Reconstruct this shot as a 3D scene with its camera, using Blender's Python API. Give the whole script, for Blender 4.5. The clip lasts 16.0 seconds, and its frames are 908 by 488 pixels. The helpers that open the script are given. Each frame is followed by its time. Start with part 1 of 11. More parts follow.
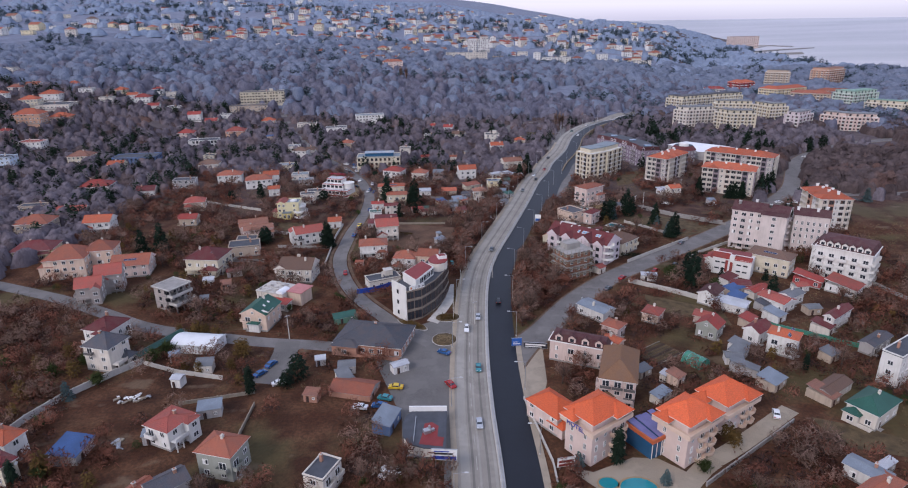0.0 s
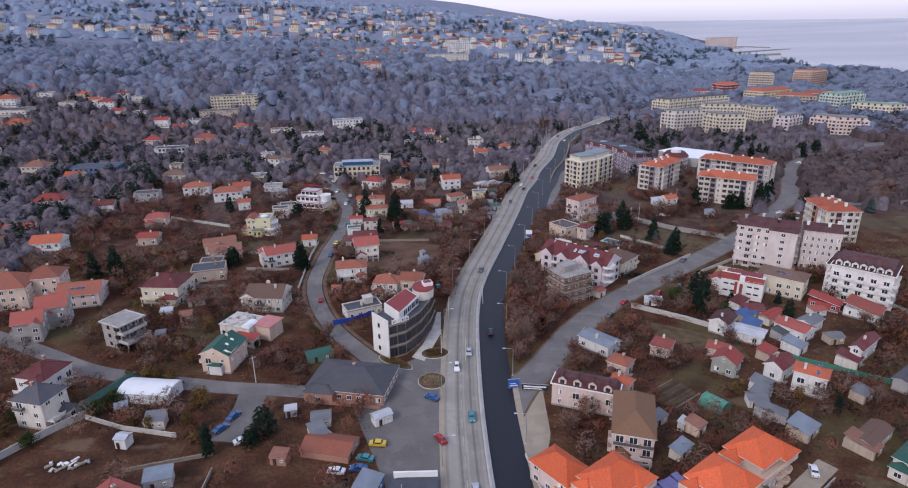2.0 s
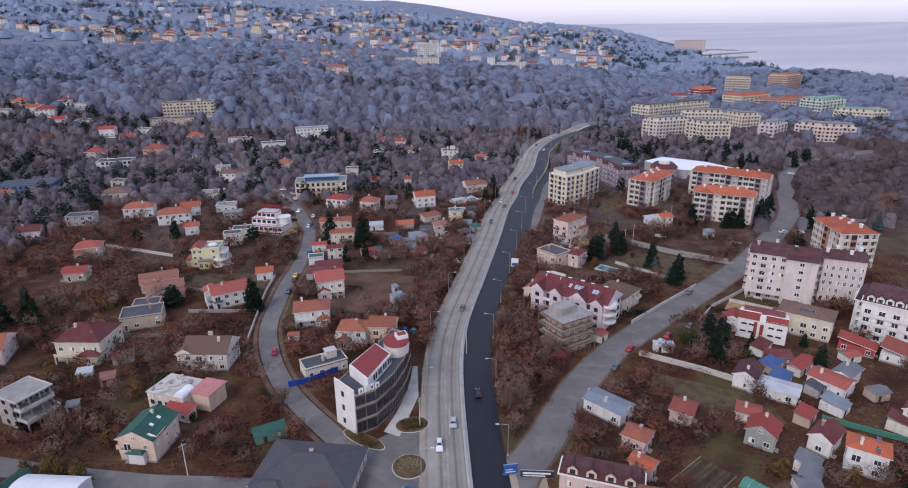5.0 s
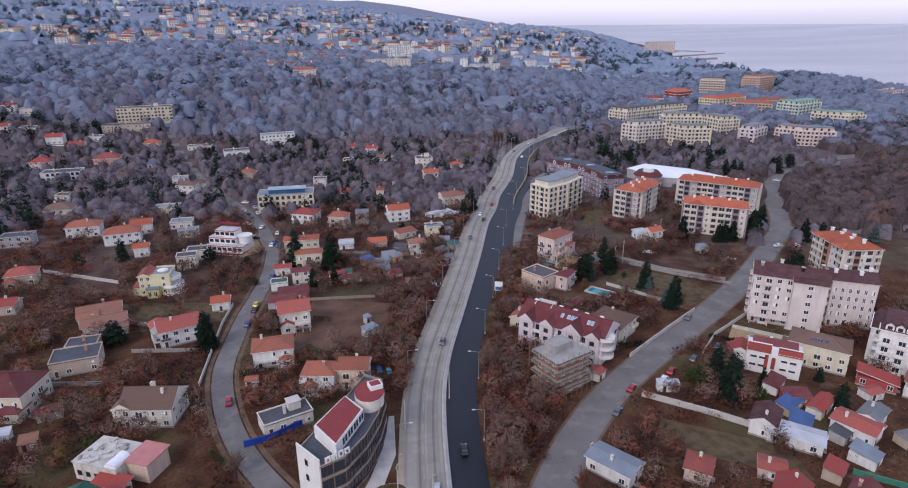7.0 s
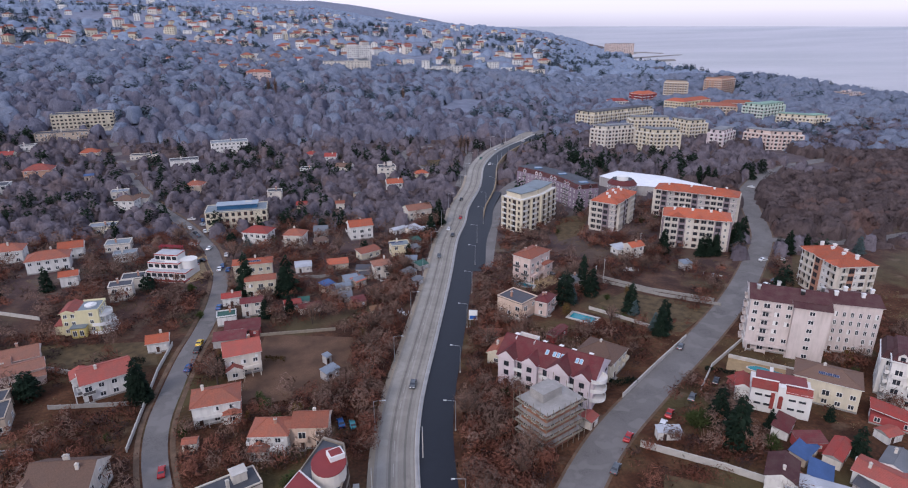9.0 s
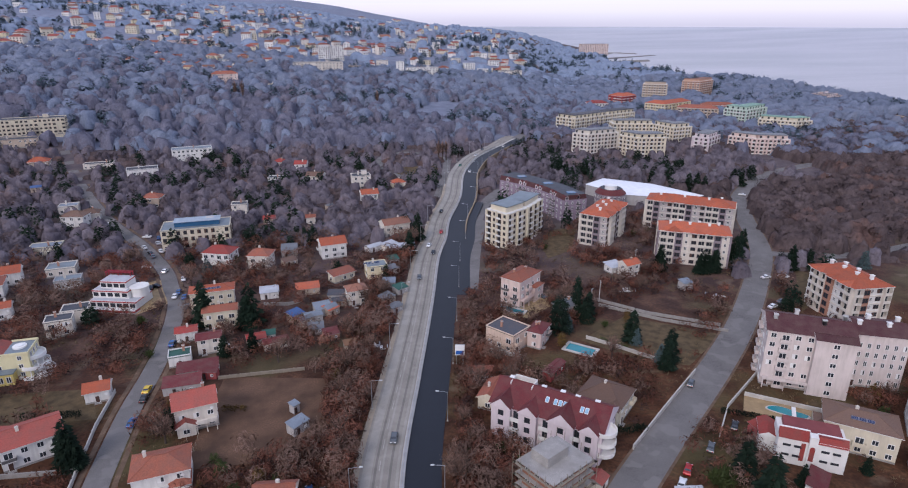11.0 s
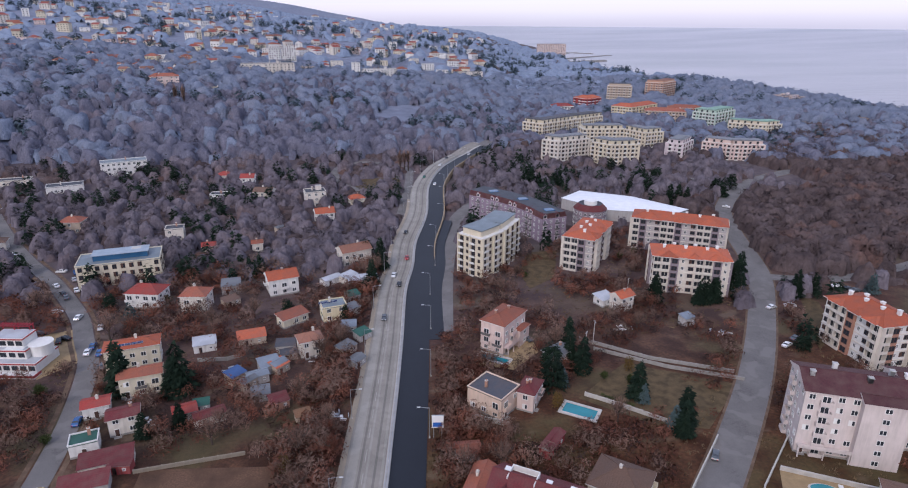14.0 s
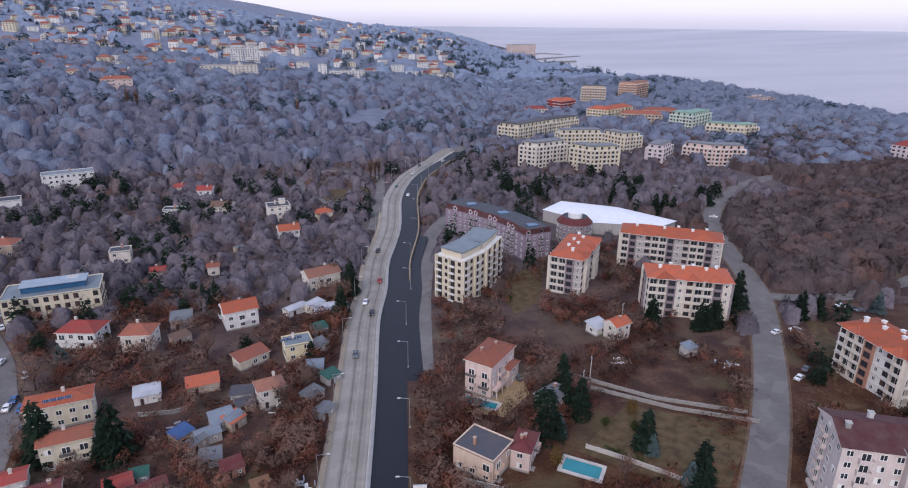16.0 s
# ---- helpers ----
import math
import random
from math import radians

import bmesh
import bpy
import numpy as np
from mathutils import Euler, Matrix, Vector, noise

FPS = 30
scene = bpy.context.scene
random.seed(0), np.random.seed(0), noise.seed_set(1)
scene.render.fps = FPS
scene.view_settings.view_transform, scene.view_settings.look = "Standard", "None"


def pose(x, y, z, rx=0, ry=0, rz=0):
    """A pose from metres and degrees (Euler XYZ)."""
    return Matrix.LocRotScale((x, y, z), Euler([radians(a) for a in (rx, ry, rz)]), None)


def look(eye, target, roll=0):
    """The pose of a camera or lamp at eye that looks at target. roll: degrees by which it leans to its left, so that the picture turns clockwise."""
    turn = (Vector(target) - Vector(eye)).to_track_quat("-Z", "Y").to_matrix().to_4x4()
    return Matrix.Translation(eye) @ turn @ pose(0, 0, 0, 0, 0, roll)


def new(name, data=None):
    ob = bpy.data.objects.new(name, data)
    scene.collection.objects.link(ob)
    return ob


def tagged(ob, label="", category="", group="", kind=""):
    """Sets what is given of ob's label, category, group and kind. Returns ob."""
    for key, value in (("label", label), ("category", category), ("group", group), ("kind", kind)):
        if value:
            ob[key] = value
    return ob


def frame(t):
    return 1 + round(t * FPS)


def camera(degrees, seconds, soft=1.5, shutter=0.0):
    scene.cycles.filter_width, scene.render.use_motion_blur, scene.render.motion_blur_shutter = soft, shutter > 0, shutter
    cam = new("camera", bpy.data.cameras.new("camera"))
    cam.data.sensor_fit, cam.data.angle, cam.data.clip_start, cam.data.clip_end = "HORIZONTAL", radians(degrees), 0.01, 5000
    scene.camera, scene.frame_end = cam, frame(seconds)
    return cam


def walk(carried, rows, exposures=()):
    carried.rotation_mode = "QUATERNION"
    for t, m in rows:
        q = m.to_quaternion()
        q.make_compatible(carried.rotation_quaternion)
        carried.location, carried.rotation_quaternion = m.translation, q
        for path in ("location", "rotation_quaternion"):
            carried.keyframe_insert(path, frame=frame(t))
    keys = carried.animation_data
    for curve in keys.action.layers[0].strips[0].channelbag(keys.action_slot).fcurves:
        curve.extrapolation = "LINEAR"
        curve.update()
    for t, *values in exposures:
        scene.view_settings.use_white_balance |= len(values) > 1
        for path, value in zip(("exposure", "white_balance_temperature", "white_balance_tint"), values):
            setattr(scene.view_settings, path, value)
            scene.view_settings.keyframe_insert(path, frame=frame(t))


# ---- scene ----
cam = camera(73.2, 16.0, soft=1.1)
METRES, EYE, TILT, LEAN, TURN = 194.9, 100.0, 1.5, 2.0, 0.0
ROWS = [
    (0.0, 0.0, 0.0, 0.0, 0.47, -21.61, -1.18),
    (0.5, -0.0033, 0.0313, -0.0008, 0.01, -21.6, -1.21),
    (1.0, -0.0064, 0.0624, -0.0017, -0.47, -21.56, -1.25),
    (1.5, -0.0091, 0.0935, -0.0026, -0.95, -21.53, -1.27),
    (2.0, -0.0115, 0.1245, -0.0031, -1.44, -21.5, -1.3),
    (2.5, -0.0132, 0.1552, -0.004, -1.92, -21.46, -1.34),
    (3.0, -0.0143, 0.1861, -0.0051, -2.42, -21.4, -1.4),
    (3.5, -0.0155, 0.2169, -0.0063, -2.96, -21.34, -1.46),
    (4.0, -0.0161, 0.2479, -0.0075, -3.46, -21.31, -1.52),
    (6.5, -0.0176, 0.4036, -0.01, -5.89, -21.18, -1.74),
    (7.0, -0.0169, 0.4349, -0.0104, -6.85, -21.14, -1.83),
    (7.5, -0.0159, 0.4663, -0.0111, -7.76, -21.08, -1.9),
    (8.0, -0.0147, 0.4976, -0.0112, -8.67, -21.04, -1.99),
    (8.5, -0.0128, 0.5289, -0.0119, -9.55, -20.98, -2.07),
    (9.0, -0.0113, 0.5602, -0.0125, -10.41, -20.94, -2.15),
    (11.5, 0.0023, 0.7162, -0.0153, -13.28, -20.84, -2.43),
    (12.0, 0.0057, 0.7472, -0.0159, -13.82, -20.82, -2.48),
    (12.5, 0.0096, 0.7782, -0.0162, -14.48, -20.81, -2.53),
    (13.0, 0.0136, 0.8096, -0.0166, -15.24, -20.8, -2.59),
    (13.5, 0.018, 0.8405, -0.0171, -15.98, -20.79, -2.64),
    (14.0, 0.0228, 0.8715, -0.0177, -16.73, -20.75, -2.72),
    (14.5, 0.028, 0.9022, -0.0177, -17.46, -20.72, -2.79),
    (15.0, 0.0346, 0.9329, -0.0179, -18.18, -20.69, -2.82),
    (15.5, 0.0406, 0.9638, -0.0183, -18.91, -20.64, -2.91),
    (16.0, 0.0472, 0.9946, -0.0186, -19.55, -20.6, -2.94),
]
walk(cam, [(t, pose(0, 0, EYE, TILT, LEAN, TURN) @ pose(METRES * x, METRES * y, METRES * z, 90 + pitch, roll, yaw)) for t, x, y, z, yaw, pitch, roll in ROWS],
     [(0.0, -0.06, 6020, 13), (16.0, -0.06, 6020, 13)])


# ---- light ----
world = bpy.data.worlds.new("overcast_sky")
scene.world = world
world.use_nodes = True
wt = world.node_tree
wt.nodes.clear()
SUN_EL, SUN_AZ = radians(40), radians(-140)
sky = wt.nodes.new("ShaderNodeTexSky")
sky.sky_type = "NISHITA"
sky.sun_disc = False
sky.sun_elevation, sky.sun_rotation = SUN_EL, SUN_AZ
sky.dust_density, sky.ozone_density = 3.0, 2.0
sky_bg = wt.nodes.new("ShaderNodeBackground")
sky_bg.inputs["Strength"].default_value = 0.08
wt.links.new(sky.outputs[0], sky_bg.inputs["Color"])
tc = wt.nodes.new("ShaderNodeTexCoord")
sep = wt.nodes.new("ShaderNodeSeparateXYZ")
wt.links.new(tc.outputs["Generated"], sep.inputs[0])
ramp = wt.nodes.new("ShaderNodeValToRGB")
rm = wt.nodes.new("ShaderNodeMapRange")
rm.inputs["From Min"].default_value, rm.inputs["From Max"].default_value = -0.03, 0.6
wt.links.new(sep.outputs["Z"], rm.inputs["Value"])
cl = wt.nodes.new("ShaderNodeTexNoise")
cmap = wt.nodes.new("ShaderNodeMapping")
cmap.inputs["Scale"].default_value = (1.2, 1.2, 16.0)
wt.links.new(tc.outputs["Generated"], cmap.inputs["Vector"])
wt.links.new(cmap.outputs[0], cl.inputs["Vector"])
cl.inputs["Scale"].default_value, cl.inputs["Detail"].default_value = 2.2, 5.0
e = ramp.color_ramp.elements
e[0].position, e[0].color = 0.0, (0.66, 0.65, 0.82, 1)
e[1].position, e[1].color = 1.0, (0.56, 0.60, 0.78, 1)
for p_, c_ in ((0.045, (0.74, 0.69, 0.83, 1)), (0.075, (0.96, 0.88, 0.99, 1)), (0.14, (1.0, 0.94, 1.0, 1)), (0.35, (0.76, 0.74, 0.88, 1))):
    n_ = e.new(p_)
    n_.color = c_
wt.links.new(rm.outputs[0], ramp.inputs[0])
cmix = wt.nodes.new("ShaderNodeMix")
cmix.data_type = "RGBA"
cmix.blend_type = "SOFT_LIGHT"
cmix.inputs["Factor"].default_value = 0.35
wt.links.new(ramp.outputs[0], cmix.inputs["A"])
wt.links.new(cl.outputs["Fac"], cmix.inputs["B"])
cloud_bg = wt.nodes.new("ShaderNodeBackground")
cloud_bg.inputs["Strength"].default_value = 0.92
wt.links.new(cmix.outputs["Result"], cloud_bg.inputs["Color"])
add = wt.nodes.new("ShaderNodeAddShader")
wt.links.new(sky_bg.outputs[0], add.inputs[0])
wt.links.new(cloud_bg.outputs[0], add.inputs[1])
wo = wt.nodes.new("ShaderNodeOutputWorld")
wt.links.new(add.outputs[0], wo.inputs["Surface"])

sun_data = bpy.data.lights.new("sun", "SUN")
sun_data.energy, sun_data.angle, sun_data.color = 1.25, radians(18), (1.0, 0.89, 0.82)
sun = new("sun", sun_data)
sx, sy = math.sin(SUN_AZ) * math.cos(SUN_EL), math.cos(SUN_AZ) * math.cos(SUN_EL)
sun.matrix_world = look((sx * 900, sy * 900, math.sin(SUN_EL) * 900), (0, 0, 0))


# ---- materials ----
MATS = {}


def base_material(key, rough=0.8, metal=0.0):
    m = bpy.data.materials.new(key)
    m.use_nodes = True
    b = m.node_tree.nodes["Principled BSDF"]
    b.inputs["Roughness"].default_value = rough
    b.inputs["Metallic"].default_value = metal
    b.inputs["Specular IOR Level"].default_value = 0.3
    MATS[key] = m
    return m, m.node_tree, b


def shade(c, k):
    return (min(1, c[0] * k), min(1, c[1] * k), min(1, c[2] * k), 1)


def mixed(nt, fac, a, b, how="MIX"):
    n = nt.nodes.new("ShaderNodeMix")
    n.data_type = "RGBA"
    n.blend_type = how
    for sock, v in (("Factor", fac), ("A", a), ("B", b)):
        if isinstance(v, bpy.types.NodeSocket):
            nt.links.new(v, n.inputs[sock])
        elif sock == "Factor":
            n.inputs[sock].default_value = v
        else:
            n.inputs[sock].default_value = v if len(v) == 4 else (*v, 1)
    return n.outputs["Result"]


def noise_fac(nt, scale, lo=0.35, hi=0.65, detail=4.0, squash=(1, 1, 1), coords="Object"):
    t = nt.nodes.new("ShaderNodeTexCoord")
    mp = nt.nodes.new("ShaderNodeMapping")
    mp.inputs["Scale"].default_value = squash
    nt.links.new(t.outputs[coords], mp.inputs["Vector"])
    n = nt.nodes.new("ShaderNodeTexNoise")
    n.inputs["Scale"].default_value, n.inputs["Detail"].default_value = scale, detail
    nt.links.new(mp.outputs[0], n.inputs["Vector"])
    r = nt.nodes.new("ShaderNodeMapRange")
    r.inputs["From Min"].default_value, r.inputs["From Max"].default_value = lo, hi
    nt.links.new(n.outputs["Fac"], r.inputs["Value"])
    return r.outputs[0]


def scaled(nt, value, k):
    n = nt.nodes.new("ShaderNodeMath")
    n.operation = "MULTIPLY"
    n.inputs[1].default_value = k
    nt.links.new(value, n.inputs[0])
    return n.outputs[0]


def bumped(nt, b, height, strength=0.3, distance=0.05):
    n = nt.nodes.new("ShaderNodeBump")
    n.inputs["Strength"].default_value, n.inputs["Distance"].default_value = strength, distance
    nt.links.new(height, n.inputs["Height"])
    nt.links.new(n.outputs[0], b.inputs["Normal"])


def plaster(c, dirt=0.28):
    """Painted render with faint streaks and blotches."""
    key = "plaster_%02x%02x%02x_%d" % (int(c[0] * 255), int(c[1] * 255), int(c[2] * 255), dirt * 100)
    if key in MATS:
        return MATS[key]
    m, nt, b = base_material(key, 0.85)
    streak = noise_fac(nt, 1.0, 0.45, 0.75, 5, (1.3, 1.3, 0.18))
    blotch = noise_fac(nt, 0.35, 0.35, 0.7)
    col = mixed(nt, blotch, shade(c, 1.03), shade(c, 0.92))
    fac = nt.nodes.new("ShaderNodeMath")
    fac.operation = "MULTIPLY"
    fac.inputs[1].default_value = dirt
    nt.links.new(streak, fac.inputs[0])
    col = mixed(nt, fac.outputs[0], col, (0.20, 0.17, 0.15))
    nt.links.new(col, b.inputs["Base Color"])
    bumped(nt, b, noise_fac(nt, 14.0), 0.15, 0.02)
    return m


def tiles(c, wear=0.3, pitch=0.34):
    """Roof tiles: fine courses as relief, patchy weathering, each roof a little different."""
    key = "tiles_%02x%02x%02x_%d" % (int(c[0] * 255), int(c[1] * 255), int(c[2] * 255), wear * 100)
    if key in MATS:
        return MATS[key]
    m, nt, b = base_material(key, 0.75)
    patch = noise_fac(nt, 0.45, 0.35, 0.68, 6)
    fine = noise_fac(nt, 4.0, 0.3, 0.7, 3)
    info = nt.nodes.new("ShaderNodeObjectInfo")
    col = mixed(nt, fine, shade(c, 1.15), shade(c, 0.75))
    fac = nt.nodes.new("ShaderNodeMath")
    fac.operation = "MULTIPLY"
    fac.inputs[1].default_value = wear
    nt.links.new(patch, fac.inputs[0])
    col = mixed(nt, fac.outputs[0], col, (0.13, 0.09, 0.075))
    hsv = nt.nodes.new("ShaderNodeHueSaturation")
    r = nt.nodes.new("ShaderNodeMapRange")
    r.inputs["To Min"].default_value, r.inputs["To Max"].default_value = 0.8, 1.15
    nt.links.new(info.outputs["Random"], r.inputs["Value"])
    nt.links.new(r.outputs[0], hsv.inputs["Value"])
    nt.links.new(col, hsv.inputs["Color"])
    nt.links.new(hsv.outputs[0], b.inputs["Base Color"])
    w = nt.nodes.new("ShaderNodeTexWave")
    w.bands_direction = "Z"
    w.inputs["Scale"].default_value = 0.5 / pitch * 2
    t = nt.nodes.new("ShaderNodeTexCoord")
    nt.links.new(t.outputs["Object"], w.inputs["Vector"])
    bumped(nt, b, w.outputs["Fac"], 0.5, 0.06)
    return m


def simple(key, c, rough=0.7, metal=0.0, vary=0.25, scale=1.5, bump=0.0, spec=0.3):
    """A plain material with two scales of variation."""
    if key in MATS:
        return MATS[key]
    m, nt, b = base_material(key, rough, metal)
    big = noise_fac(nt, scale * 0.25, 0.35, 0.65, 4)
    small = noise_fac(nt, scale * 4, 0.3, 0.7, 3)
    col = mixed(nt, big, shade(c, 1 + vary * 0.5), shade(c, 1 - vary))
    col = mixed(nt, small, col, shade(c, 1 - vary * 0.6))
    nt.links.new(col, b.inputs["Base Color"])
    b.inputs["Specular IOR Level"].default_value = spec
    if bump:
        bumped(nt, b, small, bump, 0.05)
    return m


def asphalt(key, c, wear=0.4, rough=0.85):
    if key in MATS:
        return MATS[key]
    m, nt, b = base_material(key, rough)
    big = noise_fac(nt, 0.09, 0.35, 0.65, 6)
    mid = noise_fac(nt, 0.6, 0.4, 0.7, 5)
    grit = noise_fac(nt, 9.0, 0.3, 0.7, 2)
    col = mixed(nt, big, shade(c, 1.2), shade(c, 1 - wear))
    col = mixed(nt, mid, col, shade(c, 0.78))
    patch = noise_fac(nt, 0.16, 0.56, 0.60, 2)
    pf = nt.nodes.new("ShaderNodeMath")
    pf.operation = "MULTIPLY"
    pf.inputs[1].default_value = wear
    nt.links.new(patch, pf.inputs[0])
    col = mixed(nt, pf.outputs[0], col, shade(c, 1.35))
    col = mixed(nt, grit, col, shade(c, 1.1))
    nt.links.new(col, b.inputs["Base Color"])
    bumped(nt, b, grit, 0.2, 0.01)
    return m


def leafy(key, c, c2, rough=0.9, thin=0.0):
    """Twigs or needles: colour differs from piece to piece and from plant to plant."""
    if key in MATS:
        return MATS[key]
    m, nt, b = base_material(key, rough)
    geo = nt.nodes.new("ShaderNodeNewGeometry")
    info = nt.nodes.new("ShaderNodeObjectInfo")
    col = mixed(nt, geo.outputs["Random Per Island"], (*c, 1), (*c2, 1))
    patch = noise_fac(nt, 0.11, 0.36, 0.64, 2)
    col = mixed(nt, scaled(nt, patch, 0.75), col, shade(c, 0.62))
    warm = noise_fac(nt, 0.05, 0.55, 0.7, 3)
    col = mixed(nt, scaled(nt, warm, 0.4), col, (c2[0] * 1.15, c2[1] * 0.92, c2[2] * 0.82, 1))
    hsv = nt.nodes.new("ShaderNodeHueSaturation")
    r = nt.nodes.new("ShaderNodeMapRange")
    r.inputs["To Min"].default_value, r.inputs["To Max"].default_value = 0.8, 1.25
    nt.links.new(info.outputs["Random"], r.inputs["Value"])
    nt.links.new(r.outputs[0], hsv.inputs["Value"])
    nt.links.new(col, hsv.inputs["Color"])
    nt.links.new(hsv.outputs[0], b.inputs["Base Color"])
    b.inputs["Specular IOR Level"].default_value = 0.1
    if thin:
        # sparse sprays of twigs let part of the light through
        tr = nt.nodes.new("ShaderNodeBsdfTranslucent")
        nt.links.new(hsv.outputs[0], tr.inputs["Color"])
        mx = nt.nodes.new("ShaderNodeMixShader")
        mx.inputs["Fac"].default_value = thin
        nt.links.new(b.outputs[0], mx.inputs[1])
        nt.links.new(tr.outputs[0], mx.inputs[2])
        nt.links.new(mx.outputs[0], nt.nodes["Material Output"].inputs["Surface"])
    return m


def crown_material(key, c, c2, warm):
    """Leafless crowns massed together: fine twig grain, crowns of differing tone, some warmer ones."""
    m, nt, b = base_material(key, 0.95)
    grain = noise_fac(nt, 0.9, 0.3, 0.7, 6, (1, 1, 0.6))
    crown = noise_fac(nt, 0.10, 0.38, 0.62, 3)
    rust = noise_fac(nt, 0.045, 0.56, 0.66, 4)
    col = mixed(nt, crown, (*c, 1), (*c2, 1))
    col = mixed(nt, scaled(nt, rust, 0.6), col, (*warm, 1))
    col = mixed(nt, scaled(nt, grain, 0.55), col, shade(c, 0.55))
    nt.links.new(col, b.inputs["Base Color"])
    b.inputs["Specular IOR Level"].default_value = 0.05
    bumped(nt, b, grain, 0.5, 0.8)
    return m


def ground_material():
    """Winter soil: red-brown earth, matted litter, trodden tracks and patches of olive grass."""
    m, nt, b = base_material("winter_ground", 0.95)
    big = noise_fac(nt, 0.022, 0.40, 0.60, 6)
    mid = noise_fac(nt, 0.12, 0.40, 0.62, 7)
    fine = noise_fac(nt, 1.1, 0.3, 0.7, 6)
    col = mixed(nt, big, (0.086, 0.034, 0.018), (0.055, 0.026, 0.016))
    col = mixed(nt, mid, col, (0.135, 0.066, 0.036))
    col = mixed(nt, scaled(nt, fine, 0.65), col, (0.022, 0.015, 0.012))
    grass = noise_fac(nt, 0.03, 0.52, 0.62, 7)
    col = mixed(nt, scaled(nt, grass, 0.7), col, (0.082, 0.072, 0.034))
    straw = noise_fac(nt, 0.07, 0.6, 0.68, 6, (1, 1.6, 1))
    col = mixed(nt, scaled(nt, straw, 0.55), col, (0.17, 0.125, 0.085))
    # litter tone greyer with distance along y: haze painted into the ground
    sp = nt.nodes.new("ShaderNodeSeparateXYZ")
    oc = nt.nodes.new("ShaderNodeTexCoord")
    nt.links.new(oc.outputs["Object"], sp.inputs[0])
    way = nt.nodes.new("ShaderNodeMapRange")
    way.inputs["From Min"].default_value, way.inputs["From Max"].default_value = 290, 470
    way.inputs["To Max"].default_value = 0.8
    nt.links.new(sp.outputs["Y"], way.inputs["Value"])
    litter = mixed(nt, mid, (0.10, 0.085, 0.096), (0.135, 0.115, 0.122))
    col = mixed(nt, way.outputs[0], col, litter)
    nt.links.new(col, b.inputs["Base Color"])
    b.inputs["Specular IOR Level"].default_value = 0.1
    bumped(nt, b, fine, 0.6, 0.25)
    return m


# Far ground with distance haze painted into its pale blue colour; k scales it.
def hazed_ground_material(key, k):
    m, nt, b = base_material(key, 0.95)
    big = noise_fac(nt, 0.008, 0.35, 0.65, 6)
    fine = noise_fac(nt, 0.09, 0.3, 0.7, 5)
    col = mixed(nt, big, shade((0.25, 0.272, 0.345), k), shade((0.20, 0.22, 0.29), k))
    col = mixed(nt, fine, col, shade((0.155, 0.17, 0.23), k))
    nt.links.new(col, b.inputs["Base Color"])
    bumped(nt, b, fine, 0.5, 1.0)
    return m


def sea_material():
    m, nt, b = base_material("calm_sea", 0.3)
    streak = noise_fac(nt, 0.0035, 0.35, 0.68, 5, (0.3, 1, 1))
    col = mixed(nt, streak, (0.20, 0.182, 0.21), (0.34, 0.30, 0.33))
    nt.links.new(col, b.inputs["Base Color"])
    b.inputs["Specular IOR Level"].default_value = 0.5
    bumped(nt, b, noise_fac(nt, 0.05, 0.2, 0.8, 7, (0.4, 1, 1)), 0.8, 1.5)
    return m


def glass_material():
    m, nt, b = base_material("window_glass", 0.08)
    b.inputs["Base Color"].default_value = (0.03, 0.035, 0.045, 1)
    b.inputs["Specular IOR Level"].default_value = 0.6
    return m


GLASS = glass_material()
GROUND = ground_material()
SEA = sea_material()
HILLSIDE_HAZE = hazed_ground_material("hazed_hillside", 0.9)
WOODFLOOR_HAZE = hazed_ground_material("hazed_wood_floor", 0.8)
WHITE = simple("white_paint", (0.74, 0.73, 0.71), 0.6, vary=0.1)
DARKFRAME = simple("brown_frame", (0.09, 0.05, 0.04), 0.6)
CONCRETE = simple("weathered_concrete", (0.33, 0.31, 0.29), 0.9, vary=0.35, bump=0.2)
PALE_CONC = simple("pale_concrete", (0.52, 0.49, 0.45), 0.9, vary=0.3, bump=0.2)
BARK = simple("bark", (0.085, 0.062, 0.052), 0.95, vary=0.35, bump=0.4)
STEEL = simple("galvanised_steel", (0.45, 0.46, 0.48), 0.45, 0.7, vary=0.15)
DARKMETAL = simple("dark_metal", (0.05, 0.05, 0.055), 0.5, 0.4)
BITUMEN = simple("bitumen_roofing", (0.075, 0.08, 0.095), 0.8, vary=0.3)
OLD_ASPHALT = asphalt("old_pale_asphalt", (0.245, 0.222, 0.192))
NEW_ASPHALT = asphalt("fresh_black_asphalt", (0.011, 0.013, 0.019), wear=0.25, rough=0.55)
SIDE_ASPHALT = asphalt("side_road_asphalt", (0.155, 0.144, 0.138), wear=0.6)
YARD_ASPHALT = asphalt("patched_yard_asphalt", (0.135, 0.125, 0.118), wear=0.5)
PAVING = asphalt("dusty_paving", (0.30, 0.25, 0.19))
MARK = simple("road_paint", (0.38, 0.36, 0.33), 0.8, vary=0.3)
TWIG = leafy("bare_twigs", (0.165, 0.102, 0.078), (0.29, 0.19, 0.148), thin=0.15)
TWIG_DARK = leafy("dark_scrub_twigs", (0.056, 0.034, 0.031), (0.115, 0.073, 0.066), thin=0.15)
TWIG_RED = leafy("reddish_twigs", (0.125, 0.048, 0.032), (0.235, 0.104, 0.070), thin=0.15)
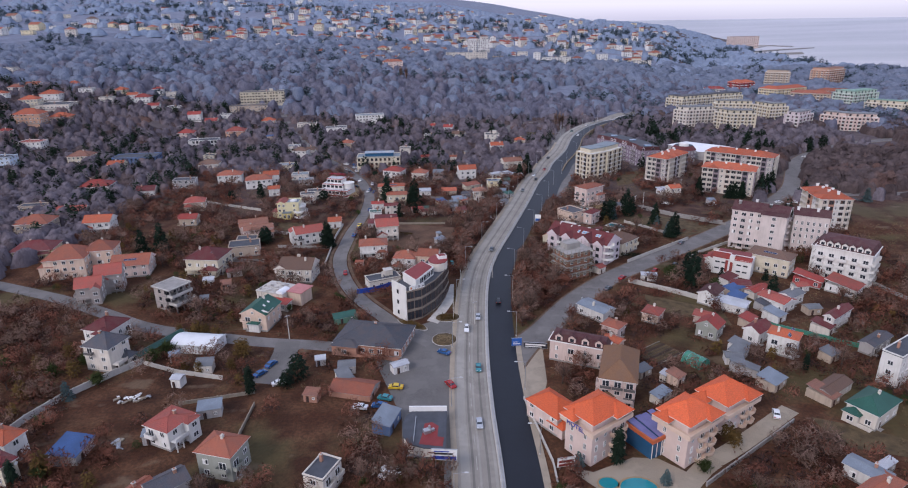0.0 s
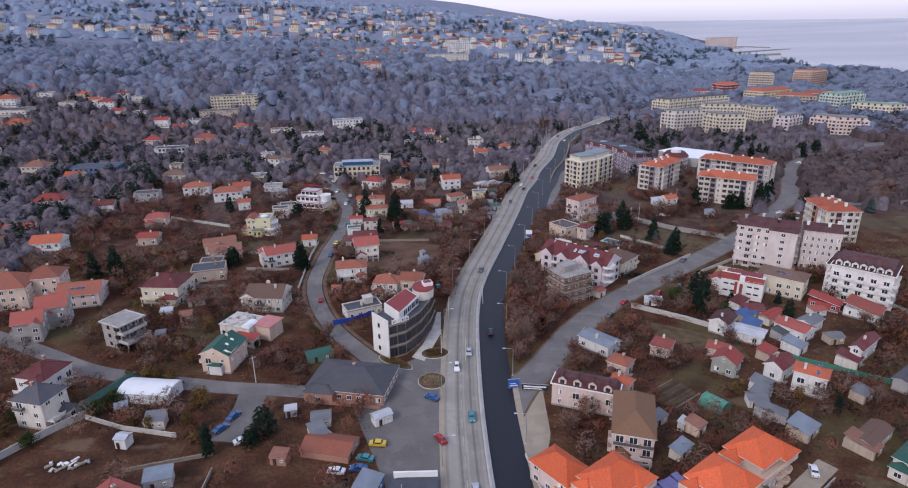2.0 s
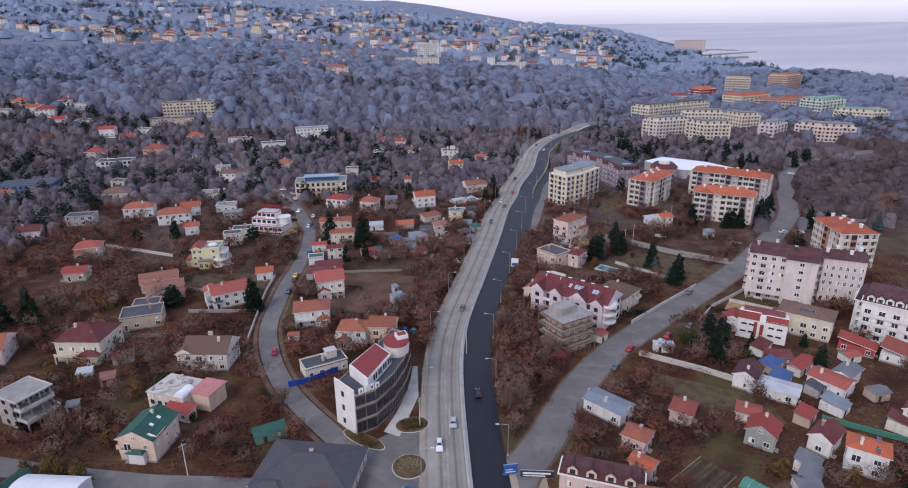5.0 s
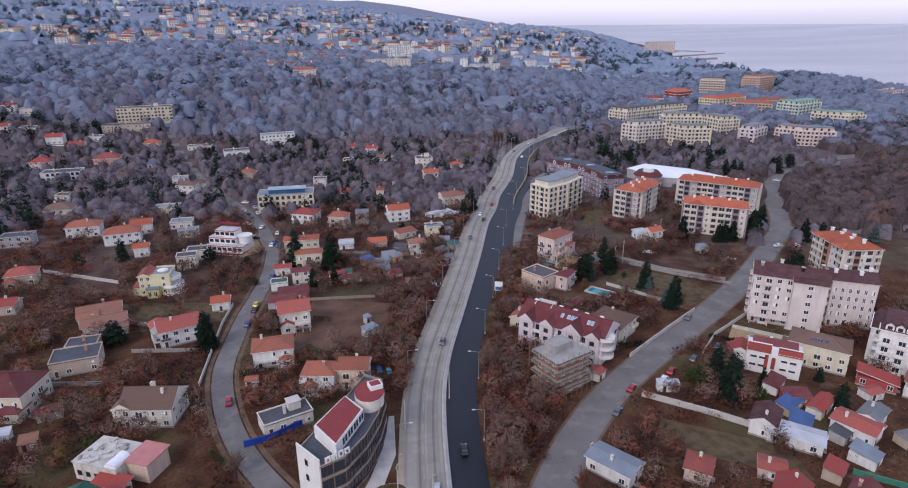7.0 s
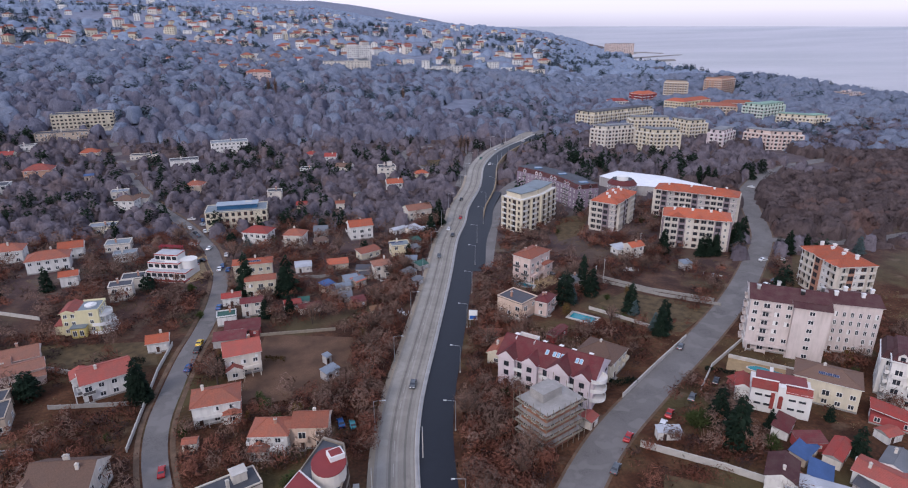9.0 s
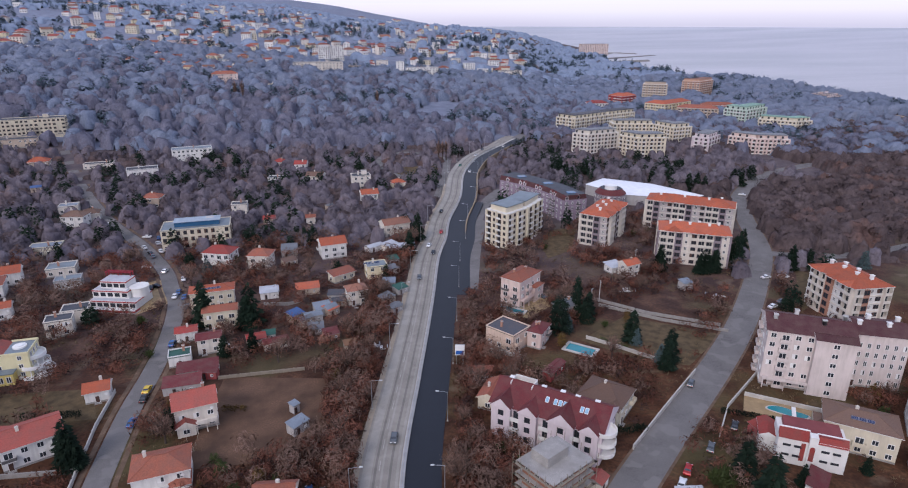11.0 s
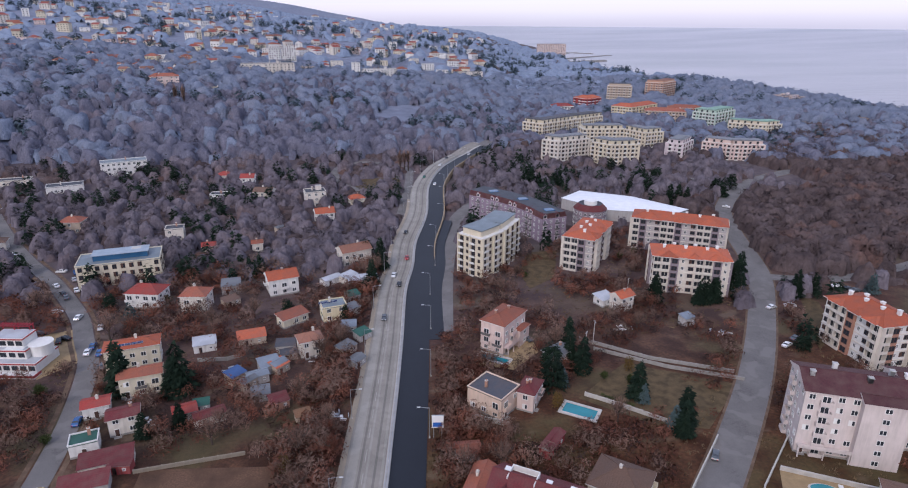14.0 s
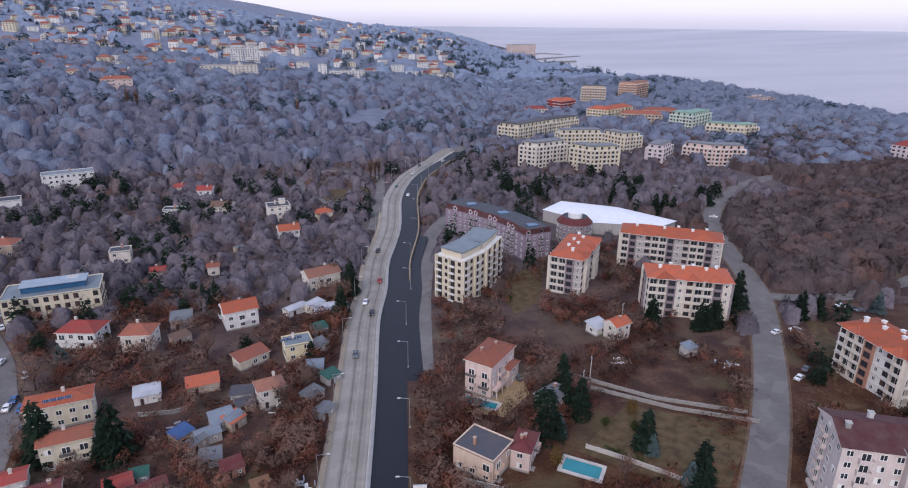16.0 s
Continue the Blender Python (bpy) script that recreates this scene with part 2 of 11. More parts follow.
# violet-grey cast of light haze painted into the town trees
TWIG_MID_HAZE = crown_material("hazed_garden_crowns", (0.122, 0.104, 0.122), (0.185, 0.16, 0.182), (0.19, 0.13, 0.115))
# blue-grey of distance haze put into the far crowns' colour
TWIG_FAR_HAZE = crown_material("hazed_woodland_crowns", (0.126, 0.124, 0.164), (0.175, 0.172, 0.22), (0.18, 0.142, 0.155))
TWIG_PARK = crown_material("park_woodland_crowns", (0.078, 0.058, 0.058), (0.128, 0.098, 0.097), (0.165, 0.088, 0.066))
# slope and hill crowns paler and bluer still, more haze painted in
TWIG_SLOPE_HAZE = crown_material("hazed_slope_crowns", (0.158, 0.184, 0.25), (0.205, 0.232, 0.306), (0.195, 0.20, 0.245))
TWIG_HILL_HAZE = crown_material("hazed_hill_crowns", (0.215, 0.265, 0.36), (0.26, 0.31, 0.41), (0.25, 0.27, 0.345))
NEEDLE = leafy("conifer_needles", (0.006, 0.014, 0.009), (0.022, 0.036, 0.022))
NEEDLE_BLUE = leafy("blue_spruce_needles", (0.05, 0.08, 0.08), (0.10, 0.13, 0.13))
# needle green lifted towards blue to stand in for distance haze
NEEDLE_FAR_HAZE = leafy("hazed_conifer_needles", (0.045, 0.066, 0.082), (0.068, 0.094, 0.112))
HEDGE = leafy("brown_thuja", (0.07, 0.045, 0.014), (0.15, 0.09, 0.03))
IVY = leafy("evergreen_leaves", (0.03, 0.045, 0.015), (0.085, 0.10, 0.035))
GRASS = leafy("dry_grass", (0.16, 0.12, 0.07), (0.27, 0.20, 0.12))


# ---- mesh helpers ----
class Build:
    """Collects corners and faces of one mesh, with a material slot per face."""

    def __init__(self):
        self.v, self.f, self.s = [], [], []

    def face(self, pts, slot=0):
        n = len(self.v)
        self.v.extend(tuple(p) for p in pts)
        self.f.append(tuple(range(n, n + len(pts))))
        self.s.append(slot)

    def box(self, x0, x1, y0, y1, z0, z1, slot=0):
        n = len(self.v)
        self.v.extend([(x0, y0, z0), (x1, y0, z0), (x1, y1, z0), (x0, y1, z0), (x0, y0, z1), (x1, y0, z1), (x1, y1, z1), (x0, y1, z1)])
        for q in ((0, 3, 2, 1), (4, 5, 6, 7), (0, 1, 5, 4), (1, 2, 6, 5), (2, 3, 7, 6), (3, 0, 4, 7)):
            self.f.append(tuple(n + i for i in q))
            self.s.append(slot)
        return self

    def prism(self, poly, z0, z1, slot=0, top=None):
        n, k = len(self.v), len(poly)
        self.v.extend([(p[0], p[1], z0) for p in poly])
        self.v.extend([(p[0], p[1], z1) for p in poly])
        for i in range(k):
            j = (i + 1) % k
            self.f.append((n + i, n + j, n + k + j, n + k + i))
            self.s.append(slot)
        self.f.append(tuple(n + k + i for i in range(k)))
        self.s.append(slot if top is None else top)
        self.f.append(tuple(n + i for i in reversed(range(k))))
        self.s.append(slot)
        return self

    def tube(self, a, b, r0, r1, sides=6, slot=0):
        a, b = Vector(a), Vector(b)
        d = (b - a).normalized()
        u = d.orthogonal().normalized()
        w = d.cross(u)
        n = len(self.v)
        for c, r in ((a, r0), (b, r1)):
            for i in range(sides):
                t = 2 * math.pi * i / sides
                self.v.append(tuple(c + (u * math.cos(t) + w * math.sin(t)) * r))
        for i in range(sides):
            j = (i + 1) % sides
            self.f.append((n + i, n + j, n + sides + j, n + sides + i))
            self.s.append(slot)
        self.f.append(tuple(n + sides + i for i in range(sides)))
        self.s.append(slot)
        return self

    def weld(self):
        """Joins corners that lie on one another."""
        seen, to = {}, []
        for p in self.v:
            k = tuple(round(c, 3) for c in p)
            to.append(seen.setdefault(k, len(seen)))
        self.v = list(seen)
        self.f = [tuple(to[i] for i in q) for q in self.f]
        return self

    def mesh(self, name, *mats):
        me = bpy.data.meshes.new(name)
        me.from_pydata(self.v, [], self.f)
        for m in mats:
            me.materials.append(m)
        me.polygons.foreach_set("material_index", self.s)
        me.update()
        return me


def part(name, me, parent, m=None, label=""):
    ob = new(name, me)
    ob.parent = parent
    if m is not None:
        ob.matrix_basis = m
    if label:
        ob["label"] = label
    return ob


def thing(name, x, y, rot, label, category, group="", z=None):
    ob = new(name)
    ob.empty_display_size = 0.5
    ob.matrix_basis = pose(x, y, ground_z(x, y) if z is None else z, 0, 0, rot)
    return tagged(ob, label, category, group)


# ---- terrain ----
def smooth(a, b, v):
    t = min(1.0, max(0.0, (v - a) / (b - a)))
    return t * t * (3 - 2 * t)


def lerp_table(table, v):
    if v <= table[0][0]:
        return table[0][1]
    for (a, p), (b, q) in zip(table, table[1:]):
        if v <= b:
            return p + (q - p) * (v - a) / (b - a)
    return table[-1][1]


SEA_Z = -12.0
RIDGE = [(-60, 215), (-25, 200), (-12, 181), (-4.7, 162), (-1.5, 158), (0, 142), (2.6, 124), (5.4, 110), (10, 97), (15, 80), (19, 62), (21, 40), (22.5, 20), (24, 6), (27, 8), (31, 6), (180, 0)]
COAST = [(18, 4800), (20.5, 4500), (22.5, 3900), (23.8, 3200), (24.6, 2240), (26.3, 2180), (27.0, 1850), (29.6, 1600), (35, 1380), (40.4, 1250), (45, 1130), (49.3, 1030), (56, 900), (75, 780), (110, 700)]


def ground_z(x, y):
    """Flat old town, a long wooded slope up to a far ridge, and the shore."""
    r, az = math.hypot(x, y - 200), math.degrees(math.atan2(x, y - 200))
    if r < 380 or abs(az) > 110:
        return 0.0
    top = lerp_table(RIDGE, az)
    z = top * min(1.0, ((r - 380) / 2020) ** 0.75) * smooth(370, 580, r)
    z += noise.noise((x * 0.006, y * 0.006, 0)) * 7 * smooth(450, 900, r) * smooth(34, 20, az)
    z += noise.noise((x * 0.0022, y * 0.0022, 4)) * 16 * smooth(900, 1500, r) * smooth(22, 8, az)
    z -= 0.4 * top * smooth(2450, 3300, r)
    z += 150 * smooth(3300, 4300, r) * smooth(17, -2, az)
    if az > 17:
        edge = lerp_table(COAST, az) + 25 * noise.noise((x * 0.01, y * 0.01, 3))
        z -= (z - SEA_Z + 6) * smooth(edge - 50, edge + 40, r)
    return z


def build_ground():
    radii = [0, 120, 250, 380]
    r = 380
    while r < 4700:
        r *= 1.045
        radii.append(min(r, 4700))
    n = 240
    verts = [(0, 200, 0)]
    for rr in radii[1:]:
        for i in range(n):
            a = 2 * math.pi * i / n
            x, y = rr * math.sin(a), 200 + rr * math.cos(a)
            verts.append((x, y, ground_z(x, y)))
    faces = [(0, 1 + (i + 1) % n, 1 + i) for i in range(n)]
    for k in range(len(radii) - 2):
        o, q = 1 + k * n, 1 + (k + 1) * n
        for i in range(n):
            j = (i + 1) % n
            faces.append((o + i, o + j, q + j, q + i))
    me = bpy.data.meshes.new("ground")
    me.from_pydata(verts, [], faces)
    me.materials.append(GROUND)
    me.materials.append(WOODFLOOR_HAZE)
    me.materials.append(HILLSIDE_HAZE)
    # ground beyond the town takes the two colours with painted haze
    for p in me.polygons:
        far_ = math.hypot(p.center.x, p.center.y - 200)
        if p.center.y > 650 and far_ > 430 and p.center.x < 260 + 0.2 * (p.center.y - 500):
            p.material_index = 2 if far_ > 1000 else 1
    me.shade_smooth()
    return tagged(new("ground", me), "brown winter ground with dead grass and leaf litter", "ground", kind="structure")


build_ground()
sea_, rad_ = Build(), [0, 700, 1400, 2100, 2600, 3100, 3600, 4100, 4500, 4850]
for k_, r_ in enumerate(rad_):
    lift_ = 97 * smooth(2300, 5400, r_) * 1.02
    sea_.v += [(r_ * math.cos(2 * math.pi * i / 96), 200 + r_ * math.sin(2 * math.pi * i / 96), SEA_Z + lift_) for i in range(96)]
for k_ in range(len(rad_) - 1):
    for i_ in range(96):
        j_ = (i_ + 1) % 96
        sea_.f.append((k_ * 96 + i_, (k_ + 1) * 96 + i_, (k_ + 1) * 96 + j_, k_ * 96 + j_))
        sea_.s.append(0)
sea_me = sea_.mesh("water", SEA)
sea_me.shade_smooth()
tagged(new("water", sea_me), "calm pale grey-blue sea under an overcast sky", "sea", kind="structure")


def breakwater(pts):
    """A low rubble mole in the water."""
    b = Build()
    for a, c in zip(pts, pts[1:]):
        d = Vector((c[0] - a[0], c[1] - a[1], 0)).normalized()
        o = Vector((-d.y, d.x, 0)) * 9
        b.prism([(a[0] - o.x, a[1] - o.y), (c[0] - o.x, c[1] - o.y), (c[0] + o.x, c[1] + o.y), (a[0] + o.x, a[1] + o.y)], SEA_Z - 4, SEA_Z + 3.5)
    return tagged(new("breakwater", b.mesh("breakwater", CONCRETE)), "low dark stone breakwater in the sea", "breakwater", kind="structure")


breakwater([(960, 2105), (1120, 2210), (1253, 2290)])
breakwater([(985, 2230), (1180, 2480), (1290, 2560)])


# ---- roads ----
def spline(pts, step=4.0):
    out = []
    p = [pts[0]] + list(pts) + [pts[-1]]
    for i in range(1, len(p) - 2):
        a, b, c, d = [np.array(q, float) for q in p[i - 1:i + 3]]
        k = max(2, int(np.linalg.norm(c - b) / step))
        for j in range(k):
            t = j / k
            out.append(0.5 * ((2 * b) + (c - a) * t + (2 * a - 5 * b + 4 * c - d) * t * t + (3 * b - a - 3 * c + d) * t ** 3))
    out.append(np.array(pts[-1], float))
    return np.array(out)


def normals(c):
    d = np.gradient(c, axis=0)
    d /= np.linalg.norm(d, axis=1)[:, None]
    return np.stack([d[:, 1], -d[:, 0]], 1)


def ribbon(line, off0, off1, z_of, top=0.06, depth=0.4):
    """A strip beside a centre line, from off0 to off1 metres to its right, with side faces."""
    n = normals(line)
    b = Build()
    k = len(line)
    rows = []
    for o in (off0, off1):
        q = line + n * o
        rows.append([(x, y, z_of(x, y, i) + top) for i, (x, y) in enumerate(q)])
    for row in list(rows):
        rows.append([(x, y, z - depth) for x, y, z in row])
    b.v = [p for row in rows for p in row]
    for i in range(k - 1):
        l, r_, dl, dr = i, k + i, 2 * k + i, 3 * k + i
        b.f += [(l, r_, r_ + 1, l + 1)[::-1], (l, l + 1, dl + 1, dl)[::-1], (r_, dr, dr + 1, r_ + 1)[::-1]]
        b.s += [0, 0, 0]
    b.f += [(0, 2 * k, 3 * k, k), (k - 1, 2 * k - 1, 4 * k - 1, 3 * k - 1)]
    b.s += [0, 0]
    return b


def on_ground(x, y, i=0):
    return ground_z(x, y)


HWY = spline([(9, -60), (9, 60), (9, 112), (8, 143), (8, 175), (10, 221), (14.5, 252), (25, 291), (33, 320), (41, 350), (51, 389), (60, 415),
              (68, 443), (83.5, 482), (98.5, 535), (117.5, 578), (134.5, 604), (164, 645), (181, 664)])
FAR_ROAD = [(176, 658), (205, 694), (265, 770), (353, 895), (442, 1040), (500, 1140)]


def hwy_z(x, y, i=0):
    return max(ground_z(x, y) + 0.02, 3.2 * smooth(420, 520, y) * (1 - smooth(600, 690, y)))


def road(name, pts, width, mat, label, top=0.06, line=None):
    c = spline(pts)
    ob = new(name, ribbon(c, -width / 2, width / 2, on_ground, top).mesh(name, mat))
    return tagged(ob, label, "road", kind="structure"), c


h_depth = 6.0
tagged(new("road", ribbon(HWY, -10.3, -0.6, hwy_z, 0.08, h_depth).mesh("road", OLD_ASPHALT)), "pale worn milled asphalt carriageway", "road", kind="structure")
tagged(new("road", ribbon(HWY, 0.6, 9.3, hwy_z, 0.08, h_depth).mesh("road", NEW_ASPHALT)), "freshly laid black asphalt carriageway", "road", kind="structure")
median = tagged(new("trim", ribbon(HWY, -0.6, 0.6, hwy_z, 0.22, h_depth).mesh("trim", PALE_CONC)), "raised pale concrete median strip", "median", kind="structure")
tagged(new("pavement", ribbon(HWY[:140], -11.8, -10.3, hwy_z, 0.2, h_depth).mesh("pavement", PAVING)), "dusty unfinished footpath beside the highway", "pavement", kind="structure")
tagged(new("pavement", ribbon(HWY[:60], 9.3, 11.0, hwy_z, 0.2, h_depth).mesh("pavement", PAVING)), "narrow concrete footpath beside the black carriageway", "pavement", kind="structure")
lift_ = [k for k, q in enumerate(HWY) if 425 < q[1] < 640]
TAN_STONE = simple("tan_masonry", (0.36, 0.27, 0.17), 0.9, vary=0.35, bump=0.3)
tagged(new("trim", ribbon(HWY[lift_[0]:lift_[-1]], 9.3, 9.9, hwy_z, 0.95, 6.0).mesh("trim", TAN_STONE)), "tan stone retaining wall below the raised carriageway", "retaining wall", kind="structure")
RROAD = [(12, 160), (20, 176), (28, 187), (42, 209), (60, 230), (83, 250), (116, 277), (144, 302), (173, 332), (202, 366), (228, 412), (250, 447), (285, 480), (325, 505), (370, 520)]
LROAD = [(-10, 178), (-22, 190), (-30, 200), (-38.6, 212), (-46, 226), (-52, 243), (-55, 258), (-55.5, 275), (-55.3, 295), (-54, 312), (-53.6, 335), (-56, 362), (-61, 379), (-68, 401), (-85, 436), (-104, 468), (-126, 511), (-159, 585), (-185, 645)]
road("road", FAR_ROAD, 8.0, SIDE_ASPHALT, "grey highway running on through the woods", 0.3)
_, LR = road("road", LROAD, 6.0, SIDE_ASPHALT, "winding grey asphalt side street between houses")
_, RR = road("road", RROAD, 9.4, SIDE_ASPHALT, "worn grey asphalt street running towards the sea", 0.065)
road("road", [(56, 352), (63, 376), (74, 411), (92, 460), (104, 484), (122, 503), (160, 512)], 7.5, SIDE_ASPHALT, "grey asphalt slip road below the retaining wall", 0.07)
road("road", [(-24, 172), (-45, 177), (-60, 179), (-72, 181), (-108, 190), (-133, 203), (-158, 216), (-195, 231)], 6.0, SIDE_ASPHALT, "narrow patched asphalt lane", 0.075)
road("road", [(-58, 180), (-57, 168), (-59, 155)], 8.0, YARD_ASPHALT, "short asphalt yard lane with parked cars", 0.08)
road("road", [(200, 362), (225, 352), (260, 352), (310, 362)], 6.5, SIDE_ASPHALT, "grey asphalt branch street by the park", 0.07)
road("road", [(71, 490), (80, 520), (95, 575), (98, 600), (80, 622), (62, 624), (48, 606), (47, 570), (60, 545)], 5.5, SIDE_ASPHALT, "curving asphalt ramp round a bare lawn", 0.07)
road("road", [(150, 628), (172, 618), (190, 598), (208, 572), (240, 553), (295, 508)], 6.5, SIDE_ASPHALT, "curving asphalt ramp towards the hotels", 0.075)
road("road", [(46.4, 106.5), (56.4, 117.5), (69.4, 126.5), (88.4, 140.5)], 4.6, PAVING, "paved lane beside the hotel garden", 0.07)
b_ = Build().prism([(-27, 166), (-22, 186), (-12, 193), (-2.5, 199), (-2.5, 60), (-4.6, 60), (-4.6, 121), (-15, 122.5), (-16.5, 138), (-21, 150)], -0.3, 0.05)
tagged(new("road", b_.mesh("road", YARD_ASPHALT)), "patched grey asphalt parking yard", "yard", kind="structure")


# ---- free ground: where nothing stands yet ----
CELL, GX0, GY0 = 2.0, -700.0, -80.0
TAKEN = np.zeros((800, 900), bool)


def take(x, y, r):
    i0, i1 = int((x - r - GX0) / CELL), int((x + r - GX0) / CELL) + 1
    j0, j1 = int((y - r - GY0) / CELL), int((y + r - GY0) / CELL) + 1
    TAKEN[max(0, i0):max(0, i1), max(0, j0):max(0, j1)] = True


def take_box(x, y, rot, w, d, pad=1.0):
    c, s = math.cos(radians(rot)), math.sin(radians(rot))
    nx, ny = max(1, int(w / 2)), max(1, int(d / 2))
    for i in range(nx + 1):
        for j in range(ny + 1):
            u, v = w * (i / nx - 0.5), d * (j / ny - 0.5)
            take(x + c * u - s * v, y + s * u + c * v, pad)


def clear_ground():
    """Open fields and plots where no trees grow."""
    for x, y, rot, w, d in ((-90, 147, 22, 38, 18), (-20, 288, 8, 30, 38), (-78, 118, 30, 16, 8), (68, 172, 35, 16, 12), (-6, 180, 0, 10, 10), (20, 160, 0, 8, 50), (120, 318, 20, 30, 16), (100, 178, 40, 14, 8)):
        take_box(x, y, rot, w, d, 0.5)


def is_free(x, y):
    i, j = int((x - GX0) / CELL), int((y - GY0) / CELL)
    return not (0 <= i < 800 and 0 <= j < 900) or not TAKEN[i, j]


for line_, half_ in ((HWY, 12.5), (LR, 4.5), (RR, 6)):
    for q_ in line_:
        take(q_[0], q_[1], half_ * 0.8)
for pts_, half_ in (([(56, 352), (63, 376), (74, 411), (92, 460), (104, 484), (122, 503)], 5), ([(-24, 172), (-72, 181), (-108, 190), (-133, 203), (-195, 231)], 4),
                    ([(-58, 180), (-57, 166), (-60, 152), (-66, 140)], 5), ([(200, 362), (225, 352), (260, 352), (310, 362)], 5),
                    ([(71, 490), (80, 520), (95, 575), (98, 600), (80, 622), (62, 624), (48, 606), (47, 570), (60, 545)], 4),
                    ([(150, 628), (172, 618), (190, 598), (208, 572), (240, 553), (295, 508)], 5), ([(46.4, 106.5), (56.4, 117.5), (69.4, 126.5), (88.4, 140.5)], 4)):
    for q_ in spline(pts_):
        take(q_[0], q_[1], half_ * 0.8)
take_box(-10, 160, 0, 22, 78)


# ---- building parts ----
WALLS = {"white": (0.67, 0.65, 0.62), "cream": (0.60, 0.535, 0.41), "yellow": (0.66, 0.57, 0.38), "pink": (0.61, 0.48, 0.43), "grey": (0.40, 0.38, 0.37),
         "tan": (0.46, 0.37, 0.29), "peach": (0.62, 0.47, 0.37), "orange": (0.50, 0.30, 0.21), "mauve": (0.25, 0.195, 0.25), "stone": (0.36, 0.32, 0.30),
         "mint": (0.45, 0.55, 0.47), "lilac": (0.60, 0.52, 0.54), "blue": (0.12, 0.18, 0.32), "green": (0.12, 0.25, 0.18), "ivory": (0.63, 0.575, 0.505), "rose": (0.60, 0.52, 0.49), "greige": (0.42, 0.385, 0.375), "plum": (0.24, 0.20, 0.225),
         "brick": (0.38, 0.20, 0.14), "paleblue": (0.5, 0.58, 0.68), "greygreen": (0.30, 0.31, 0.27), "red": (0.35, 0.06, 0.06)}
ROOFS = {"orange": (0.42, 0.10, 0.045), "bright": (0.60, 0.115, 0.04), "terracotta": (0.31, 0.098, 0.058), "red": (0.30, 0.045, 0.036), "maroon": (0.13, 0.024, 0.027),
         "brown": (0.16, 0.095, 0.068), "slate": (0.07, 0.075, 0.09), "green": (0.03, 0.10, 0.075), "grey": (0.165, 0.17, 0.18), "pinkred": (0.34, 0.082, 0.062), "darkmaroon": (0.07, 0.022, 0.025),
         "white": (0.47, 0.48, 0.51), "blue": (0.05, 0.10, 0.24), "paleblue": (0.21, 0.24, 0.28), "mint": (0.25, 0.42, 0.33), "greyblue": (0.19, 0.225, 0.25), "rust": (0.27, 0.12, 0.08), "tawny": (0.20, 0.105, 0.055)}
ROOF_WORD = {"bright": "bright orange", "pinkred": "faded pink-red", "darkmaroon": "dark maroon", "paleblue": "pale blue", "greyblue": "grey-blue"}
WALL_WORD = {"greige": "grey-beige", "paleblue": "pale blue", "greygreen": "grey-green", "orange": "orange-painted", "stone": "grey stone"}
METAL_ROOFS = ("white", "greyblue", "paleblue", "blue", "grey", "green")
NUMBER = {1: "single", 2: "two", 3: "three", 4: "four", 5: "five", 6: "six", 7: "seven", 8: "eight"}
SHARED = {}
RAILING = simple("grey_railing", (0.16, 0.15, 0.15), 0.5, 0.3)


def roof_material(c):
    if c in METAL_ROOFS:
        return simple("roof_sheet_" + c, ROOFS[c], 0.5, 0.1, vary=0.3, scale=0.8)
    return tiles(ROOFS[c], 0.12 if c == "bright" else 0.35)


def window_mesh(w, h, frame="white", blind=0):
    """A framed casement in one piece: two panes set back in a frame with a middle post."""
    key = ("window", round(w, 2), round(h, 2), frame, blind)
    if key not in SHARED:
        b = Build()
        window_into(b, w, h, Matrix.Identity(4), blind)
        fm = {"white": WHITE, "brown": DARKFRAME, "dark": DARKMETAL}[frame]
        SHARED[key] = b.mesh("window", fm, GLASS)
    return SHARED[key]


def window_into(b, w, h, m, blind=0):
    t, dp, back = min(0.1, w / 6), 0.12, 0.03
    xs = (-w / 2, -w / 2 + t, -t / 2, t / 2, w / 2 - t, w / 2)
    zs = (0, t, h - t, h)
    n = len(b.v)
    pts = [(x, -dp, z) for z in zs for x in xs] + [(-w / 2, 0, 0), (w / 2, 0, 0), (w / 2, 0, h), (-w / 2, 0, h)]
    for i in (1, 3):
        pts += [(xs[i], -back, zs[1]), (xs[i + 1], -back, zs[1]), (xs[i + 1], -back, zs[2]), (xs[i], -back, zs[2])]
    b.v.extend(tuple(m @ Vector(p)) for p in pts)

    def add_face(q, slot):
        b.f.append(tuple(n + k for k in q))
        b.s.append(slot)
    for r in range(3):
        for c in range(5):
            a = (r * 6 + c, r * 6 + c + 1, r * 6 + c + 7, r * 6 + c + 6)
            if r == 1 and c in (1, 3):
                o = 28 if c == 1 else 32
                add_face((o, o + 1, o + 2, o + 3), 0 if blind and c == 1 else 1)
                for k in range(4):
                    add_face((a[k], a[(k + 1) % 4], o + (k + 1) % 4, o + k), 0)
            else:
                add_face(a, 0)
    for q in ((24, 25, 5, 0), (25, 26, 23, 5), (26, 27, 18, 23), (27, 24, 0, 18)):
        add_face(q, 0)


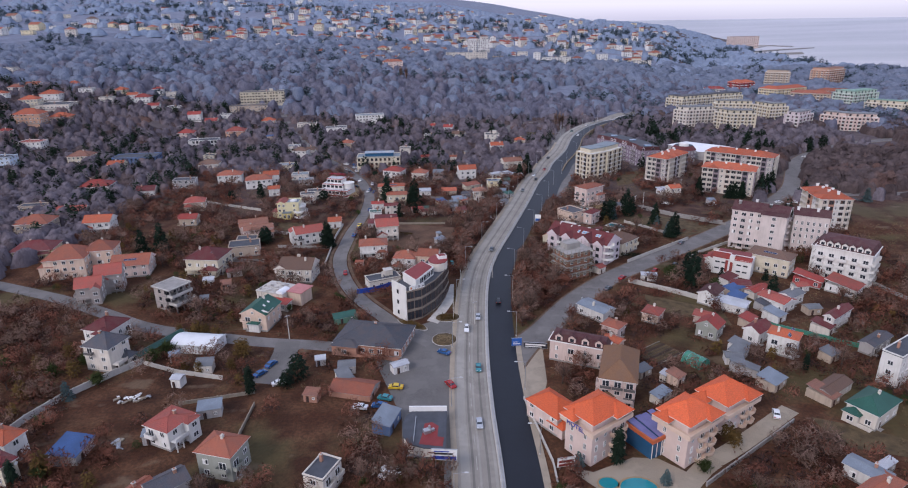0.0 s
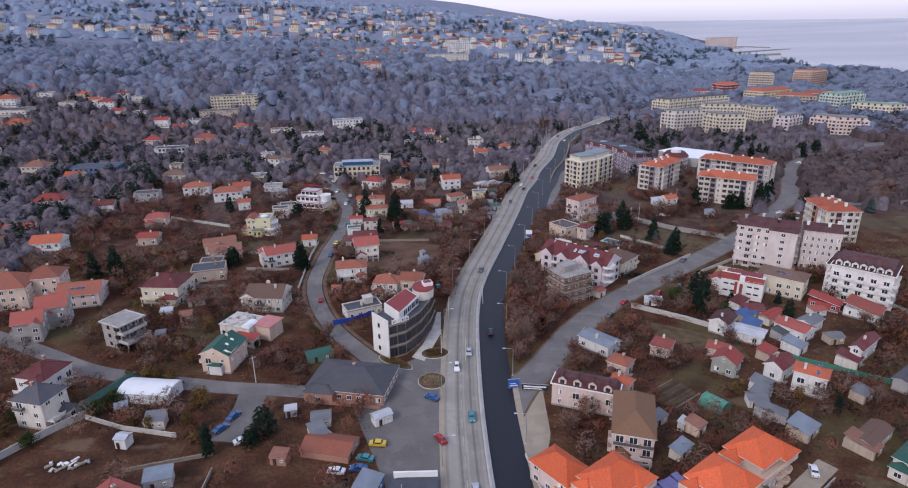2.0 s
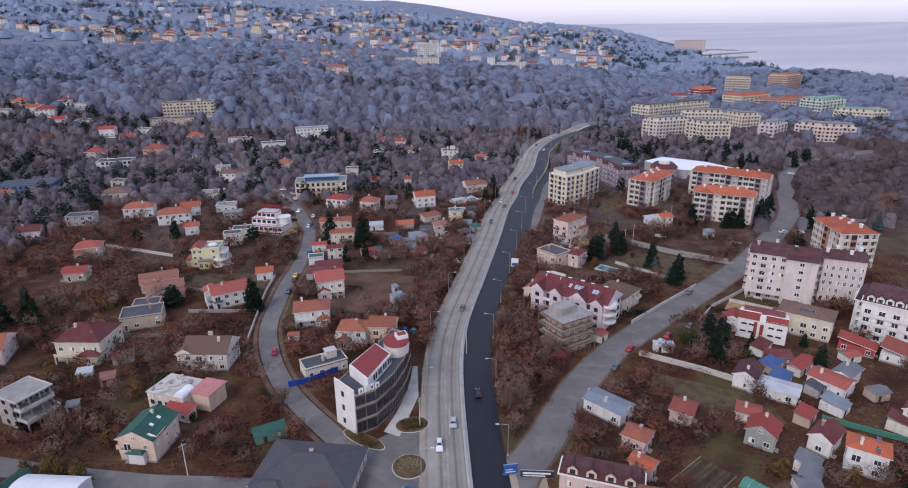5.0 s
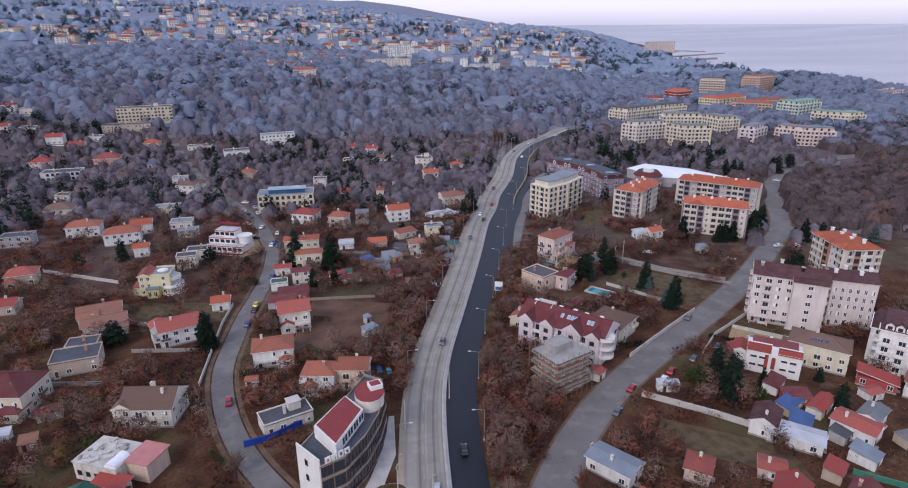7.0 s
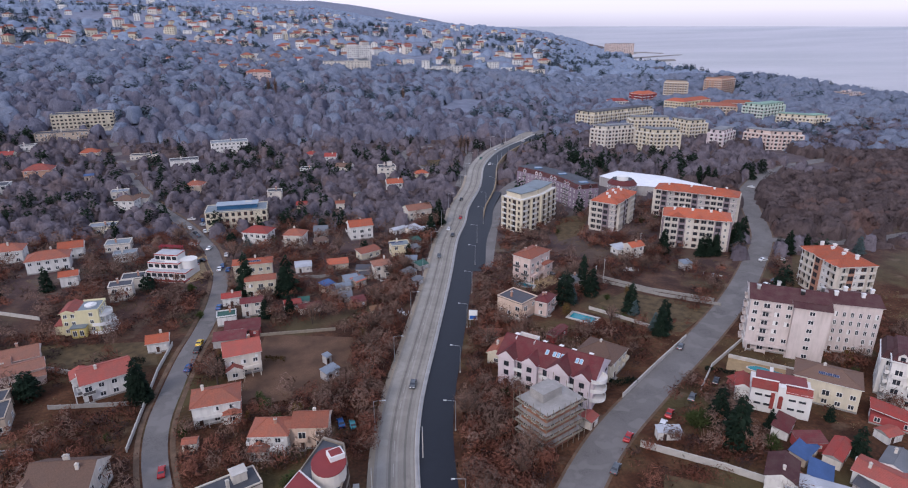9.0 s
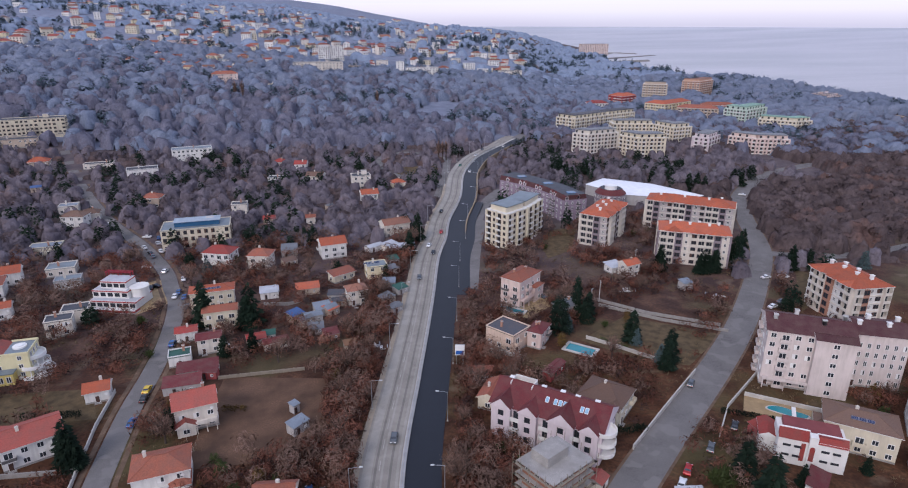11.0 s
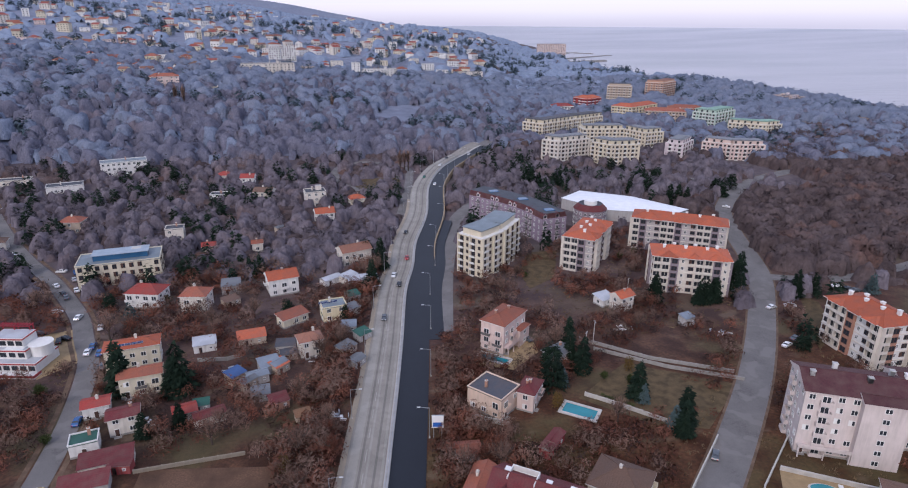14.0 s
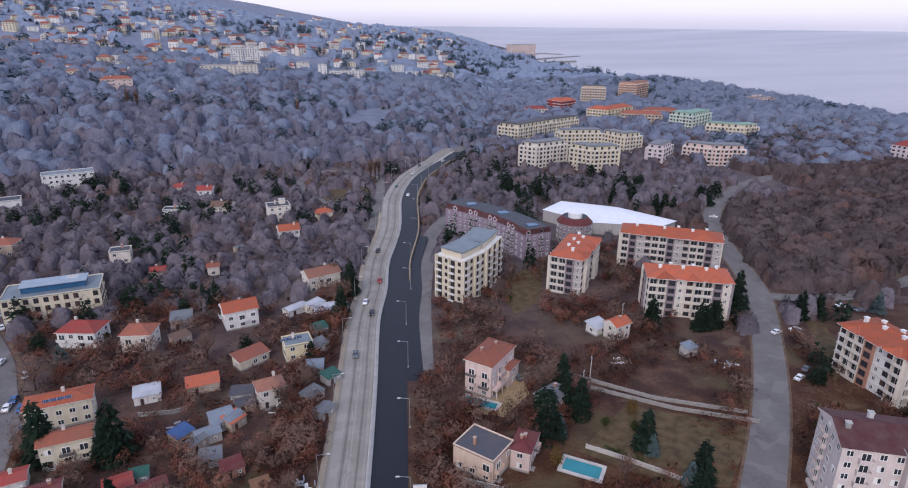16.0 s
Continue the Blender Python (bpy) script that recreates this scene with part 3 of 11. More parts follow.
def balcony_mesh(w, depth, rail, mat):
    """A balcony in one piece: a tray with a floor and three low sides, the front set with darker rails."""
    key = ("balcony", round(w, 2), depth, rail, mat.name)
    if key not in SHARED:
        b = Build()
        t, h = 0.12, 0.95
        o = [(-w / 2, 0), (-w / 2, -depth), (w / 2, -depth), (w / 2, 0)]
        i = [(-w / 2 + t, 0), (-w / 2 + t, -depth + t), (w / 2 - t, -depth + t), (w / 2 - t, 0)]
        b.v = [(*p, -0.2) for p in o] + [(*p, 0.05) for p in o] + [(*p, h) for p in o] + [(*p, h) for p in i] + [(*p, 0.0) for p in i]
        b.f = [(3, 2, 1, 0)]
        b.s = [0]
        for k in range(3):
            b.f += [(k, k + 1, k + 5, k + 4), (k + 4, k + 5, k + 9, k + 8), (k + 8, k + 9, k + 13, k + 12), (k + 12, k + 13, k + 17, k + 16)]
            b.s += [0, 0 if rail == "solid" else 1, 0, 0]
        b.f.append((16, 17, 18, 19))
        b.s.append(0)
        SHARED[key] = b.mesh("balcony", mat, RAILING)
    return SHARED[key]


def slab_into(b, w, m):
    n = len(b.v)
    k = Build().box(-w / 2, w / 2, -1.1, 0, -0.15, 0.0).box(-w / 2, w / 2, -1.1, -1.0, 0.0, 0.9)
    b.v.extend(tuple(m @ Vector(p)) for p in k.v)
    b.f.extend(tuple(n + i for i in q) for q in k.f)
    b.s.extend(k.s)


def chimney_mesh(mat):
    key = ("chimney", mat.name)
    if key not in SHARED:
        b = Build()
        b.box(-0.35, 0.35, -0.3, 0.3, -1.4, 1.1, 0)
        b.box(-0.43, 0.43, -0.38, 0.38, 1.1, 1.25, 1)
        b.box(-0.2, 0.2, -0.15, 0.15, 1.25, 1.5, 0)
        SHARED[key] = b.mesh("chimney", mat, PALE_CONC)
    return SHARED[key]


def vent_mesh():
    if "vent" not in SHARED:
        b = Build()
        b.box(-0.5, 0.5, -0.5, 0.5, -0.6, 1.0, 0)
        b.box(-0.65, 0.65, -0.65, 0.65, 1.0, 1.15, 0)
        SHARED["vent"] = b.mesh("vent", WHITE)
    return SHARED["vent"]


def dish_mesh():
    if "dish" not in SHARED:
        b = Build()
        n = 12
        for k in range(n):
            t, u = 2 * math.pi * k / n, 2 * math.pi * (k + 1) / n
            b.face([(0, 0.12, 0), (0.45 * math.cos(t), 0, 0.45 * math.sin(t)), (0.45 * math.cos(u), 0, 0.45 * math.sin(u))])
        b.tube((0, 0.1, 0), (0, 0.5, -0.4), 0.03, 0.03, 5)
        SHARED["dish"] = b.mesh("satellite_dish", WHITE)
    return SHARED["dish"]


def panel_mesh():
    if "panel" not in SHARED:
        b = Build()
        b.box(-0.8, 0.8, -0.5, 0.5, 0, 0.06, 0)
        for i in range(4):
            b.box(-0.76 + 0.385 * i, -0.42 + 0.385 * i, -0.46, 0.46, 0.06, 0.075, 1)
        SHARED["panel"] = b.mesh("solar_panel", STEEL, simple("solar_cells", (0.02, 0.035, 0.10), 0.15, spec=0.6))
    return SHARED["panel"]


def roof_build(w, d, kind, o=0.45, pitch=0.5, t=0.16):
    """A roof on eaves at height 0. Slot 0 is the covering, slot 1 eaves and gable ends."""
    b = Build()
    W, D = w / 2 + o, d / 2 + o
    if kind in ("hip", "gable", "halfhip"):
        along = W >= D
        L, S = (W, D) if along else (D, W)
        h = S * pitch

        def q(u, v, z):
            return (u, v, z) if along else (-v, u, z)
        run = {"hip": max(0.25, L - S), "gable": L, "halfhip": L - S * 0.4}[kind]
        b.face([q(-L, -S, t), q(L, -S, t), q(run, 0, h + t), q(-run, 0, h + t)])
        b.face([q(L, S, t), q(-L, S, t), q(-run, 0, h + t), q(run, 0, h + t)])
        for sgn in (-1, 1):
            end = [q(sgn * L, sgn * -S, t), q(sgn * L, sgn * S, t), q(sgn * run, 0, h + t)]
            b.face(end, 1 if kind == "gable" else 0)
        for u0, v0, u1, v1 in ((-L, -S, L, -S), (L, -S, L, S), (L, S, -L, S), (-L, S, -L, -S)):
            b.face([q(u0, v0, 0), q(u1, v1, 0), q(u1, v1, t), q(u0, v0, t)], 1)
        b.face([q(-L, -S, 0), q(-L, S, 0), q(L, S, 0), q(L, -S, 0)], 1)
        b.tube(q(-run, 0, h + t), q(run, 0, h + t), 0.13, 0.13, 5)
        if kind == "hip":
            for su in (-1, 1):
                for sv in (-1, 1):
                    b.tube(q(su * run, 0, h + t), q(su * L, sv * S, t), 0.11, 0.11, 5)
        return b, h + t
    if kind == "shed":
        h = 2 * D * 0.16
        b.face([(-W, -D, t), (W, -D, t), (W, D, h + t), (-W, D, h + t)])
        b.face([(-W, -D, 0), (-W, D, h), (W, D, h), (W, -D, 0)], 1)
        for p0, p1, z0, z1 in (((-W, -D), (W, -D), 0, 0), ((W, -D), (W, D), 0, h), ((W, D), (-W, D), h, h), ((-W, D), (-W, -D), h, 0)):
            b.face([(*p0, z0), (*p1, z1), (*p1, z1 + t), (*p0, z0 + t)], 1)
        return b, h + t
    if kind == "mansard":
        h1, i1 = 2.3, 1.0
        b.box(-W, W, -D, D, -0.15, 0.12, 1)
        X, Y, a, c = W - 0.3, D - 0.3, W - 0.3 - i1, D - 0.3 - i1
        lo = [(-X, -Y), (X, -Y), (X, Y), (-X, Y)]
        hi = [(-a, -c), (a, -c), (a, c), (-a, c)]
        for i in range(4):
            j = (i + 1) % 4
            b.face([(*lo[i], 0.12), (*lo[j], 0.12), (*hi[j], h1), (*hi[i], h1)])
        S = min(a, c)
        run_x, run_y = max(0, a - S), max(0, c - S)
        top = h1 + S * 0.22
        r0, r1 = (-run_x, -run_y, top), (run_x, run_y, top)
        if a >= c:
            b.face([(*hi[0], h1), (*hi[1], h1), r1, r0])
            b.face([(*hi[2], h1), (*hi[3], h1), r0, r1])
            b.face([(*hi[1], h1), (*hi[2], h1), r1])
            b.face([(*hi[3], h1), (*hi[0], h1), r0])
        else:
            b.face([(*hi[1], h1), (*hi[2], h1), r1, r0])
            b.face([(*hi[3], h1), (*hi[0], h1), r0, r1])
            b.face([(*hi[0], h1), (*hi[1], h1), r0])
            b.face([(*hi[2], h1), (*hi[3], h1), r1])
        return b, top
    # flat roof with a parapet
    W, D = w / 2 + 0.12, d / 2 + 0.12
    b.box(-W, W, -D, D, 0, 0.2, 0)
    for x0, x1, y0, y1 in ((-W, W, -D, -D + 0.25), (-W, W, D - 0.25, D), (-W, -W + 0.25, -D + 0.25, D - 0.25), (W - 0.25, W, -D + 0.25, D - 0.25)):
        b.box(x0, x1, y0, y1, 0.2, 0.55, 1)
    return b, 0.2


def faces_of(w, d):
    """The four outer faces: their turn about z, distance from the middle and length."""
    return ((0, d / 2, w), (90, w / 2, d), (180, d / 2, w), (-90, w / 2, d))


def on_face(turn, dist, u, z):
    return pose(0, 0, 0, 0, 0, turn) @ pose(u, -dist, z)


def house(x, y, rot, w, d, floors=2, roof="hip", wall="white", cover="orange", storey=2.9, sides=(0, 1, 2, 3), gap=2.9, win=(1.45, 1.45), frame="white",
          balconies=0, chimneys=1, seed=0, label="", pitch=0.5, group="houses of the town", vents=0, name="house", plinth=True, attic=True, dormers=0, panels=0,
          loggia=None, base=0.0, band=None, far=False, wing=True):
    rnd = random.Random(seed * 7919 + int(x * 13) + int(y * 29))
    w, d = max(3.0, w), max(3.0, d)
    take_box(x, y, rot, w, d, 1.2)
    gz = ground_z(x, y)
    if name == "house" and not far and floors >= 1.9 and not balconies and loggia is None:
        balconies = 0.3
    if not label:
        kind_ = {"hip": "hipped", "gable": "gabled", "halfhip": "half-hipped", "flat": "flat", "mansard": "mansard", "shed": "lean-to"}[roof]
        label = "%s plastered %s-storey %s with %s %s roof" % (WALL_WORD.get(wall, wall), NUMBER[min(8, max(1, int(floors)))], name.replace("_", " "), ROOF_WORD.get(cover, cover), kind_)
    ob = thing(name, x, y, rot, label, name.split("_")[-1], group, gz - 0.02 + base)
    H = floors * storey
    wm = plaster(WALLS[wall])
    b = Build()
    b.box(-w / 2, w / 2, -d / 2, d / 2, -0.5 if gz == 0 else -4.0, H, 0)
    if plinth:
        b.box(-w / 2 - 0.04, w / 2 + 0.04, -d / 2 - 0.04, d / 2 + 0.04, -0.4, 0.55, 1)
    if band:
        for k in range(1, int(floors) + 1):
            b.box(-w / 2 - 0.07, w / 2 + 0.07, -d / 2 - 0.07, d / 2 + 0.07, k * storey - 0.3, k * storey - 0.02, 2)
    part("wall", b.mesh("wall", wm, CONCRETE, plaster(WALLS[band]) if band else CONCRETE), ob)
    rb, rh = roof_build(w, d, roof, 0.5 if roof != "flat" else 0, pitch)
    rm_ = roof_material(cover) if roof != "flat" or cover in ROOFS else BITUMEN
    r_ob = part("roof", rb.mesh("roof", rm_, wm if roof in ("gable", "flat", "halfhip") else WHITE), ob, pose(0, 0, H))
    first = True
    grid, ledge = Build(), Build()
    for side, (turn, dist, length) in enumerate(faces_of(w, d)):
        if side not in sides:
            continue
        n = max(1, int((length - 0.8) / gap))
        step = length / n
        for k in range(int(math.ceil(floors - 0.01))):
            z = k * storey + 0.95
            if z + 1.2 > H:
                break
            for i in range(n):
                u = -length / 2 + step * (i + 0.5)
                has = loggia is not None and (i % loggia[1]) == loggia[0]
                if has or (balconies and side in (0, 3) and k > 0 and rnd.random() < balconies):
                    bw = min(step * 0.92, 3.0)
                    if far:
                        window_into(grid, min(1.9, bw - 0.3), 2.05, on_face(turn, dist, u, k * storey + 0.15))
                        slab_into(ledge, bw, on_face(turn, dist, u, k * storey + 0.1))
                        continue
                    if k > 0 or has:
                        part("balcony", balcony_mesh(bw, 1.1, "solid" if (has or rnd.random() < 0.5) else "bars", wm), ob, on_face(turn, dist, u, k * storey + 0.1))
                    part("window", window_mesh(min(1.9, bw - 0.3), 2.05, frame), ob, on_face(turn, dist, u, k * storey + 0.15))
                    continue
                if k == 0 and first and side == 0 and not far:
                    first = False
                    part("door", door_mesh(), ob, on_face(turn, dist, u, 0.1), "dark wooden front door")
                    continue
                if rnd.random() < 0.1:
                    continue
                if far:
                    window_into(grid, min(win[0], step - 0.4), win[1], on_face(turn, dist, u, z))
                    continue
                part("window", window_mesh(min(win[0], step - 0.4), win[1], frame, rnd.random() < 0.25), ob, on_face(turn, dist, u, z))
    if wing and not far and w > 7.5 and d > 6 and roof in ("hip", "gable", "halfhip") and rnd.random() < 0.95:
        front_wing(ob, rnd, w, d, floors, storey, roof, wm, rm_, frame, pitch)
    if grid.f:
        tagged(part("window_grid", grid.mesh("window_grid", {"white": WHITE, "brown": DARKFRAME, "dark": DARKMETAL}[frame], GLASS), ob), kind="stuff")
    if ledge.f:
        tagged(part("facade_ledge", ledge.mesh("facade_ledge", wm), ob), kind="stuff")
    if roof == "gable" and attic and not far:
        L, S = (w, d) if w >= d else (d, w)
        if S > 6:
            for sgn in (0, 2) if w < d else (1, 3):
                turn, dist, length = faces_of(w, d)[sgn]
                part("window", window_mesh(0.9, 0.9, frame), ob, on_face(turn, dist + 0.5, 0, H + 0.45))
    for k in range(dormers):
        u = (k + 0.5) / dormers - 0.5
        dm = on_face(0, d / 2 + 0.05, u * w * 0.92, H + 0.1) if w >= d else on_face(-90, w / 2 + 0.05, u * d * 0.92, H + 0.1)
        part("dormer", dormer_mesh(wm, rm_), ob, dm)
    for k in range(chimneys):
        cm = chimney_mesh(plaster(WALLS["brick"] if rnd.random() < 0.5 else WALLS["ivory"]))
        part("chimney", cm, ob, pose(rnd.uniform(-0.28, 0.28) * w, rnd.uniform(-0.15, 0.25) * d, H + (rh * 0.75 if roof != "flat" else 1.0)))
    for k in range(vents):
        part("vent", vent_mesh(), ob, pose(((k % 4) / 3.2 - 0.45) * w * 0.9, (0.22 if k % 2 else -0.15) * d, H + rh * (0.75 if roof != "flat" else 1) + 0.1))
    for k in range(panels):
        if roof == "flat":
            part("solar_panel", panel_mesh(), ob, pose((k % 6 - 2.5) * 1.7, (k // 6) * 1.6 + d * 0.1, H + 0.5, 20), "dark blue solar panel")
        else:
            S = min(w, d) / 2 + 0.5
            ang = math.degrees(math.atan(pitch))
            zz = H + 0.28 + S * 0.5 * pitch
            part("solar_panel", panel_mesh(), ob, pose((k - (panels - 1) / 2) * 1.7, -S * 0.5, zz, ang), "dark blue solar panel")
    if roof == "flat" and chimneys > 1:
        b = Build().box(-1.6, 1.6, -1.4, 1.4, 0, 2.3, 0).box(-1.8, 1.8, -1.6, 1.6, 2.3, 2.45, 1)
        part("stair_hut", b.mesh("stair_hut", wm, PALE_CONC), ob, pose(w * 0.2, d * 0.15, H + 0.2))
    if rnd.random() < 0.4 and roof != "mansard":
        part("satellite_dish", dish_mesh(), ob, on_face(0, d / 2 + 0.45, w * 0.38, H - 0.9), "white satellite dish")
    return ob


def front_wing(ob, rnd, w, d, floors, storey, roof, wm, rm_, frame, pitch):
    """A projecting bay with its own roof at the front or side, and a terrace or porch beside it."""
    ww, out = w * rnd.uniform(0.35, 0.48), rnd.uniform(1.4, 2.4)
    fl = max(1, int(floors) - (1 if rnd.random() < 0.5 and floors >= 2 else 0))
    h = fl * storey if fl < floors - 0.3 else floors * storey - 0.15
    side = rnd.choice((-1, 1))
    turn, dist = ((0, d / 2) if rnd.random() < 0.6 else (-90, w / 2))
    span = w if turn == 0 else d
    ww = min(ww, span * 0.5)
    u = side * (span / 2 - ww / 2 - 0.1)
    m = on_face(turn, dist, u, 0)
    part("bay_wall", Build().box(-ww / 2, ww / 2, -out, 0, -0.4, h).mesh("bay_wall", wm), ob, m)
    kind = "hip" if roof == "hip" else "gable"
    rb, rh = roof_build(ww, out + 3.2, kind, 0.4, pitch)
    part("bay_roof", rb.mesh("bay_roof", rm_, wm), ob, m @ pose(0, -out / 2 + 1.6, h))
    for k in range(fl):
        part("window", window_mesh(min(1.6, ww - 0.7), 1.4, frame), ob, m @ pose(0, -out, k * storey + 0.9))
    tw = span - ww - 0.6
    t = m @ pose(-side * (ww / 2 + tw / 2 + 0.1), 0, 0)
    lift = storey if floors >= 1.9 else 0.3
    b = Build().box(-tw / 2, tw / 2, -out, 0, lift - 0.2, lift).box(-tw / 2, tw / 2, -out, -out + 0.1, lift, lift + 0.85)
    if lift > 1:
        for px_ in (-tw / 2 + 0.2, 0, tw / 2 - 0.2):
            b.box(px_ - 0.12, px_ + 0.12, -out, -out + 0.24, -0.3, lift - 0.2)
    part("terrace", b.mesh("terrace", wm), ob, t)


def door_mesh():
    if "door" not in SHARED:
        b = Build()
        b.box(-0.6, 0.6, -0.12, 0, 0, 2.2, 0)
        b.box(-0.48, 0.48, -0.15, -0.12, 0.1, 2.08, 1)
        b.box(0.32, 0.42, -0.2, -0.15, 0.95, 1.05, 2)
        b.box(-0.9, 0.9, -1.0, 0, -0.35, -0.02, 3)
        SHARED["door"] = b.mesh("door", WHITE, DARKFRAME, STEEL, CONCRETE)
    return SHARED["door"]


def dormer_mesh(wm, rm_):
    key = ("dormer", wm.name, rm_.name)
    if key not in SHARED:
        b = Build()
        b.box(-1.1, 1.1, 0.0, 2.6, 0, 1.7, 0)
        b.box(-0.6, 0.6, -0.04, 0.0, 0.4, 1.5, 1)
        b.face([(-1.4, -0.3, 1.6), (0, -0.3, 2.7), (0, 3.4, 2.7), (-1.4, 3.0, 1.6)][::-1], 2)
        b.face([(1.4, -0.3, 1.6), (0, -0.3, 2.7), (0, 3.4, 2.7), (1.4, 3.0, 1.6)], 2)
        b.face([(-1.1, 0, 1.7), (1.1, 0, 1.7), (0, 0, 2.6)], 0)
        SHARED[key] = b.mesh("dormer", wm, GLASS, rm_)
    return SHARED[key]


def shed(x, y, rot, w, d, h=2.4, cover="grey", wall="grey", roof="shed", label=""):
    """A small hut or lean-to of one room with a door and a window."""
    take_box(x, y, rot, w, d, 0.6)
    label = label or "small %s hut with %s sheet roof" % (WALL_WORD.get(wall, wall), ROOF_WORD.get(cover, cover))
    ob = thing("shed", x, y, rot, label, "shed", "garden sheds")
    b = Build()
    b.box(-w / 2, w / 2, -d / 2, d / 2, -0.4, h, 0)
    part("wall", b.mesh("wall", plaster(WALLS[wall], 0.45)), ob)
    rb, rh = roof_build(w, d, roof, 0.25, 0.35, 0.08)
    part("roof", rb.mesh("roof", roof_material(cover), CONCRETE), ob, pose(0, 0, h))
    part("door", window_mesh(0.85, 1.9, "brown", 1), ob, on_face(0, d / 2, -w * 0.2, 0.05))
    if w > 3:
        part("window", window_mesh(0.8, 0.8, "white"), ob, on_face(0, d / 2, w * 0.25, 1.0))
    return ob


def loggia_mesh(w, h, mat):
    """A covered balcony in one piece: side fins, slab, parapet, and a dark glazed back."""
    key = ("loggia", round(w, 2), h, mat.name)
    if key not in SHARED:
        b = Build().box(-w / 2, -w / 2 + 0.16, -1.3, 0, 0, h).box(w / 2 - 0.16, w / 2, -1.3, 0, 0, h)
        b.box(-w / 2 + 0.16, w / 2 - 0.16, -1.3, 0, 0, 0.2).box(-w / 2 + 0.16, w / 2 - 0.16, -1.3, -1.17, 0.2, 1.05)
        b.box(-w / 2 + 0.4, w / 2 - 0.5, -0.1, 0, 0.25, h - 0.7, 1).box(-0.06, 0.06, -0.16, -0.1, 0.25, h - 0.7)
        SHARED[key] = b.weld().mesh("loggia", mat, GLASS)
    return SHARED[key]


def round_balcony_mesh(w, depth, mat):
    """A half-round balcony with a thick flared parapet."""
    key = ("roundbalcony", round(w, 2), depth, mat.name)
    if key not in SHARED:
        b, n = Build(), 8
        arc = [(math.cos(math.pi * i / n), -math.sin(math.pi * i / n)) for i in range(n + 1)]
        rings = [[(c * w / 2 * k, s * depth * k, z) for c, s in arc] for k, z in ((0.45, -0.9), (0.86, -0.1), (1.0, 0.95), (0.9, 0.95), (0.84, 0.05))]
        for lo, hi in zip(rings, rings[1:]):
            for i in range(n):
                b.face([lo[i + 1], lo[i], hi[i], hi[i + 1]])
        b.face(rings[-1][::-1])
        SHARED[key] = b.mesh("balcony", mat)
    return SHARED[key]


def apartment(x, y, rot, w, d, floors, roof, wall, accent, cover, label, storey=3.0, gap=3.1, vents=6, shift=0):
    """A block of flats: pale floor bands, rows of deep loggias, darker projecting bays and a broken hipped roof."""
    take_box(x, y, rot, w, d, 2.0)
    ob = thing("apartment_block", x, y, rot, label, "apartment block", "blocks of flats", ground_z(x, y) - 0.02)
    H = floors * storey
    wm, am, pale = plaster(WALLS[wall], 0.2), plaster(WALLS[accent], 0.2), plaster(WALLS["ivory"], 0.15)
    part("wall", Build().box(-w / 2, w / 2, -d / 2, d / 2, -1.5, H).mesh("wall", wm), ob)
    for k in range(1, floors + 1):
        part("floor_band", Build().box(-w / 2 - 0.22, w / 2 + 0.22, -d / 2 - 0.22, d / 2 + 0.22, k * storey - 0.3, k * storey - 0.02).mesh("floor_band", pale), ob)
    for side, (turn, dist, length) in enumerate(faces_of(w, d)):
        n = max(2, round(length / gap))
        st = length / n
        for i in range(n):
            u = -length / 2 + st * (i + 0.5)
            kind = (0, 1, 1, 2, 3)[(i + 2 * side + shift) % 5]
            if kind == 2:
                part("bay", Build().box(-st * 0.5, st * 0.5, -0.9, 0, -0.5, H - 0.5).mesh("bay", am), ob, on_face(turn, dist, u, 0))
            for k in range(floors):
                m = on_face(turn, dist, u, k * storey)
                if kind == 1:
                    part("loggia", loggia_mesh(st - 0.06, storey, pale), ob, m, "roofed loggia with solid parapet")
                elif kind == 2:
                    part("window", window_mesh(min(2.2, st - 0.6), 1.9, "brown"), ob, m @ pose(0, -0.9, 0.6))
                elif kind == 3:
                    part("window", window_mesh(1.0, 1.4, "white"), ob, m @ pose(0, 0, 0.85))
                else:
                    part("window", window_mesh(min(2.0, st - 0.8), 1.6, "brown", k % 3 == 1), ob, m @ pose(0, 0, 0.75))
    rm_ = roof_material(cover)
    rb, rh = roof_build(w, d, "hip", 0.9, 0.36)
    part("roof", rb.mesh("roof", rm_, WHITE), ob, pose(0, 0, H))
    for s_, k_ in ((-0.3, 1), (0.04, 0.8), (0.32, 1)):
        r2, _ = roof_build(w * 0.2 * k_, d * 0.62, "hip", 0.7, 0.42)
        part("wing_roof", r2.mesh("wing_roof", rm_, WHITE), ob, pose(s_ * w, -d * 0.26, H + 0.03))
    for k in range(vents):
        part("vent", vent_mesh(), ob, pose((k / vents - 0.42) * w * 0.85, (0.12 if k % 2 else -0.1) * d, H + rh * 0.72), "white rooftop vent")
    return ob


def placed(b, k, m):
    """Adds the faces of the mesh k, moved by m, to b."""
    n = len(b.v)
    b.v.extend(tuple(m @ Vector(p)) for p in k.v)
    b.f.extend(tuple(n + i for i in q) for q in k.f)
    b.s.extend(k.s)


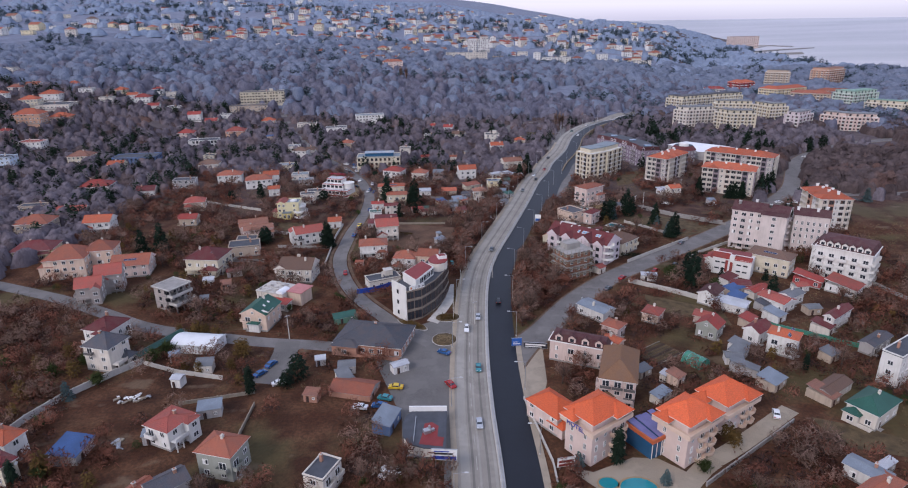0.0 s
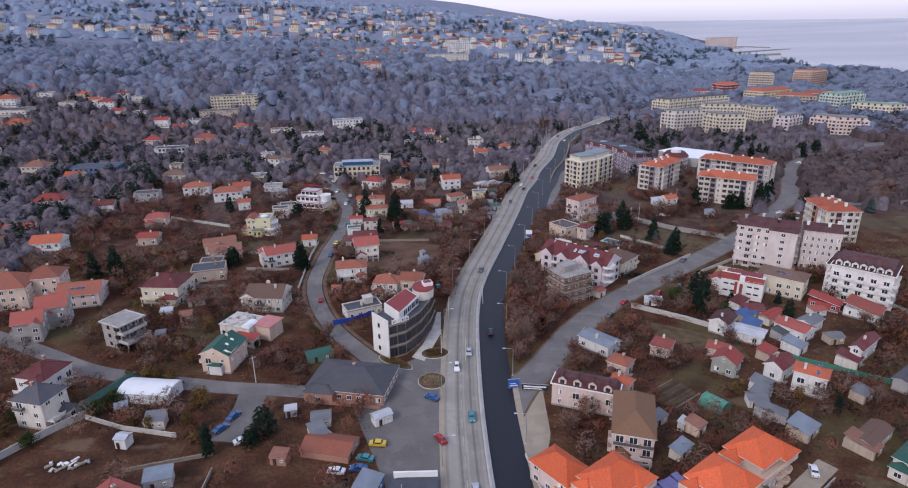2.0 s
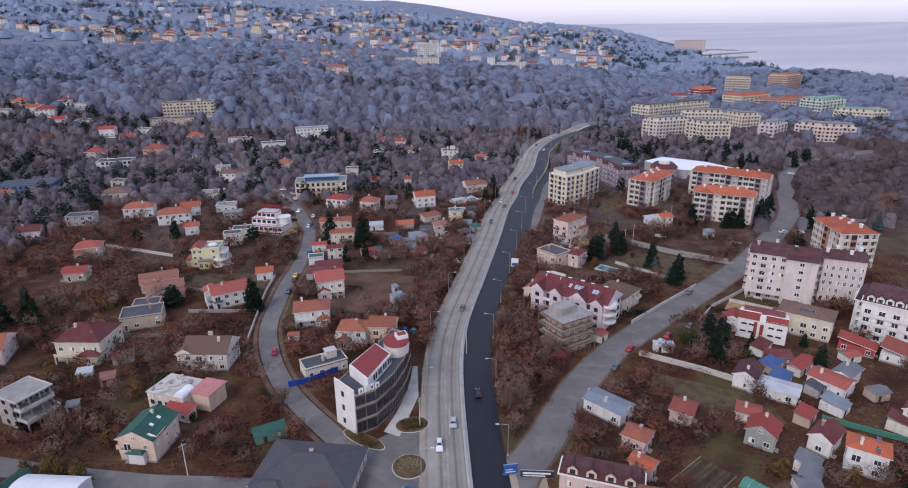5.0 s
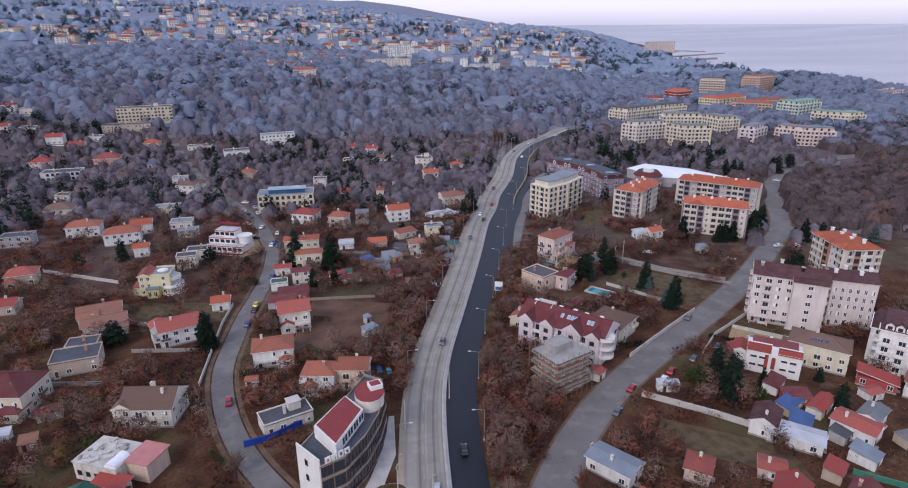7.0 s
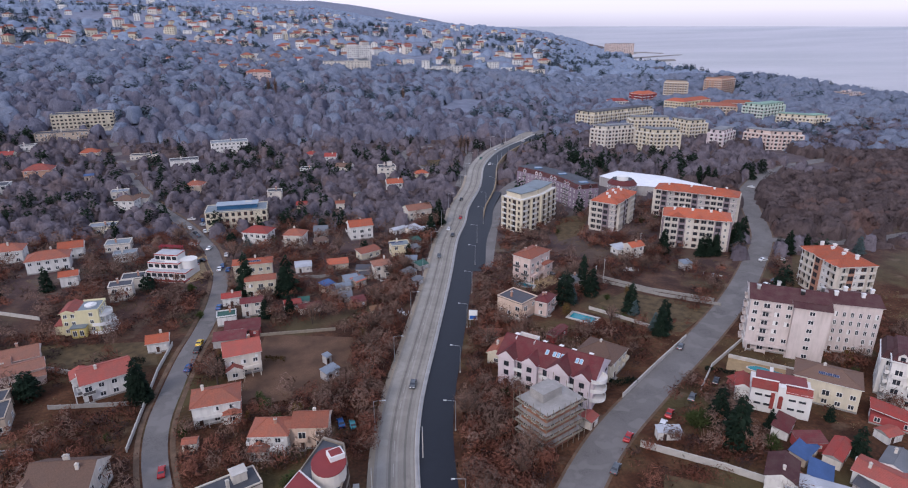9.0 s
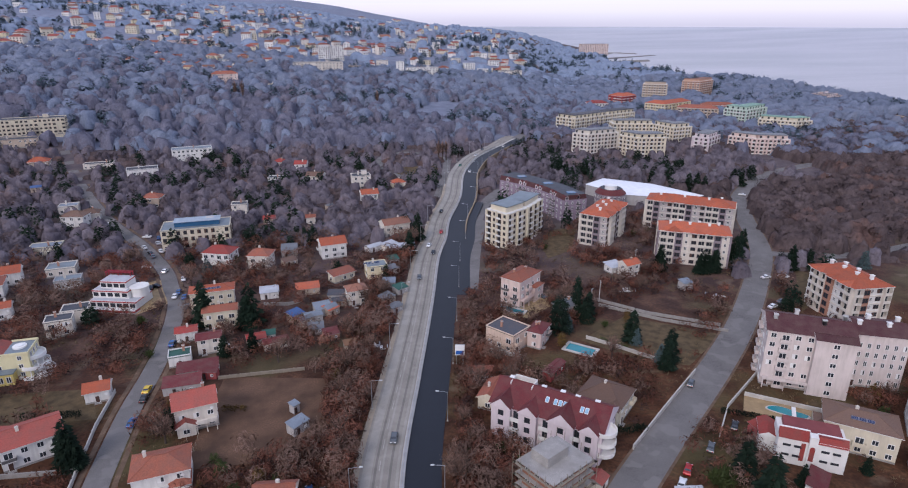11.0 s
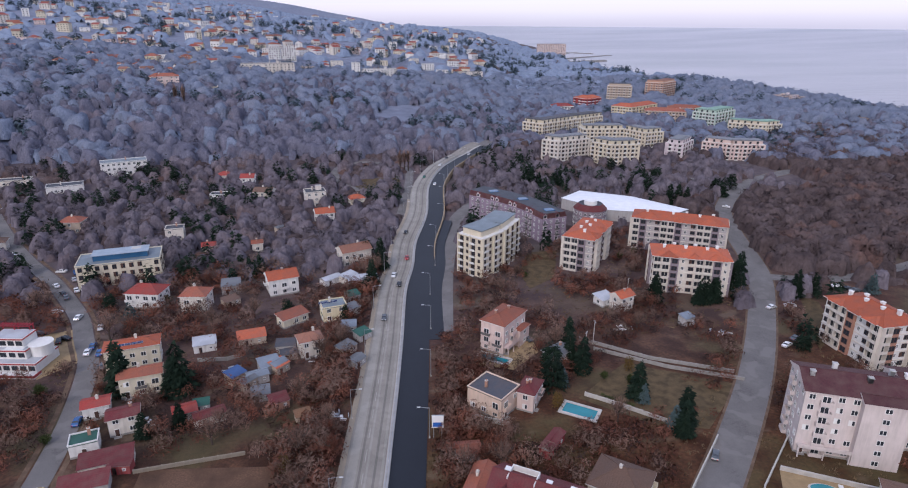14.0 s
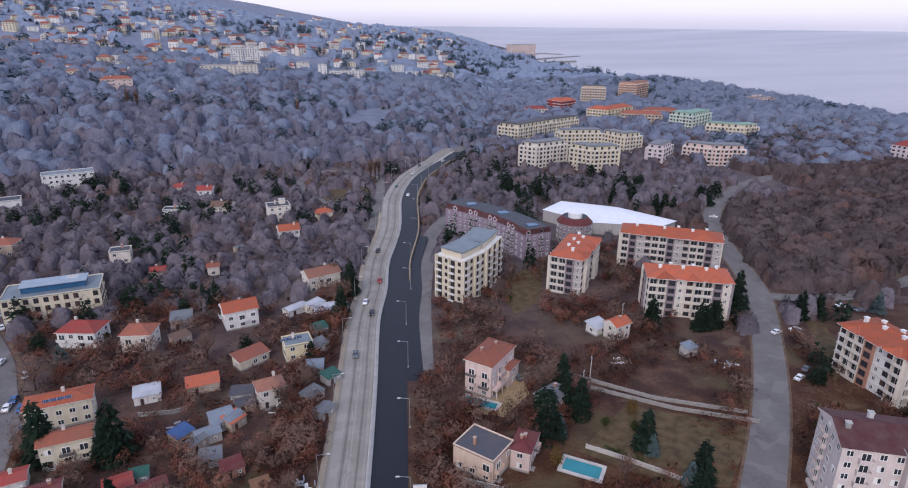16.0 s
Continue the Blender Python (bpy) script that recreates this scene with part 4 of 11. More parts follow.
def resort_block(front, depth, floors, wall, cover, label, storey=3.1, gap=3.3, attic=True, name="apartment_block", trim="white", crest=True):
    """A long block whose wings follow a broken front line; each wing has rows of balconies, a set-back attic and roof caps."""
    cx, cy, loc = centred(front)
    ob = thing(name, cx, cy, 0, label, name.replace("_", " "), "resort blocks", ground_z(cx, cy) - 0.05)
    wm, pm = plaster(WALLS[wall], 0.15), plaster(WALLS[trim], 0.12)
    cap = roof_material(cover) if cover in ROOFS else BITUMEN
    H = floors * storey
    for q, (a, c) in enumerate(zip(loc, loc[1:])):
        L = math.hypot(c[0] - a[0], c[1] - a[1])
        turn = math.degrees(math.atan2(c[1] - a[1], c[0] - a[0]))
        base = pose((a[0] + c[0]) / 2, (a[1] + c[1]) / 2, 0.02 * q, 0, 0, turn) @ pose(0, depth / 2, 0)
        take_box((a[0] + c[0]) / 2 + cx - math.sin(radians(turn)) * depth / 2, (a[1] + c[1]) / 2 + cy + math.cos(radians(turn)) * depth / 2, turn, L, depth, 1.5)
        b = Build().box(-L / 2, L / 2, -depth / 2, depth / 2, -5, H)
        wing = part("wing", b.mesh("wing", wm), ob, base)
        panes, rails = Build(), Build()
        for side, (t, dist, length) in enumerate(faces_of(L, depth)):
            if side == 2:
                continue
            n = max(1, round(length / gap))
            st = length / n
            for i in range(n):
                u = -length / 2 + st * (i + 0.5)
                if i % 2 == 0:
                    placed(rails, Build().box(-st * 0.5 - 0.35, -st * 0.5 + 0.35, -0.9, 0, -1, H + 0.4, 1), on_face(t, dist, u, 0))
                for k in range(floors):
                    if (i + q) % 2 == 0:
                        window_into(panes, min(1.9, st - 0.5), 2.2, on_face(t, dist, u, k * storey + 0.1))
                        placed(rails, Build().box(-st * 0.4, st * 0.4, -1.2, 0, -0.18, 0.0).box(-st * 0.4, st * 0.4, -1.2, -1.08, 0.0, 0.75), on_face(t, dist, u, k * storey + 0.05))
                    else:
                        window_into(panes, 1.3, 1.5, on_face(t, dist, u, k * storey + 0.8))
        tagged(part("window_grid", panes.mesh("window_grid", DARKFRAME, GLASS), wing), kind="stuff")
        tagged(part("balcony_front", rails.mesh("balcony_front", pm, wm), wing), kind="stuff")
        top = Build().box(-L / 2 - 0.3, L / 2 + 0.3, -depth / 2 - 0.3, depth / 2 + 0.3, H, H + 0.35, 1)
        if attic:
            top.box(-L / 2 + 1.2, L / 2 - 1.2, -depth / 2 + 1.6, depth / 2 - 1.2, H + 0.35, H + 2.9, 0)
            top.box(-L / 2 + 0.8, L / 2 - 0.8, -depth / 2 + 1.1, depth / 2 - 0.8, H + 2.9, H + 3.2, 2)
            for i in range(max(1, int(L / 5.5))):
                u = -L / 2 + 3.0 + 5.5 * i
                if crest and u < L / 2 - 2:
                    top.box(u - 1.3, u + 1.3, -depth / 2 + 0.2, -depth / 2 + 4.0, H + 0.35, H + 3.1, 0)
                    top.box(u - 0.8, u + 0.8, -depth / 2 + 0.15, -depth / 2 + 0.2, H + 0.7, H + 2.6, 3)
                    top.prism([(u - 1.7, -depth / 2 - 0.1), (u + 1.7, -depth / 2 - 0.1), (u + 1.7, -depth / 2 + 4.2), (u - 1.7, -depth / 2 + 4.2)], H + 3.1, H + 3.5, 2)
        else:
            r2, _ = roof_build(L, depth, "hip", 0.7, 0.4)
            placed(top, r2, pose(0, 0, H + 0.35))
            top.s = [2 if k >= 6 and v == 0 else v for k, v in enumerate(top.s)]
        part("roof", top.mesh("roof", wm, pm, cap, GLASS), wing)
    return ob


# ---- plants ----
def twig_soup(rnd, n, rx, rz, cz, length, width, up=0.55, hollow=0.35, spray=False, loose=0.45):
    """Many thin tapering twigs that fill a crown, leaning outwards and up; three corners each."""
    d = rnd.normal(size=(n, 3))
    d /= np.linalg.norm(d, axis=1)[:, None]
    rad = (hollow + (1 - hollow) * rnd.random(n) ** 0.6)[:, None]
    lump = 0.75 + 0.35 * np.sin(d[:, :1] * 4.1 + 1) * np.cos(d[:, 1:2] * 3.7) + 0.15 * np.sin(d[:, 2:3] * 9)
    p = d * rad * lump * np.array([rx, rx, rz]) + np.array([0, 0, cz])
    a = d * 0.8 + np.array([0, 0, up]) + rnd.normal(size=(n, 3)) * 0.45
    if spray:
        # fine twig sprays lying in the crown's outer shell
        a = np.cross(d, rnd.normal(size=(n, 3))) + 0.25 * rnd.normal(size=(n, 3))
    a /= np.linalg.norm(a, axis=1)[:, None]
    s = np.cross(a, d + loose * rnd.normal(size=(n, 3)))
    s /= np.linalg.norm(s, axis=1)[:, None]
    ln = (length * (0.55 + 0.9 * rnd.random(n)))[:, None]
    wd = (width * (0.6 + 0.8 * rnd.random(n)))[:, None]
    v = np.empty((n, 3, 3))
    v[:, 0] = p - a * ln * 0.5 - s * wd * 0.5
    v[:, 1] = p - a * ln * 0.5 + s * wd * 0.5
    v[:, 2] = p + a * ln * 0.5
    return v


def soup_mesh(name, tri, mat, normals=None):
    """Loose triangles as one mesh; normals, where given, override the triangles' own."""
    v = np.asarray(tri, np.float32).reshape(-1, 3)
    n = len(v) // 3
    me = bpy.data.meshes.new(name)
    me.vertices.add(len(v))
    me.vertices.foreach_set("co", v.ravel())
    me.loops.add(3 * n)
    me.loops.foreach_set("vertex_index", np.arange(3 * n, dtype=np.int32))
    me.polygons.add(n)
    me.polygons.foreach_set("loop_start", np.arange(0, 3 * n, 3, dtype=np.int32))
    me.materials.append(mat)
    me.update(calc_edges=True)
    if normals is not None:
        me.normals_split_custom_set_from_vertices(np.asarray(normals, np.float32).reshape(-1, 3))
    return me


def bare_parts(seed, h, r, n, twig):
    rnd = np.random.default_rng(seed)
    b = Build()
    k = h * 0.32
    b.tube((0, 0, -0.3), (0.1, 0.05, k), 0.035 * h, 0.024 * h, 7)
    tips = []
    for i in range(7):
        t = 2 * math.pi * (i / 7 + 0.07 * rnd.random())
        rr = r * (0.35 + 0.3 * rnd.random())
        e1 = (rr * math.cos(t), rr * math.sin(t), k + h * (0.2 + 0.2 * rnd.random()))
        b.tube((0.1, 0.05, k * (0.75 + 0.25 * rnd.random())), e1, 0.015 * h, 0.008 * h, 5)
        for j in range(3):
            u = t + rnd.normal() * 0.7
            e2 = (e1[0] + r * 0.4 * math.cos(u), e1[1] + r * 0.4 * math.sin(u), e1[2] + h * (0.08 + 0.2 * rnd.random()))
            b.tube(e1, e2, 0.008 * h, 0.003 * h, 4)
    b.tube((0.1, 0.05, k), (0, 0.1, h * 0.85), 0.02 * h, 0.005 * h, 5)
    trunk = b.mesh("trunk", BARK)
    crown = soup_mesh("crown", twig_soup(rnd, n, r, h * 0.36, h * 0.63, h * 0.13, h * 0.014), twig)
    return trunk, crown


def conifer_soup(rnd, n, h, r, thick=0.55, blunt=0.0):
    u = 1 - np.sqrt(rnd.random(n))
    u = u * (1 - blunt) + blunt * rnd.random(n)
    t = rnd.random(n) * 2 * math.pi
    tier = 0.82 + 0.28 * np.sin(u * 26 + np.sin(t * 3))
    rr = r * (1 - u) ** (0.85 - 0.5 * blunt) * tier * (0.35 + 0.65 * rnd.random(n) ** 0.4)
    c = np.stack([rr * np.cos(t), rr * np.sin(t), h * (0.06 + 0.94 * u)], 1)
    out = np.stack([np.cos(t), np.sin(t), -0.35 + rnd.normal(size=n) * 0.25], 1)
    side = np.stack([-np.sin(t), np.cos(t), rnd.normal(size=n) * 0.4], 1)
    ln = (thick * h * 0.11 * (0.6 + 0.8 * rnd.random(n)))[:, None]
    v = np.empty((n, 3, 3))
    v[:, 0] = c - side * ln * 0.5
    v[:, 1] = c + side * ln * 0.5
    v[:, 2] = c + out * ln * 1.25
    return v


def conifer_parts(seed, h, r, n, mat, blunt=0.0):
    rnd = np.random.default_rng(seed)
    b = Build().tube((0, 0, -0.3), (0, 0, h * 0.92), 0.02 * h, 0.006 * h, 6)
    return b.mesh("trunk", BARK), soup_mesh("crown", conifer_soup(rnd, n, h, r, blunt=blunt), mat)


def bush_parts(seed, h, r, n, mat):
    rnd = np.random.default_rng(seed)
    b = Build()
    for i in range(6):
        t = i * 1.05
        b.tube((0, 0, -0.2), (r * 0.5 * math.cos(t), r * 0.5 * math.sin(t), h * 0.6), 0.06, 0.02, 4)
    return b.mesh("trunk", BARK), soup_mesh("crown", twig_soup(rnd, n, r, h * 0.48, h * 0.5, h * 0.4, h * 0.05, 0.5, 0.2), mat)


KINDS = {
    "bare": [bare_parts(i, 8 + i % 3, 3.4 + 0.5 * (i % 3), 650, TWIG if i % 3 else TWIG_RED) for i in range(6)],
    "poplar": [bare_parts(20 + i, 13, 1.5, 300, TWIG) for i in range(2)],
    "spruce": [conifer_parts(30 + i, 10 + 2 * i, 2.7 + 0.3 * i, 900, NEEDLE) for i in range(3)],
    "pine": [conifer_parts(40 + i, 9, 3.6, 900, NEEDLE, 0.6) for i in range(2)],
    "bluespruce": [conifer_parts(50, 7, 2.2, 800, NEEDLE_BLUE)],
    "cypress": [conifer_parts(60, 8, 0.95, 500, NEEDLE, 0.7)],
    "thuja": [conifer_parts(65, 4.5, 1.6, 500, HEDGE, 0.7)],
    "evergreen": [bush_parts(70, 3.2, 1.8, 500, IVY)],
    "shrub": [bush_parts(75 + i, 3.0, 2.0, 260, TWIG_RED if i else TWIG) for i in range(2)],
}
PLANT_WORDS = {"bare": ("tree", "leafless deciduous tree with fine brown twigs"), "poplar": ("tree", "tall slim leafless poplar tree"), "spruce": ("tree", "dark green conical spruce tree"),
               "pine": ("tree", "dark green broad pine tree"), "bluespruce": ("tree", "blue-grey spruce in a garden"), "cypress": ("tree", "narrow dark green cypress tree"),
               "thuja": ("tree", "browned dense thuja shrub"), "evergreen": ("shrub", "green evergreen garden shrub"), "shrub": ("shrub", "leafless tangled brown shrub")}


def plant(kind, x, y, size=1.0, seed=None):
    v = KINDS[kind]
    k = (int(abs(x) * 7 + abs(y) * 3) if seed is None else seed)
    trunk, crown = v[k % len(v)]
    cat, words = PLANT_WORDS[kind]
    ob = thing(cat, x, y, (k * 47) % 360, words, cat, "trees and shrubs")
    ob.scale = (size, size, size)
    part("trunk", trunk, ob)
    part("crown", crown, ob)
    return ob


# ---- landmark buildings ----
def text_mesh(word, size, mat, depth=0.06):
    cu = bpy.data.curves.new("lettering", "FONT")
    cu.body, cu.size, cu.extrude, cu.align_x = word, size, depth, "CENTER"
    tmp = bpy.data.objects.new("lettering", cu)
    scene.collection.objects.link(tmp)
    me = bpy.data.meshes.new_from_object(tmp)
    bpy.data.objects.remove(tmp)
    me.materials.clear()
    me.materials.append(mat)
    return me


BLUE_SIGN = simple("blue_sign_paint", (0.03, 0.05, 0.30), 0.5, vary=0.1)
RED_ROOFING = simple("red_roof_sheet", (0.22, 0.035, 0.035), 0.6, vary=0.2)
STONE_CLAD = simple("tan_stone_cladding", (0.30, 0.255, 0.205), 0.9, vary=0.4, bump=0.3)
WET_POOL = simple("pool_water", (0.02, 0.22, 0.26), 0.08, vary=0.15, spec=0.6)
POOL_DRY = simple("turquoise_pool_lining", (0.10, 0.34, 0.34), 0.6, vary=0.25)
TARP_BLUE = simple("blue_tarpaulin", (0.03, 0.12, 0.42), 0.6, vary=0.3)
GREEN_SHEET = simple("green_polythene", (0.07, 0.24, 0.17), 0.5, vary=0.3)
SAND = simple("sandy_paving", (0.34, 0.24, 0.13), 0.9, vary=0.3)
LAWN = simple("winter_lawn", (0.118, 0.082, 0.042), 0.95, vary=0.6, bump=0.3)
BLUE_FENCE = simple("blue_corrugated_sheet", (0.02, 0.06, 0.32), 0.5, vary=0.15)
RUSTY = simple("bare_brickwork", (0.30, 0.14, 0.09), 0.9, vary=0.4, bump=0.3)
SCAFF = simple("weathered_timber", (0.27, 0.23, 0.18), 0.9, vary=0.3)
BLUE_GLASS = simple("blue_tinted_glass", (0.03, 0.10, 0.20), 0.12, vary=0.2, spec=0.6)


def centred(points):
    cx, cy = sum(p[0] for p in points) / len(points), sum(p[1] for p in points) / len(points)
    return cx, cy, [(p[0] - cx, p[1] - cy) for p in points]


def curved_facade(ob, pts, floors, storey, mat, glass_h=2.6, name="facade"):
    """Glazed bays with mullions between neighbouring plan points, a bay an object."""
    for a, b in zip(pts, pts[1:]):
        n = max(1, int(math.hypot(b[0] - a[0], b[1] - a[1]) / 2.4))
        for i in range(n):
            p = (a[0] + (b[0] - a[0]) * (i + 0.5) / n, a[1] + (b[1] - a[1]) * (i + 0.5) / n)
            wd = math.hypot(b[0] - a[0], b[1] - a[1]) / n
            turn = math.degrees(math.atan2(b[1] - a[1], b[0] - a[0]))
            for k in range(floors):
                part("window", window_mesh(wd - 0.25, glass_h, mat), ob, pose(p[0], p[1], k * storey + 0.7, 0, 0, turn))


# curved office building with a white end wall and glass front
FRONT = [(-19.3, 193.5), (-14.2, 196.3), (-9.8, 203.2), (-6.8, 211.3), (-5.3, 219), (-6, 226)]
PLAN = [(-24.8, 200)] + FRONT + [(-10.5, 229), (-16, 217)]
cx_, cy_, loc_ = centred(PLAN)
office = thing("office_building", cx_, cy_, 0, "curved stone and glass office building with white end wall", "office building")
for q_ in PLAN:
    take(q_[0], q_[1], 6)
take(-14, 210, 8)
H_ = 12.6
part("wall", Build().prism(loc_, -0.4, H_ - 1.2, 0, 1).mesh("wall", STONE_CLAD, BITUMEN), office)
b_, k_ = Build(), len(loc_)
b_.v = [(x * f, y * f, z) for f, z in ((1.01, H_ - 1.25), (1.01, H_ - 0.75), (0.97, H_ - 0.75), (0.97, H_ - 1.25)) for x, y in loc_]
b_.f = [(r * k_ + i_, r * k_ + (i_ + 1) % k_, (r + 1) * k_ + (i_ + 1) % k_, (r + 1) * k_ + i_) for r in range(3) for i_ in range(k_)]
b_.s = [0] * len(b_.f)
part("parapet", b_.mesh("parapet", STONE_CLAD), office, label="stone parapet round dark flat roof")
curved_facade(office, loc_[1:7], 3, 4.0, "brown", 3.0)
for k_ in range(1, 3):
    b_ = Build()
    for a_, c_ in zip(loc_[1:7], loc_[2:7]):
        d_ = Vector((c_[0] - a_[0], c_[1] - a_[1], 0)).normalized()
        o_ = Vector((d_.y, -d_.x, 0)) * 0.3
        b_.prism([a_, (a_[0] + o_.x, a_[1] + o_.y), (c_[0] + o_.x, c_[1] + o_.y), c_], k_ * 4.0 + 0.05, k_ * 4.0 + 0.45)
    part("ledge", b_.mesh("ledge", STONE_CLAD), office, label="stone-clad floor ledge")
a_, c_ = Vector((*loc_[0], 0)), Vector((*loc_[1], 0))
d_ = (c_ - a_).normalized()
n_ = Vector((d_.y, -d_.x, 0))
m_ = (a_ + c_) / 2 + n_ * 0.12
turn_ = math.degrees(math.atan2(d_.y, d_.x))
part("end_wall", Build().box(-4.3, 4.3, -0.15, 0.15, -0.3, 13.6).mesh("end_wall", plaster(WALLS["white"], 0.1)), office, pose(m_.x, m_.y, 0, 0, 0, turn_), "smooth white end wall")
for k_ in range(3):
    part("window", window_mesh(1.0, 1.5, "dark"), office, pose(m_.x + n_.x * 0.15 - d_.x * 0.6, m_.y + n_.y * 0.15 - d_.y * 0.6, 1.6 + 4 * k_, 0, 0, turn_))
pent_ = [(-21.4, 204.1), (-16.1, 196.6), (-10.4, 209.2), (-14.9, 215.4)]
pl_ = [(x - cx_, y - cy_) for x, y in pent_]
part("penthouse", Build().prism(pl_, H_ - 1.2, H_ + 2.0, 0).mesh("penthouse", plaster(WALLS["white"], 0.1)), office, label="white rooftop storey")
mx_, my_ = sum(p[0] for p in pl_) / 4, sum(p[1] for p in pl_) / 4
part("penthouse_roof", Build().prism([(mx_ + (x - mx_) * 0.9, my_ + (y - my_) * 0.93) for x, y in pl_], H_ + 2.0, H_ + 2.15).mesh("penthouse_roof", RED_ROOFING), office, label="dark red roof sheet")
curved_facade(office, [(pl_[1][0], pl_[1][1]), (pl_[2][0], pl_[2][1])], 1, 3, "white", 2.2)
for w_ in [o for o in office.children if o.name.startswith("window")][-4:]:
    w_.matrix_basis = pose(0, 0, H_ - 1.3) @ w_.matrix_basis
rr_ = [(-9.1 + 3.6 * math.cos(t) - cx_, 216.5 + 4.6 * math.sin(t) - cy_) for t in [2 * math.pi * i / 20 for i in range(20)]]
part("rear_drum", Build().prism(rr_, H_ - 1.2, H_ + 1.9, 0).mesh("rear_drum", plaster(WALLS["ivory"], 0.1)), office)
part("rear_roof", Build().prism([(x * 1.02, y * 1.02) for x, y in rr_], H_ + 1.9, H_ + 2.1).mesh("rear_roof", RED_ROOFING), office, label="rounded dark red roof")
part("lift_house", Build().box(-1.6, 1.6, -1.4, 1.4, 0, 1.3).box(-1.3, 1.3, -1.1, 1.1, 1.3, 1.36, 1).mesh("lift_house", WHITE, RED_ROOFING), office, pose(-7.6 - cx_, 218.0 - cy_, H_ + 2.0, 0, 0, 20))
# the firm's mark: plain white shapes with one orange square
sgn_ = pose(-15.6 - cx_, 196.2 - cy_, H_ - 1.0, 0, 0, 34)
for k_, (u_, w2_, h2_) in enumerate(((-3.3, 1.3, 1.6), (-1.75, 0.75, 1.5), (-0.75, 0.35, 2.2), (-0.1, 1.3, 1.6), (1.5, 1.25, 1.5))):
    b_ = Build().box(u_, u_ + w2_, -0.25, 0, 0.1, 0.1 + h2_)
    if w2_ > 1:
        b_.box(u_ + 0.38, u_ + w2_ - 0.38, -0.27, -0.25, 0.5, h2_ - 0.35, 1)
    part("sign_bar", b_.mesh("sign_bar", WHITE, simple("orange_sign", (0.6, 0.2, 0.06), 0.5) if k_ == 0 else BITUMEN), office, sgn_, "white rooftop sign shape")

# pale forecourt and planted islands beside it
b_ = Build().prism([(-12.5, 194.5), (-9.5, 202), (-6.3, 213), (-4.6, 226), (-3.2, 226), (-3.2, 210), (-8.5, 192)], -0.2, 0.09)
tagged(new("pavement", b_.mesh("pavement", PALE_CONC)), "pale concrete forecourt beside the curved office", "pavement", kind="structure")


def mound(name, x, y, rx, ry, rot, h, mat, label):
    """A low planted island with a kerb."""
    ob = thing(name, x, y, rot, label, "planting")
    ring_ = [(rx * math.cos(t), ry * math.sin(t)) for t in [2 * math.pi * i / 24 for i in range(24)]]
    part("kerb", Build().prism([(u * 1.05, v * 1.05) for u, v in ring_], -0.1, 0.18).mesh("kerb", PALE_CONC), ob)
    part("bed", Build().prism(ring_, 0.18, 0.26).mesh("bed", LAWN), ob)
    rnd = np.random.default_rng(int(abs(x) * 10))
    t = twig_soup(rnd, int(260 * rx * ry / 6), 1, 1, 0, 0.9, 0.16, 1.0, 0.1)
    t[:, :, 0] += rnd.uniform(-1, 1, len(t))[:, None] * rx * 0.62
    t[:, :, 1] += rnd.uniform(-1, 1, len(t))[:, None] * ry * 0.62
    t[:, :, 2] = np.abs(t[:, :, 2]) * h + 0.2
    part("shrubs", soup_mesh("shrubs", t, mat), ob)
    take(x, y, max(rx, ry))
    return ob


mound("planted_island", -17.5, 191.5, 6.5, 2.0, -38, 0.9, HEDGE, "kerbed strip of clipped brown hedge")
mound("planted_island", -5.2, 196.6, 4.3, 3.2, 10, 1.0, HEDGE, "kerbed island with a dense brown shrub")
mound("planted_island", -6.0, 180.5, 4.0, 4.2, 0, 0.4, GRASS, "kerbed traffic island with dry grass")


